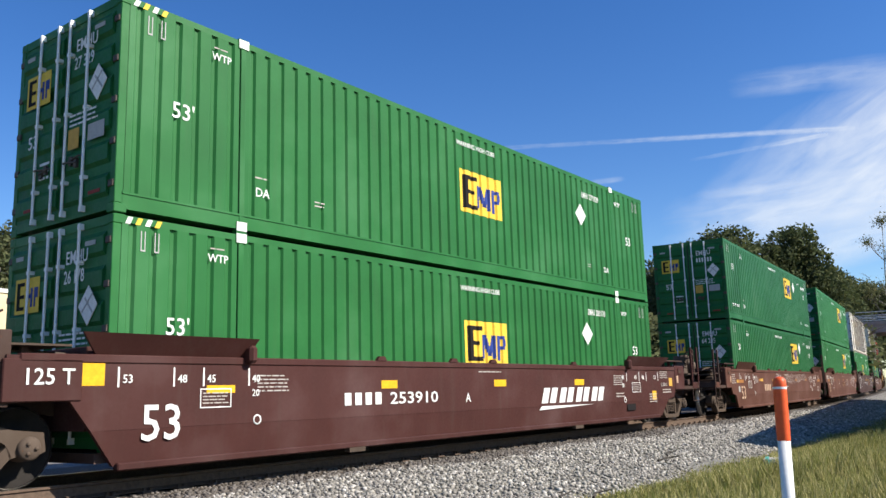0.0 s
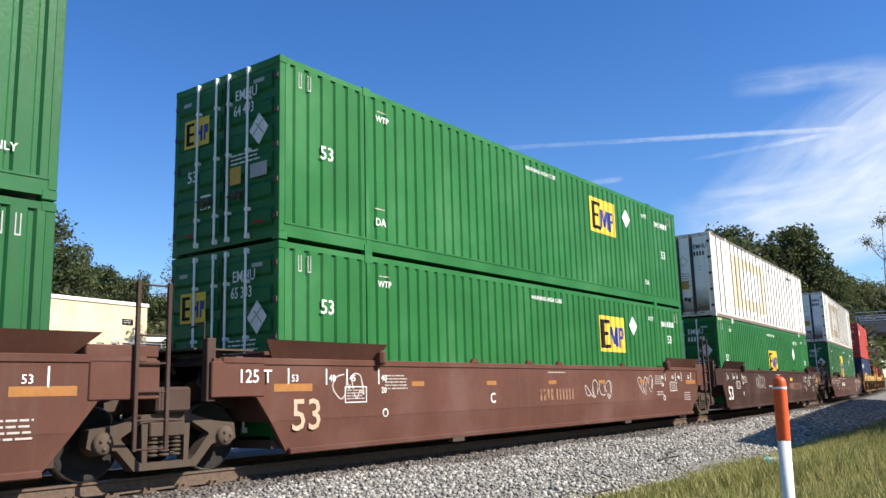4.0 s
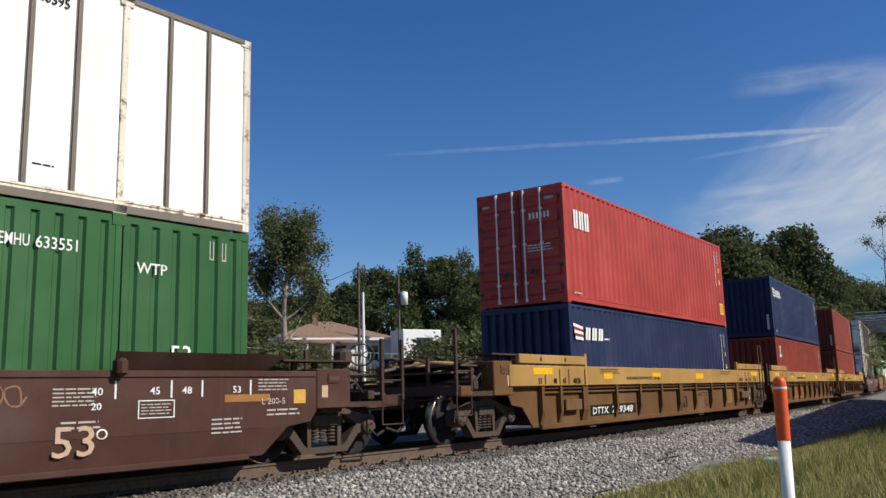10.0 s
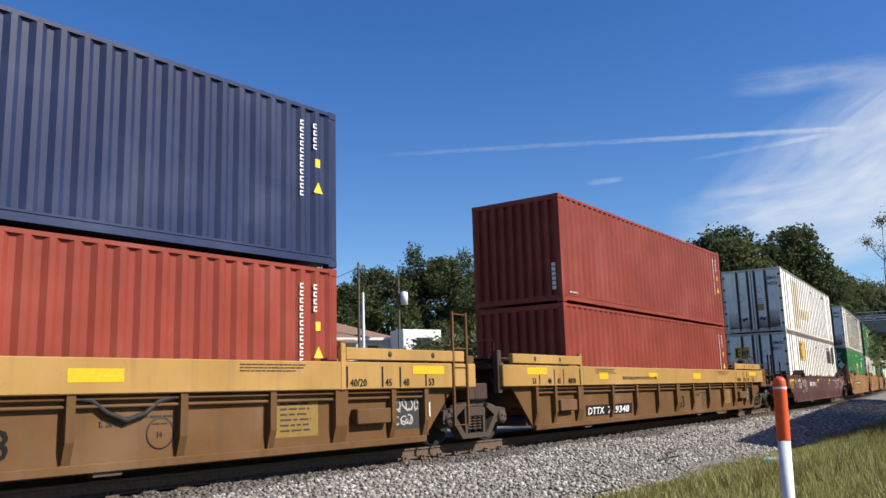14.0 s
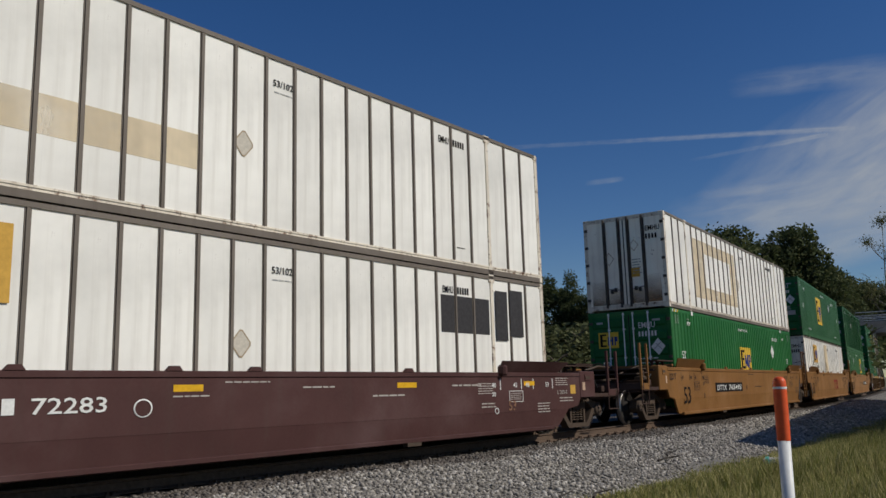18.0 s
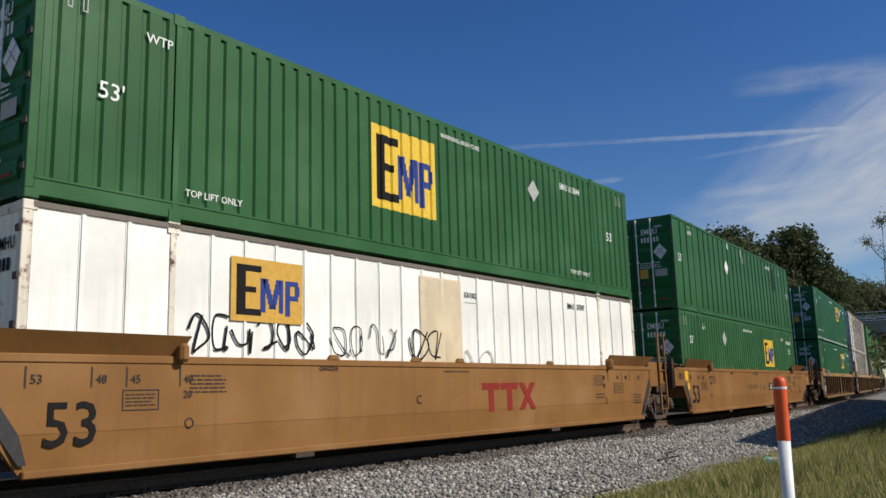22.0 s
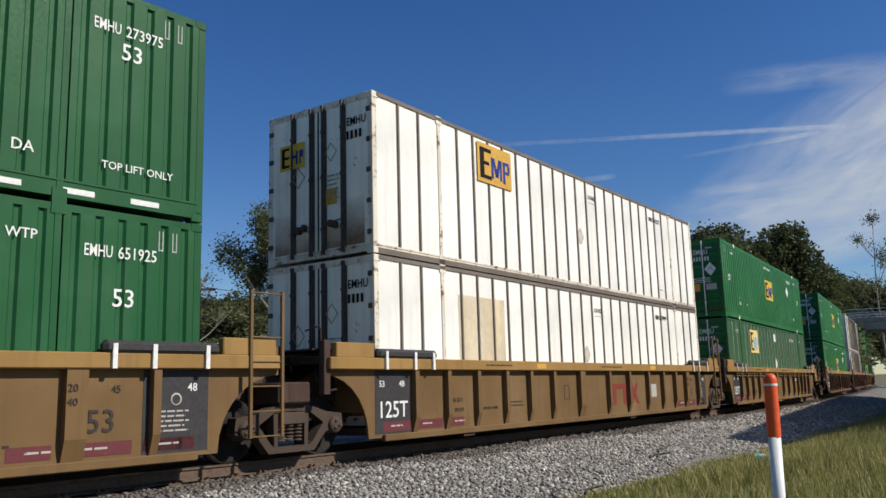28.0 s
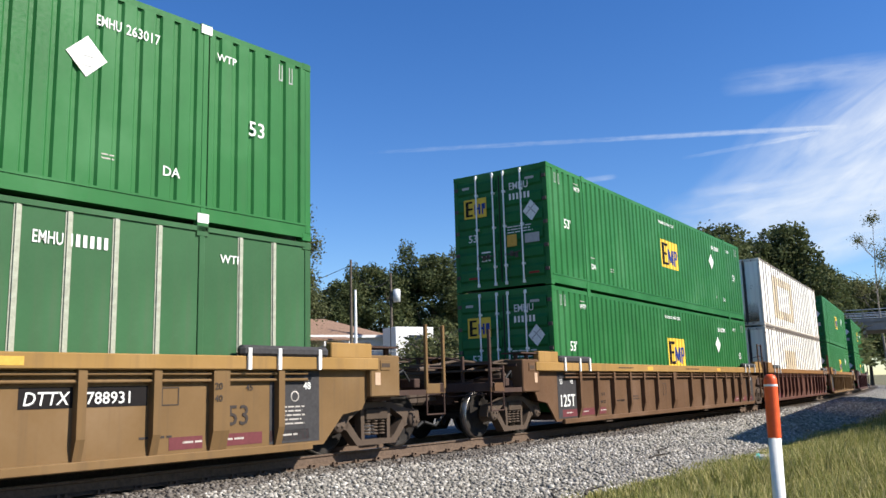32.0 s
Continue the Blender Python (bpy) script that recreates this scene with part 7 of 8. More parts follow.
def limbs(height, spread, seed, forks=7, r0=0.26, bare=False, lean=0.0):
    """A tapered trunk with limbs and twigs."""
    rnd = random.Random(seed)
    g = Geo()
    top = height * (0.82 if not bare else 0.95)
    trunk = [(lean * t * t * height + 0.25 * math.sin(5 * t + seed), 0.2 * math.sin(4 * t + 2 * seed), top * t) for t in (0, 0.12, 0.3, 0.5, 0.7, 0.86, 1.0)]
    g.tube(trunk, [r0 * k for k in (1.35, 1.0, 0.82, 0.62, 0.42, 0.24, 0.06)], 8)
    tips = []
    for i in range(forks):
        t = 0.28 + 0.62 * i / max(1, forks - 1)
        k = min(int(t * 6), 5)
        p = Vector(trunk[k]).lerp(Vector(trunk[k + 1]), 0.5)
        a = i * 2.4 + rnd.uniform(-0.4, 0.4)
        ln = spread * (1.05 - 0.6 * t) * rnd.uniform(0.8, 1.15)
        way = Vector((math.cos(a), math.sin(a), rnd.uniform(0.55, 1.1))).normalized()
        mid = p + way * ln * 0.5 + Vector((0, 0, 0.05 * ln))
        end = p + way * ln + Vector((0, 0, 0.22 * ln))
        rr = r0 * (0.5 - 0.3 * t)
        g.tube([p, mid, end], [rr, rr * 0.65, rr * 0.2], 6)
        tips.append(end)
        for j in range(5 if bare else 3):
            b = mid.lerp(end, rnd.uniform(0.0, 0.9))
            w = Vector((rnd.uniform(-1, 1), rnd.uniform(-1, 1), rnd.uniform(0.1, 1.2))).normalized()
            e = b + w * ln * rnd.uniform(0.25, 0.5)
            g.tube([b, b.lerp(e, 0.5) + Vector((0, 0, 0.1)), e], [rr * 0.4, rr * 0.26, rr * 0.06], 5)
            tips.append(e)
            if bare:
                for _ in range(4):
                    c = b.lerp(e, rnd.uniform(0.3, 1))
                    w2 = Vector((rnd.uniform(-1, 1), rnd.uniform(-1, 1), rnd.uniform(0, 1.2))).normalized()
                    g.tube([c, c + w2 * ln * rnd.uniform(0.12, 0.28)], [rr * 0.16, rr * 0.04], 4)
    return g, tips


BARK = plain("tree_bark", (0.11, 0.09, 0.07), 0.95, 0, 0.4, 6)
PALE_BARK = plain("pale_bark", (0.24, 0.21, 0.17), 0.95, 0, 0.4, 6)
LEAF_DARK = leafy("dark_leaf", [(0.0, (0.048, 0.064, 0.026)), (0.6, (0.078, 0.098, 0.038)), (1.0, (0.125, 0.132, 0.058))])
LEAF_MID = leafy("mid_leaf", [(0.0, (0.070, 0.086, 0.036)), (0.6, (0.115, 0.128, 0.055)), (1.0, (0.175, 0.178, 0.085))])
LEAF_DRY = leafy("dry_leaf", [(0.0, (0.07, 0.085, 0.03)), (0.6, (0.13, 0.135, 0.055)), (1.0, (0.22, 0.19, 0.09))])


def tree(kind, seed, height, spread, label, leaves=7000, size=0.17):
    """A tree as a thing: trunk with limbs, crown of leaves."""
    t = thing("tree", label, "tree", "trees behind the line")
    rnd = random.Random(seed)
    if kind == "cone":
        wood, tips = limbs(height, spread * 0.7, seed, 9, 0.24)
        blobs = [(rnd.uniform(-0.3, 0.3), rnd.uniform(-0.3, 0.3), height * (0.14 + 0.84 * k / 9), spread * (1.0 - 0.075 * k) * rnd.uniform(0.7, 1.0), spread * (1.0 - 0.075 * k) * rnd.uniform(0.7, 1.0), height * 0.085) for k in range(10)]
        for k in range(16):
            z = rnd.uniform(0.15, 0.85)
            a = rnd.uniform(0, 6.28)
            r = spread * (1.02 - 0.7 * z)
            blobs.append((r * math.cos(a), r * math.sin(a), height * z, spread * 0.28, spread * 0.28, height * 0.06))
        crown, leaf = leaf_cloud(blobs, leaves, size, seed, 0.1, 0.35), LEAF_DARK
    elif kind == "airy":
        wood, tips = limbs(height, spread * 1.25, seed, 11, 0.30)
        blobs = [(p.x, p.y, p.z, spread * rnd.uniform(0.12, 0.22), spread * rnd.uniform(0.12, 0.22), spread * rnd.uniform(0.10, 0.22)) for p in tips if p.z > height * 0.36]
        blobs += [(rnd.uniform(-1, 1) * spread * 0.75, rnd.uniform(-1, 1) * spread * 0.75, height * rnd.uniform(0.70, 0.97), spread * 0.22, spread * 0.22, spread * 0.13) for _ in range(7)]
        crown, leaf = leaf_cloud(blobs, leaves, size, seed, 0.5, 0.1), LEAF_MID
    elif kind == "bare":
        wood, tips = limbs(height, spread, seed, 10, 0.17, True)
        crown, leaf = leaf_cloud([(p.x, p.y, p.z, 0.5, 0.5, 0.4) for p in tips[::3]], leaves, size, seed, 0.1, 0.0), LEAF_DRY
    else:
        wood, tips = limbs(height, spread, seed, 8, 0.26)
        blobs = [(0, 0, height * 0.62, spread * 0.62, spread * 0.62, height * 0.28)]
        for k in range(13):
            a, z = rnd.uniform(0, 6.28), rnd.uniform(0.30, 0.94)
            r = spread * 0.82 * math.sin(math.pi * min(1.0, 0.18 + 0.8 * z)) * rnd.uniform(0.6, 1.05)
            blobs.append((r * math.cos(a), r * math.sin(a), height * z, spread * rnd.uniform(0.22, 0.40), spread * rnd.uniform(0.22, 0.40), height * rnd.uniform(0.06, 0.12)))
        crown, leaf = leaf_cloud(blobs, leaves, size, seed, 0.05, 0.4), (LEAF_DARK if kind == "dark" else LEAF_MID)
    part("trunk", wood, PALE_BARK if kind in ("airy", "bare") else BARK, t)
    part("crown", crown, leaf, t)
    return t


big_tree = tree("airy", 3, 13.2, 4.0, "tall airy tree with thin drooping grey-green foliage", 24000, 0.12)
big_tree.matrix_basis = standing(50.0, 58, 30, 0.84)
cone_tree = tree("cone", 5, 13.0, 4.6, "dense dark green cone-shaped tree", 16000, 0.18)
bare_tree = tree("bare", 8, 9.6, 4.2, "nearly leafless grey tree", 900, 0.10)
oak = tree("round", 12, 14.0, 6.0, "broad green leafy tree", 17000, 0.20)
dark_oak = tree("dark", 21, 15.0, 6.4, "broad dark green leafy tree", 17000, 0.21)
bare_tall = tree("bare", 31, 17.5, 4.2, "tall nearly leafless tree with dry tufts", 2400, 0.11)
shrub = tree("round", 41, 4.2, 2.6, "green bush behind the line", 4500, 0.12)
TALLNESS = {cone_tree: 13.0, bare_tree: 9.6, oak: 13.9, dark_oak: 14.9, bare_tall: 17.2, shrub: 4.1}


def grown(az, dist, rise, turn, wide, tall):
    """Where a tree stands and how big it is for its top to rise so many degrees."""
    x, y = bearing(az, dist)
    z = ground_height(x, y) - 0.1
    k = (dist * math.tan(radians(rise)) + EYE.z - z) / tall
    return pose(x, y, z, 0, 0, turn), (k * wide, k * wide, k)


# (pattern, heading, distance, rise of the top in degrees, turn, width)
WOOD = [(cone_tree, 64.6, 74, 11.3, 0, 1.0), (bare_tree, 56.1, 64, 9.4, 0, 1.0), (oak, 67.6, 84, 11.2, 0, 1.0), (dark_oak, 20.2, 92, 10.5, 0, 0.85), (bare_tall, 11.0, 150, 9.8, 40, 0.8), (shrub, 57.2, 44, 3.6, 0, 1.0),
        (oak, 62.8, 92, 8.8, 50, 1.0), (dark_oak, 61.0, 96, 8.6, 120, 1.0), (oak, 59.4, 90, 7.6, 200, 1.1), (dark_oak, 57.8, 92, 7.1, 20, 1.1), (oak, 56.4, 90, 7.0, 80, 1.1), (dark_oak, 54.9, 92, 6.6, 140, 1.2), (oak, 53.2, 90, 6.9, 10, 1.2), (dark_oak, 51.6, 92, 6.6, 60, 1.2),
        (dark_oak, 49.8, 96, 6.9, 220, 1.1), (oak, 48.2, 98, 7.3, 130, 1.1), (dark_oak, 46.5, 104, 7.7, 300, 1.1), (oak, 44.9, 106, 8.0, 30, 1.0), (dark_oak, 43.2, 108, 8.8, 75, 1.0), (oak, 41.4, 110, 9.4, 170, 1.0), (dark_oak, 39.6, 112, 9.3, 215, 1.0), (oak, 37.8, 114, 9.0, 260, 1.0),
        (dark_oak, 36.0, 116, 8.6, 15, 1.1), (oak, 34.2, 118, 8.2, 95, 1.1), (dark_oak, 32.4, 118, 7.8, 145, 1.1), (oak, 30.6, 114, 7.3, 245, 1.1), (dark_oak, 28.6, 112, 7.0, 310, 1.1), (oak, 26.8, 106, 7.0, 25, 1.1), (dark_oak, 25.2, 100, 7.6, 100, 1.0), (oak, 24.0, 98, 8.6, 160, 0.9),
        (dark_oak, 22.7, 95, 9.5, 225, 0.9), (dark_oak, 21.5, 97, 9.0, 285, 0.9), (oak, 18.9, 98, 9.3, 40, 1.0), (dark_oak, 17.6, 100, 9.1, 110, 0.9), (dark_oak, 16.2, 103, 9.9, 190, 0.8), (dark_oak, 15.0, 160, 7.2, 255, 0.9), (dark_oak, 14.0, 172, 6.8, 33, 0.9), (oak, 13.0, 178, 6.7, 90, 0.9), (dark_oak, 12.0, 180, 6.2, 30, 0.9),
        (oak, 66.0, 96, 9.0, 210, 1.0), (cone_tree, 62.0, 104, 8.3, 150, 0.9), (cone_tree, 60.0, 108, 7.6, 66, 0.9), (dark_oak, 70.0, 92, 11.0, 12, 1.0), (oak, 72.5, 90, 11.0, 200, 1.0), (dark_oak, 11.0, 182, 5.6, 80, 0.9), (oak, 10.0, 184, 5.8, 20, 0.9), (dark_oak, 9.0, 180, 6.0, 40, 0.9),
        (shrub, 54.2, 48, 3.7, 40, 1.2), (shrub, 52.2, 50, 3.8, 90, 1.3), (shrub, 50.2, 46, 3.6, 150, 1.2), (shrub, 48.0, 52, 3.3, 10, 1.2), (shrub, 40.0, 56, 3.5, 5, 1.3), (shrub, 37.6, 58, 3.8, 80, 1.3), (shrub, 35.0, 60, 3.8, 170, 1.4), (shrub, 32.4, 66, 4.0, 290, 1.4),
        (shrub, 29.8, 70, 4.0, 44, 1.5), (shrub, 27.4, 74, 4.2, 130, 1.5), (shrub, 25.0, 78, 4.4, 201, 1.5), (shrub, 22.8, 82, 4.4, 15, 1.5), (shrub, 20.6, 86, 4.4, 300, 1.5), (shrub, 59.4, 48, 3.4, 30, 1.0), (shrub, 49.4, 74, 5.2, 77, 1.6), (shrub, 52.8, 70, 5.4, 190, 1.6), (shrub, 50.8, 68, 5.0, 10, 1.6), (shrub, 54.6, 74, 5.2, 266, 1.6),
        (shrub, 18.4, 90, 4.6, 70, 1.6), (shrub, 16.6, 94, 4.6, 140, 1.6), (shrub, 60.4, 86, 5.0, 30, 1.6), (shrub, 57.0, 88, 5.0, 90, 1.6)]
# the hillside behind the houses carries pines
WOOD = [(cone_tree, az, dist, rise + 0.3, turn, 0.62) if dist > 85 and pattern is oak and (26 < az < 49 or 55 < az < 64) else (pattern, az, dist, rise, turn, wide) for pattern, az, dist, rise, turn, wide in WOOD]
planted = set()
for pattern, az, dist, rise, turn, wide in WOOD:
    place, size = grown(az, dist, rise, turn, wide, TALLNESS[pattern])
    plant = copy_thing(pattern, place) if pattern in planted else pattern
    plant.matrix_basis = place
    plant.scale = size
    planted.add(pattern)


# ---- buildings behind the line ----
CREAM = paint("cream_stucco", (0.66, 0.53, 0.33), 0.85, streak=0.08, spread=0.0)
TRIM_WHITE = plain("white_trim", (0.75, 0.74, 0.72), 0.6, 0, 0.08)
GLASS = plain("dark_window_glass", (0.02, 0.025, 0.03), 0.08, 0, 0.2)
BROWN_DOOR = plain("brown_shutter", (0.22, 0.12, 0.07), 0.7)
ROOF_BROWN = plain("brown_shingle", (0.23, 0.145, 0.10), 0.9, 0, 0.35, 7)


def wall_with_holes(w, h, t, holes):
    """An upright wall from x = -w to 0 with through openings (x0, z0, x1, z1), laid out on a grid."""
    xs = sorted({-w, 0.0, *[q for o in holes for q in (o[0], o[2])]})
    zs = sorted({0.0, h, *[q for o in holes for q in (o[1], o[3])]})
    nx, nz = len(xs), len(zs)

    def solid(i, j):
        if not (0 <= i < nx - 1 and 0 <= j < nz - 1):
            return False
        cx, cz = (xs[i] + xs[i + 1]) / 2, (zs[j] + zs[j + 1]) / 2
        return not any(o[0] <= cx <= o[2] and o[1] <= cz <= o[3] for o in holes)

    def at(i, j, k):
        return (k * nz + j) * nx + i
    v = [(x, y, z) for y in (0.0, t) for z in zs for x in xs]
    f = []
    for i in range(nx - 1):
        for j in range(nz - 1):
            if not solid(i, j):
                continue
            f += [(at(i, j, 0), at(i + 1, j, 0), at(i + 1, j + 1, 0), at(i, j + 1, 0)), (at(i, j + 1, 1), at(i + 1, j + 1, 1), at(i + 1, j, 1), at(i, j, 1))]
            for di, dj, p, q in ((-1, 0, (i, j), (i, j + 1)), (1, 0, (i + 1, j + 1), (i + 1, j)), (0, -1, (i + 1, j), (i, j)), (0, 1, (i, j + 1), (i + 1, j + 1))):
                if not solid(i + di, j + dj):
                    f.append((at(*p, 0), at(*q, 0), at(*q, 1), at(*p, 1)))
    used = sorted({k for q in f for k in q})
    where = {k: n for n, k in enumerate(used)}
    return Geo().add([v[k] for k in used], [tuple(where[k] for k in q) for q in f])


store = thing("commercial_building", "low cream stucco commercial building with white roof edge, doors and windows", "building")
base_z, store_h, store_w = 2.65, 4.9, 40.0
HOLES = [(-11.9, 0.05, -10.6, 2.1), (-10.12, 1.35, -9.34, 2.1), (-9.19, 1.35, -8.46, 2.1), (-7.9, 0.05, -7.11, 2.25), (-6.53, 0.95, -5.72, 2.22), (-5.61, 0.95, -4.76, 2.22),
         (-4.26, 0.05, -3.6, 2.27), (-3.01, 0.75, -2.45, 2.35), (-2.1, 0.05, -1.41, 2.3), (-1.15, 0.75, -0.44, 2.3)]
FILL = ["door_white", "shutter", "shutter", "dark", "dark", "dark", "door_white", "arch", "door_white", "arch"]
part("wall", wall_with_holes(store_w, store_h, 0.3, HOLES), CREAM, store)
part("wall", Geo().box(-0.3, 0.3, 0, 0, 18, store_h), CREAM, store)
part("wall", Geo().box(-store_w, 0.3, 0, -store_w + 0.3, 18, store_h), CREAM, store)
part("wall", Geo().box(-store_w, 18, 0, 0, 18.3, store_h), CREAM, store)
part("roof", Geo().box(-store_w, 0.3, store_h - 0.3, 0, 18, store_h - 0.1), TRIM_WHITE, store)
part("roof_edge", Geo().box(-store_w - 0.08, -0.10, store_h - 0.02, 0.08, 0.34, store_h + 0.22, 0.02), TRIM_WHITE, store, "white metal roof edge")
for o, kind in zip(HOLES, FILL):
    if kind in ("door_white",):
        d = part("door", Geo().box(o[0] + 0.05, 0.10, o[1], o[2] - 0.05, 0.15, o[3] - 0.05), TRIM_WHITE, store, "white door")
        part("pane", Geo().box(o[0] + 0.16, 0.085, o[1] + 1.1, o[2] - 0.16, 0.10, o[3] - 0.25), GLASS, d)
    elif kind == "shutter":
        part("shutter", Geo().box(o[0], 0.08, o[1], o[2], 0.13, o[3]), BROWN_DOOR, store, "brown window shutter")
    else:
        wn = part("window", Geo().box(o[0], 0.06, o[3] - 0.07, o[2], 0.14, o[3]).box(o[0], 0.06, o[1], o[2], 0.14, o[1] + 0.06).box(o[0], 0.06, o[1], o[0] + 0.06, 0.14, o[3]).box(o[2] - 0.06, 0.06, o[1], o[2], 0.14, o[3]), TRIM_WHITE, store)
        part("pane", Geo().box(o[0] + 0.06, 0.09, o[1] + 0.06, o[2] - 0.06, 0.11, o[3] - 0.07), GLASS, wn)
        if kind == "arch":
            cx, r = (o[0] + o[2]) / 2, (o[2] - o[0]) / 2
            part("arch_trim", Geo().tube([(cx + (r + 0.04) * math.cos(k * math.pi / 8), -0.02, o[3] - 0.05 + 0.22 * math.sin(k * math.pi / 8)) for k in range(9)], 0.045, 5), TRIM_WHITE, store)
part("sign_board", Geo().box(-2.18, -0.05, 3.56, -1.28, 0.0, 3.95), INK_BLACK, store, "small dark sign board")
part("sign_print", lines(-2.1, 3.62, 0.75, 0.28, 2, -0.052, 4), GREY_TAG, store)
part("wall_lamp", Geo().box(-1.78, -0.16, 3.02, -1.68, 0.0, 3.12), STEEL, store)
store.matrix_basis = pose(31.94, 42.46, base_z, 0, 0, 12.3)

garage = thing("garage", "white flat-roofed garage with brown open bays", "building")
for k in range(5):
    part("pillar", Geo().box(k * 2.4 - 0.2, 0, 0, k * 2.4 + 0.2, 0.4, 2.9), TRIM_WHITE, garage)
part("back_wall", Geo().box(-0.2, 1.2, 0, 9.8, 1.5, 3.0), BROWN_DOOR, garage)
part("roof", Geo().box(-0.5, -0.3, 2.9, 10.1, 7, 3.3), TRIM_WHITE, garage)
part("side_wall", Geo().box(-0.2, 1.5, 0, 0.1, 7, 2.9), TRIM_WHITE, garage)
gx, gy = bearing(59.3, 82)
garage.matrix_basis = pose(gx, gy, 3.6, 0, 0, -18)


def house(w, d, h, rise, label):
    """A small house with a hipped roof, porch, windows."""
    ho = thing("house", label, "house")
    holes = [(-w + 0.8, 0.9, -w + 1.7, 2.1), (-w + 2.6, 0.05, -w + 3.5, 2.1), (-w + 4.4, 0.9, -w + 5.4, 2.1), (-1.9, 0.9, -0.9, 2.1)]
    part("wall", wall_with_holes(w, h, 0.2, holes), TRIM_WHITE, ho)
    part("wall", Geo().box(-0.2, 0.2, 0, 0, d, h), TRIM_WHITE, ho)
    part("wall", Geo().box(-w, 0.2, 0, -w + 0.2, d, h), TRIM_WHITE, ho)
    part("wall", Geo().box(-w, d, 0, 0, d + 0.2, h), TRIM_WHITE, ho)
    for o in holes:
        wn = part("window" if o[1] > 0.5 else "door", Geo().box(o[0], 0.05, o[3] - 0.08, o[2], 0.12, o[3]).box(o[0], 0.05, o[1], o[0] + 0.07, 0.12, o[3]).box(o[2] - 0.07, 0.05, o[1], o[2], 0.12, o[3]), TRIM_WHITE, ho)
        part("pane", Geo().box(o[0] + 0.07, 0.08, o[1], o[2] - 0.07, 0.10, o[3] - 0.08), GLASS, wn)
    e = 0.5
    g = Geo()
    v = [(-w - e, -e, h), (e, -e, h), (e, d + e, h), (-w - e, d + e, h), (-w + d / 2, d / 2, h + rise), (-d / 2, d / 2, h + rise)]
    g.add(v, [(0, 1, 5, 4), (1, 2, 5), (2, 3, 4, 5), (3, 0, 4), (3, 2, 1, 0)])
    part("roof", g, ROOF_BROWN, ho, "brown shingle hip roof")
    part("fascia", Geo().box(-w - e - 0.03, -e - 0.03, h - 0.16, e + 0.03, -e + 0.03, h + 0.04), TRIM_WHITE, ho)
    part("porch_roof", Geo().prism([(-2.2, h - 0.35), (0.0, h - 0.02), (0.0, h - 0.14), (-2.2, h - 0.47)], -w, -w * 0.35, "x"), ROOF_BROWN, ho)
    for k in range(4):
        x = -w + 0.15 + k * (w * 0.62) / 3
        part("porch_post", Geo().box(x - 0.06, -2.15, 0, x + 0.06, -2.03, h - 0.4), TRIM_WHITE, ho)
    part("chimney", Geo().box(-w * 0.62, d * 0.4, h + rise * 0.5, -w * 0.62 + 0.5, d * 0.4 + 0.5, h + rise + 0.7), BROWN_DOOR, ho)
    return ho


home = house(8.8, 7.4, 2.55, 1.6, "white house with a brown hip roof and porch")
hx, hy = bearing(43.0, 64)
home.matrix_basis = pose(hx, hy, 2.7, 0, 0, -30)
home2 = house(7.0, 6.0, 2.7, 1.4, "small pale house among trees")
hx, hy = bearing(49.0, 72)
home2.matrix_basis = pose(hx, hy, 2.7, 0, 0, -25)

van = thing("box_truck", "white box truck parked on the lot", "truck")
part("box", Geo().box(-1.7, -1.1, 0.75, 1.5, 1.1, 3.1, 0.05), TRIM_WHITE, van)
part("cab", Geo().prism([(1.55, 0.6), (3.1, 0.6), (3.1, 1.35), (2.75, 2.2), (1.55, 2.2)], -1.0, 1.0), TRIM_WHITE, van)
part("windscreen", Geo().prism([(2.78, 2.1), (3.08, 1.4), (3.11, 1.4), (2.81, 2.1)], -0.85, 0.85), GLASS, van)
part("side_window", Geo().box(1.9, -1.01, 1.4, 2.6, -1.0, 2.05), GLASS, van)
part("side_window", Geo().box(-0.6, -1.11, 1.3, 0.6, -1.10, 2.5), GLASS, van)
for x in (-1.3, 2.3):
    for y in (-0.95, 0.95):
        w = part("wheel", Geo().lathe([(0.0, -0.12), (0.40, -0.12), (0.42, -0.06), (0.42, 0.06), (0.40, 0.12), (0, 0.12)], 18), RUBBER, van, at=pose(x, y, 0.42))
        part("rim", Geo().lathe([(0.0, -0.13), (0.2, -0.13), (0.22, -0.12)], 14), GALV, w)
hx, hy = bearing(41.2, 63)
van.matrix_basis = pose(hx, hy, 2.62, 0, 0, -22)


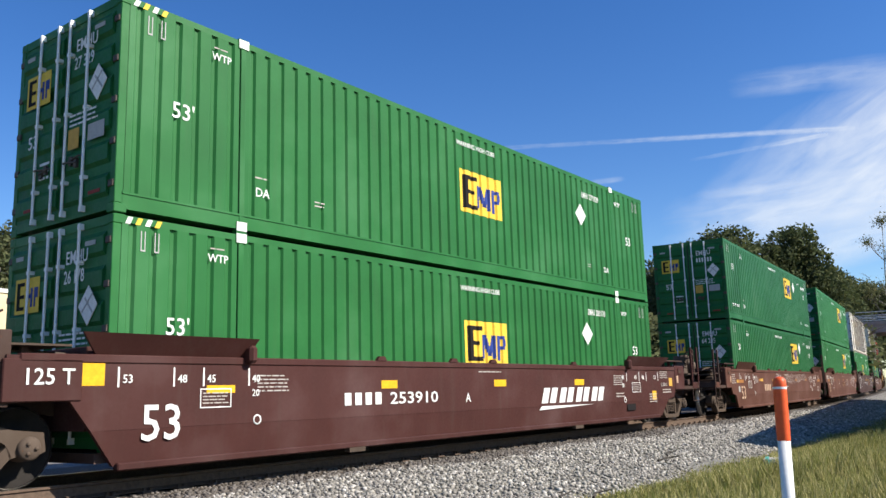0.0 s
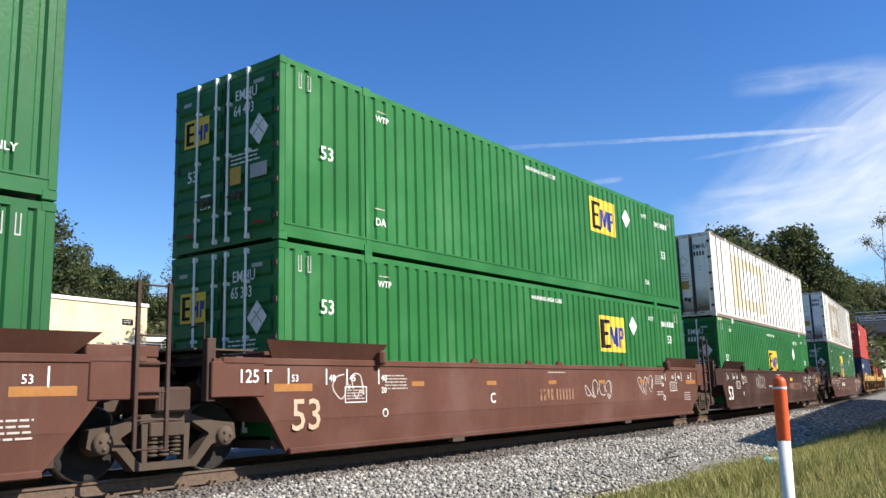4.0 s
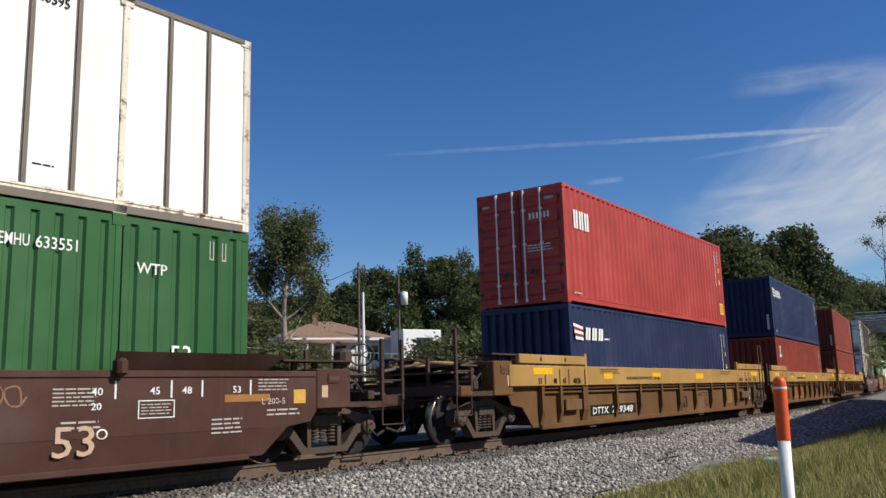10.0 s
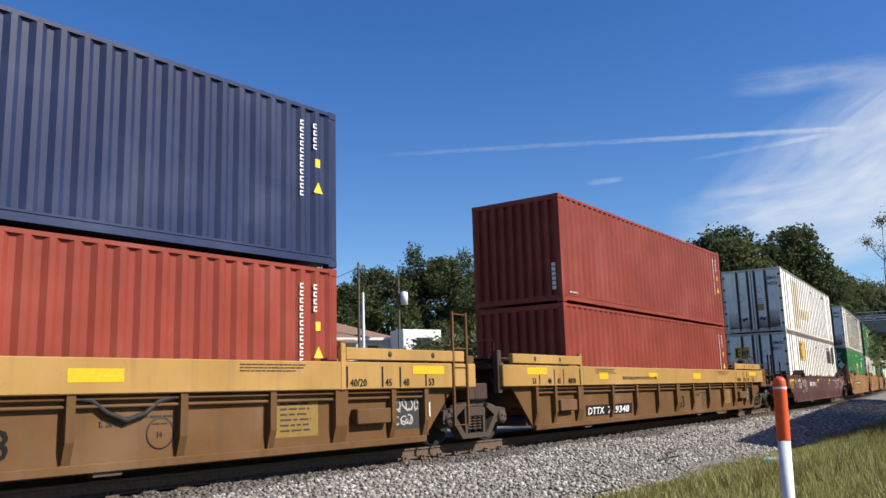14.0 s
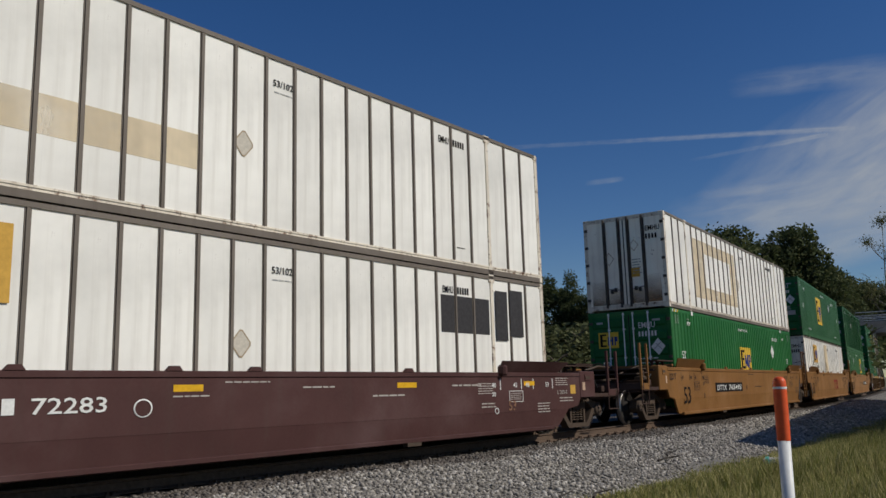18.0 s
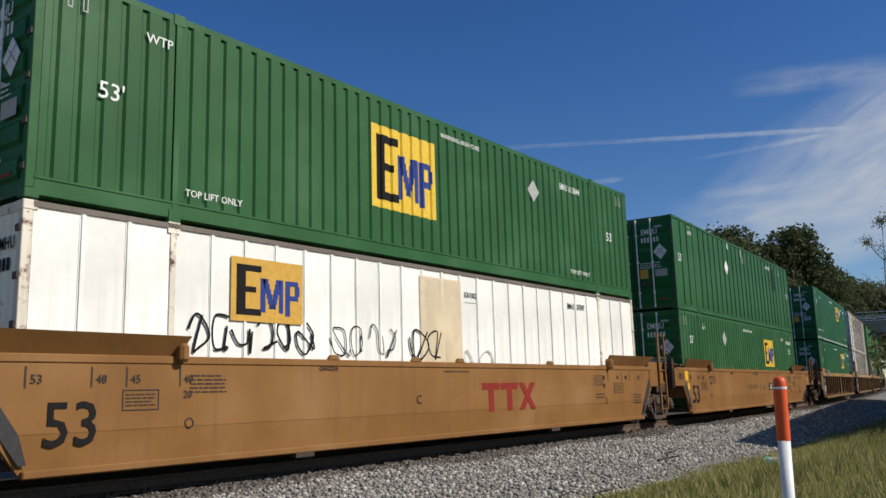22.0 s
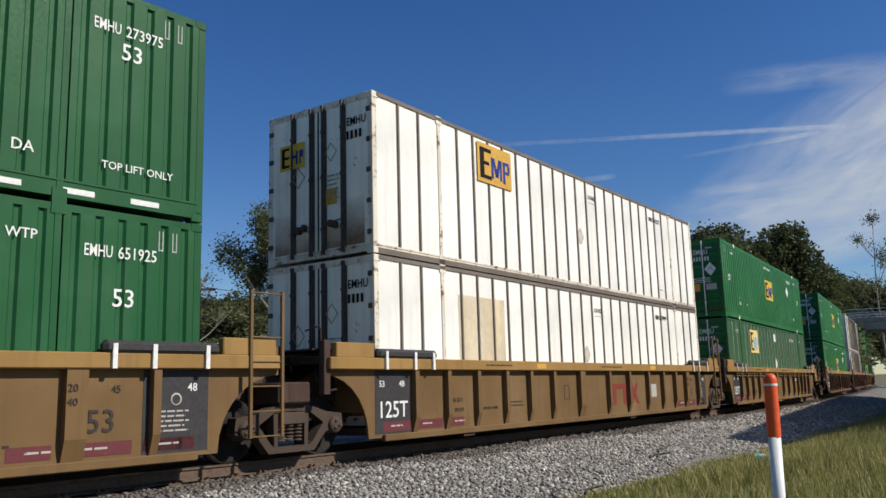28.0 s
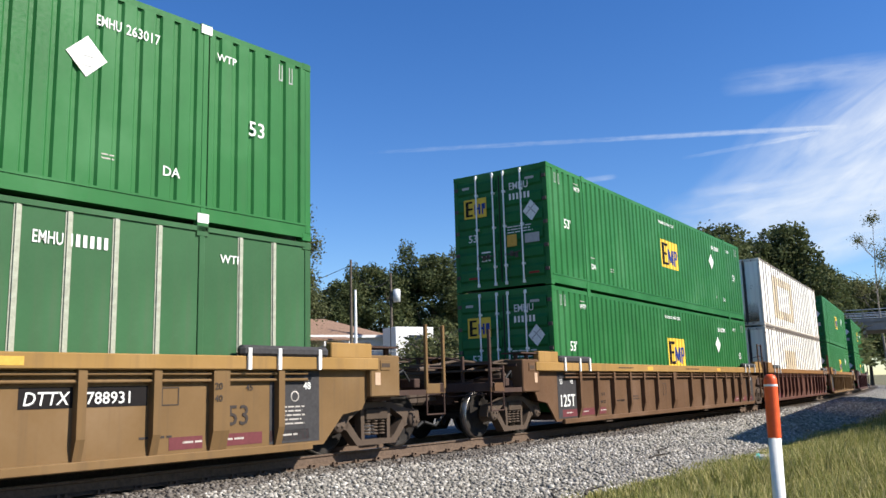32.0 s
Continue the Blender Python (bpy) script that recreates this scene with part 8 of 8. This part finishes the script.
def car_body(paint_mat, label):
    c = thing("parked_car", label, "car")
    part("body", Geo().prism([(-2.2, 0.35), (2.2, 0.35), (2.25, 0.62), (2.05, 0.82), (1.2, 0.92), (-1.9, 0.92), (-2.25, 0.80)], -0.88, 0.88), paint_mat, c)
    part("cabin", Geo().prism([(-1.75, 0.90), (1.05, 0.90), (0.35, 1.40), (-1.05, 1.42)], -0.74, 0.74), GLASS, c)
    part("roof", Geo().prism([(-1.08, 1.40), (0.38, 1.38), (0.30, 1.45), (-1.0, 1.47)], -0.72, 0.72), paint_mat, c)
    for x in (-1.35, 1.38):
        for y in (-0.80, 0.80):
            w = part("wheel", Geo().lathe([(0.0, -0.10), (0.30, -0.10), (0.32, -0.05), (0.32, 0.05), (0.30, 0.10), (0, 0.10)], 18), RUBBER, c, at=pose(x, y, 0.32))
            part("rim", Geo().lathe([(0.0, -0.11), (0.18, -0.11), (0.2, -0.10)], 12), GALV, w)
    part("rear_window", Geo().box(-1.4, -0.745, 0.98, 0.6, -0.74, 1.30), GLASS, c)
    for y in (-0.6, 0.6):
        part("tail_light", Geo().box(-2.27, y - 0.15, 0.66, -2.2, y + 0.15, 0.78), INK_RED, c)
    part("number_plate", Geo().box(-2.28, -0.25, 0.52, -2.24, 0.25, 0.64), INK_WHITE, c)
    return c


dark_car = car_body(plain("black_car_paint", (0.015, 0.017, 0.025), 0.15, 0, 0.1), "dark parked car on the lot")
hx, hy = bearing(55.3, 46)
dark_car.matrix_basis = pose(hx, hy, ground_height(hx, hy), 0, 0, 75)
grey_car = car_body(plain("silver_car_paint", (0.35, 0.36, 0.38), 0.25, 0.4, 0.1), "silver parked car on the lot")
hx, hy = bearing(38.2, 58)
grey_car.matrix_basis = pose(hx, hy, ground_height(hx, hy), 0, 0, 10)

# chain-link fence along the lot
fence = thing("wire_fence", "grey chain-link fence along the lot", "fence")
wire = plain("fence_wire", (0.30, 0.31, 0.31), 0.5, 0.5)
fence_pts = []
for i in range(28):
    s = 23 + i * 2.6
    p = on_line(s, 26.0)
    z = ground_height(p.x, p.y)
    fence_pts.append((p.x, p.y, z))
    part("post", cached("fence_post", lambda: Geo().tube([(0, 0, -0.2), (0, 0, 1.7)], 0.03, 6)), wire, fence, at=pose(p.x, p.y, z))
part("top_rail", Geo().tube([(a, b, c + 1.65) for a, b, c in fence_pts], 0.022, 5), wire, fence)
mesh_g = Geo()
for (a, b, c), (d, e, f) in zip(fence_pts, fence_pts[1:]):
    for k in range(10):
        u, v = k / 10, (k + 4) / 10
        for q0, q1 in ((0.05, 1.6), (1.6, 0.05)):
            mesh_g.tube([(a + (d - a) * u, b + (e - b) * u, c + q0), (a + (d - a) * min(v, 1), b + (e - b) * min(v, 1), c + q1)], 0.003, 3, False)
part("wire_mesh", mesh_g, wire, fence)


def utility_pole(h, az, dist, wood, lamp=False, drum=False, arms=True):
    p = thing("utility_pole", "tall utility pole with a cross arm" if not lamp else "pale street light pole with a curved arm", "pole", "poles of the lot")
    part("shaft", Geo().tube([(0, 0, -0.3), (0, 0, h * 0.5), (0, 0, h)], [0.12, 0.105, 0.08], 10), wood, p)
    if lamp:
        part("arm", Geo().tube([(0, 0, h - 0.4), (-0.4, 0, h + 0.1), (-1.5, 0, h + 0.35)], 0.035, 6), GALV, p)
        part("lamp_head", Geo().box(-2.0, -0.12, h + 0.28, -1.45, 0.12, h + 0.42, 0.03), GALV, p)
    elif arms:
        part("cross_arm", Geo().box(-1.1, -0.06, h - 0.7, 1.1, 0.06, h - 0.55), wood, p)
        for x in (-1.0, -0.4, 0.4, 1.0):
            part("insulator", Geo().lathe([(0.0, h - 0.55), (0.05, h - 0.55), (0.04, h - 0.42), (0.0, h - 0.40)], 8, "z", (x, 0, 0)), TRIM_WHITE, p)
    if drum:
        part("transformer", Geo().lathe([(0.0, h - 2.2), (0.28, h - 2.2), (0.28, h - 1.3), (0.0, h - 1.2)], 14, "z", (0.42, 0, 0)), GALV, p, "grey drum transformer")
    x, y = bearing(az, dist)
    p.matrix_basis = pose(x, y, ground_height(x, y), 0, 0, az - 90)
    return Vector((x, y, ground_height(x, y) + h - 0.4))


ends = [utility_pole(7.9, 45.15, 60, BARK, arms=False), utility_pole(5.8, 44.85, 55, TRIM_WHITE, arms=False), utility_pole(7.2, 42.4, 62, BARK, drum=True, arms=False), utility_pole(6.6, 55.2, 62, BARK), utility_pole(9.0, 68.5, 70, BARK)]
for a, b in ((ends[4], ends[3]), (ends[3], ends[0]), (ends[0], ends[2])):
    pts = [a.lerp(b, k / 12) - Vector((0, 0, 1.1 * math.sin(math.pi * k / 12))) for k in range(13)]
    lone("overhead_wire", Geo().tube(pts, 0.02, 4), RUBBER, "dark overhead wire between the poles", "wire", "overhead wires")

# ---- road bridge over the line ----
CONCRETE = paint("bridge_concrete", (0.30, 0.29, 0.27), 0.9, streak=0.4, spread=0.05)
bridge = thing("road_bridge", "grey concrete road bridge over the line with a railing", "bridge")
part("deck", Geo().box(-5, -60, 8.0, 5, 40, 9.1, 0.03), CONCRETE, bridge)
for x in (-5.0, 5.0):
    part("parapet", Geo().box(x - 0.15, -60, 9.1, x + 0.15, 40, 9.5), CONCRETE, bridge)
    for i in range(50):
        part("rail_post", cached("bridge_post", lambda: Geo().box(-0.05, -0.05, 9.5, 0.05, 0.05, 10.8)), CONCRETE, bridge, at=pose(x, -59 + 2 * i, 0))
    for z in (9.85, 10.25, 10.7):
        part("guard_rail", Geo().box(x - 0.04, -60, z, x + 0.04, 40, z + 0.09), GALV, bridge)
for y in (-11.0, 7.5):
    part("pier", Geo().box(-4.5, y - 0.5, -0.8, 4.5, y + 0.5, 7.5, 0.04), CONCRETE, bridge)
part("abutment", Geo().box(-6, 18, -0.8, 6, 40, 8.0), CONCRETE, bridge)
part("abutment", Geo().box(-6, -60, -0.8, 6, -24, 8.0), CONCRETE, bridge)
for y in (-13, -9, -5, -1, 3, 7, 11, 15):
    part("girder", Geo().box(-5, y - 0.2, 7.5, 5, y + 0.2, 8.0), CONCRETE, bridge)
bp = on_line(126)
bridge.matrix_basis = pose(bp.x, bp.y, -0.75, 0, 0, math.degrees(np.interp(126, STEPS, HEADING)))

# unseen shed beside the verge, behind the camera's right shoulder, added as shadow caster
shed = thing("trackside_shed", "plain dark brown metal shed beside the line", "shed")
SHEET = paint("dark_sheet_metal", (0.045, 0.035, 0.03), 0.7, spread=0.05)
part("wall", Geo().box(0, 0, 0, 42, 0.2, 6.2).box(0, -10, 0, 0.2, 0, 6.2).box(41.8, -10, 0, 42, 0, 6.2).box(0, -10.2, 0, 42, -10, 6.2), SHEET, shed)
part("roof", Geo().prism([(0.25, 6.2), (-5.0, 7.4), (-10.4, 6.2)], -0.2, 42.2, "x"), SHEET, shed)
tip = Vector((20.1, -2.6, -0.35))
corner = tip + toward_sun * ((6.2 + 0.35) / toward_sun.z + 0.0)
shed.matrix_basis = pose(corner.x, corner.y, -0.6, 0, 0, 10.5)

# ---- high thin cloud, far away: a fan of streaks low in the north-east sky and two thin trails ----
CLOUD_FAR, CLOUD_AZ = 3600.0, 22.0


def cirrus(name, spin, grain, stretch, seed_at, fades, density, soft=0.8):
    """Streaky white vapour with a ragged, melting rim; the sheet's own x runs right, y up."""
    mat, nodes, links, bsdf = shader(name)

    def sums(op, a, b):
        m = nodes.new("ShaderNodeMath")
        m.operation = op
        for socket, v in zip(m.inputs, (a, b)):
            if isinstance(v, (int, float)):
                socket.default_value = v
            else:
                links.new(v, socket)
        return m.outputs[0]
    tc, turn, flow = nodes.new("ShaderNodeTexCoord"), nodes.new("ShaderNodeMapping"), nodes.new("ShaderNodeMapping")
    turn.inputs["Rotation"].default_value = (0, 0, radians(-spin))
    turn.inputs["Location"].default_value = (seed_at, 0, 0)
    links.new(tc.outputs["Object"], turn.inputs["Vector"])
    flow.inputs["Scale"].default_value = (1 / (grain * stretch), 1 / grain, 1)
    links.new(turn.outputs["Vector"], flow.inputs["Vector"])
    streak = nodes.new("ShaderNodeTexNoise")
    streak.inputs["Scale"].default_value, streak.inputs["Detail"].default_value, streak.inputs["Roughness"].default_value, streak.inputs["Distortion"].default_value = 1.0, 9.0, 0.58, 0.7
    links.new(flow.outputs["Vector"], streak.inputs["Vector"])
    patchy = noise_of(nodes, links, turn.outputs["Vector"], 1 / (grain * 3.2), 5, 0.55)
    sep = nodes.new("ShaderNodeSeparateXYZ")
    links.new(tc.outputs["Generated"], sep.inputs["Vector"])
    fade = None
    for axis, stops in (("X", fades[0]), ("Y", fades[1])):
        f = ramp(nodes, links, sep.outputs[axis], [(a, (b,) * 3) for a, b in stops])
        fade = f if fade is None else mix(nodes, links, 1.0, fade, f, "MULTIPLY")
    ragged = sums("ADD", sums("MULTIPLY", sums("SUBTRACT", streak.outputs["Fac"], 0.5), 2.2), sums("MULTIPLY", sums("SUBTRACT", patchy, 0.5), 1.1))
    body = sums("MULTIPLY", sums("ADD", sums("MULTIPLY", ragged, soft), 0.78), fade)
    amount = ramp(nodes, links, body, [(0.05, (0, 0, 0)), (0.34, (0.45 * density,) * 3), (0.72, (density,) * 3)])
    clear, glow, both = nodes.new("ShaderNodeBsdfTransparent"), nodes.new("ShaderNodeEmission"), nodes.new("ShaderNodeMixShader")
    glow.inputs["Color"].default_value, glow.inputs["Strength"].default_value = (0.92, 0.96, 1.0, 1), 0.62
    links.new(amount, both.inputs[0])
    links.new(clear.outputs[0], both.inputs[1])
    links.new(glow.outputs[0], both.inputs[2])
    links.new(both.outputs[0], nodes["Material Output"].inputs["Surface"])
    return mat


def sky_sheet(az, el, w, h, spin, mat, far):
    """A sheet of sky w by h degrees across, facing the place."""
    ww, hh = far * math.tan(radians(w / 2)), far * math.tan(radians(h / 2))
    a, e = radians(az), radians(el)
    to = Vector((math.cos(a) * math.cos(e), math.sin(a) * math.cos(e), math.sin(e)))
    right = Vector((math.sin(a), -math.cos(a), 0))
    up = right.cross(to)
    k = radians(spin)
    ax, ay = right * math.cos(k) + up * math.sin(k), up * math.cos(k) - right * math.sin(k)
    m = Matrix((ax, ay, ax.cross(ay))).transposed().to_4x4()
    ob = lone("cloud_backdrop", Geo().add([(-ww, -hh, 0), (ww, -hh, 0), (ww, hh, 0), (-ww, hh, 0)], [(0, 1, 2, 3)]), mat, "thin white cirrus cloud in a blue sky", "cloud", kind="structure")
    ob.matrix_basis = Matrix.Translation(EYE + to * far) @ m


MELT = ((0.0, 0.0), (0.12, 0.08), (0.35, 0.8), (0.65, 0.8), (0.88, 0.08), (1.0, 0.0))
RISE = ((0.0, 0.0), (0.10, 0.05), (0.30, 0.35), (0.50, 0.85), (0.75, 1.0), (1.0, 0.5))
TAIL = ((0.0, 0.0), (0.2, 0.25), (0.55, 0.35), (0.72, 0.75), (0.95, 0.9), (1.0, 0.3))
MASS = cirrus("cirrus_mass", 14, 95.0, 4.5, 40, (RISE, MELT), 0.92, 0.75)
VEIL = cirrus("cirrus_veil", 2, 60.0, 6.0, 700, (MELT, MELT), 0.48, 1.0)
WISP = cirrus("faint_wisp", 0, 40.0, 6.0, 300, (MELT, MELT), 0.24, 0.9)
TRAIL = cirrus("vapour_trail", 0, 12.0, 8.0, 900, (TAIL, MELT), 0.40, 0.8)
sky_sheet(8.5, 14.2, 34, 13.5, 16, MASS, 3600)
sky_sheet(15.0, 11.3, 24, 6.0, 4, VEIL, 3500)
sky_sheet(11.0, 9.2, 30, 5.0, 10, VEIL, 3450)
sky_sheet(13.2, 19.0, 15, 2.6, -3, WISP, 3400)
sky_sheet(28.9, 16.62, 33, 0.55, -1.3, TRAIL, 3300)
sky_sheet(18.0, 15.15, 9.0, 0.5, 4, TRAIL, 3200)
sky_sheet(27.8, 14.0, 3.5, 0.6, 3, WISP, 3150)
sky_sheet(19.0, 12.5, 7.0, 1.0, 0, WISP, 3100)


def motions():
    """The train rolls by: every car, box and wheel keyed along the line."""
    times = [float(t) for t in range(0, 33)]
    for mid, car, base, load, low_h in CARS:
        for ob, z in ((car, 0.0), (base, WELL_FLOOR), (load, WELL_FLOOR + low_h + 0.02)):
            walk(ob, [(t, line_pose(mid - gone(t), z)) for t in times])
    for wheel, a, n in SPINNERS:
        mid = CARS[n][0] + a
        ticks = [k / 30 for k in range(0, 961) if -9 < mid - gone(k / 30) < 42]
        if not ticks:
            continue
        rows = [(t, pose(a, 0, WHEEL_R, 0, -math.degrees(gone(t) - gone(ticks[0])) / WHEEL_R, 0)) for t in ticks]
        if ticks[0] > 0.02:
            rows.insert(0, (0.0, rows[0][1]))
        if ticks[-1] < 31.99:
            rows.append((32.0, rows[-1][1]))
        walk(wheel, rows)


motions()
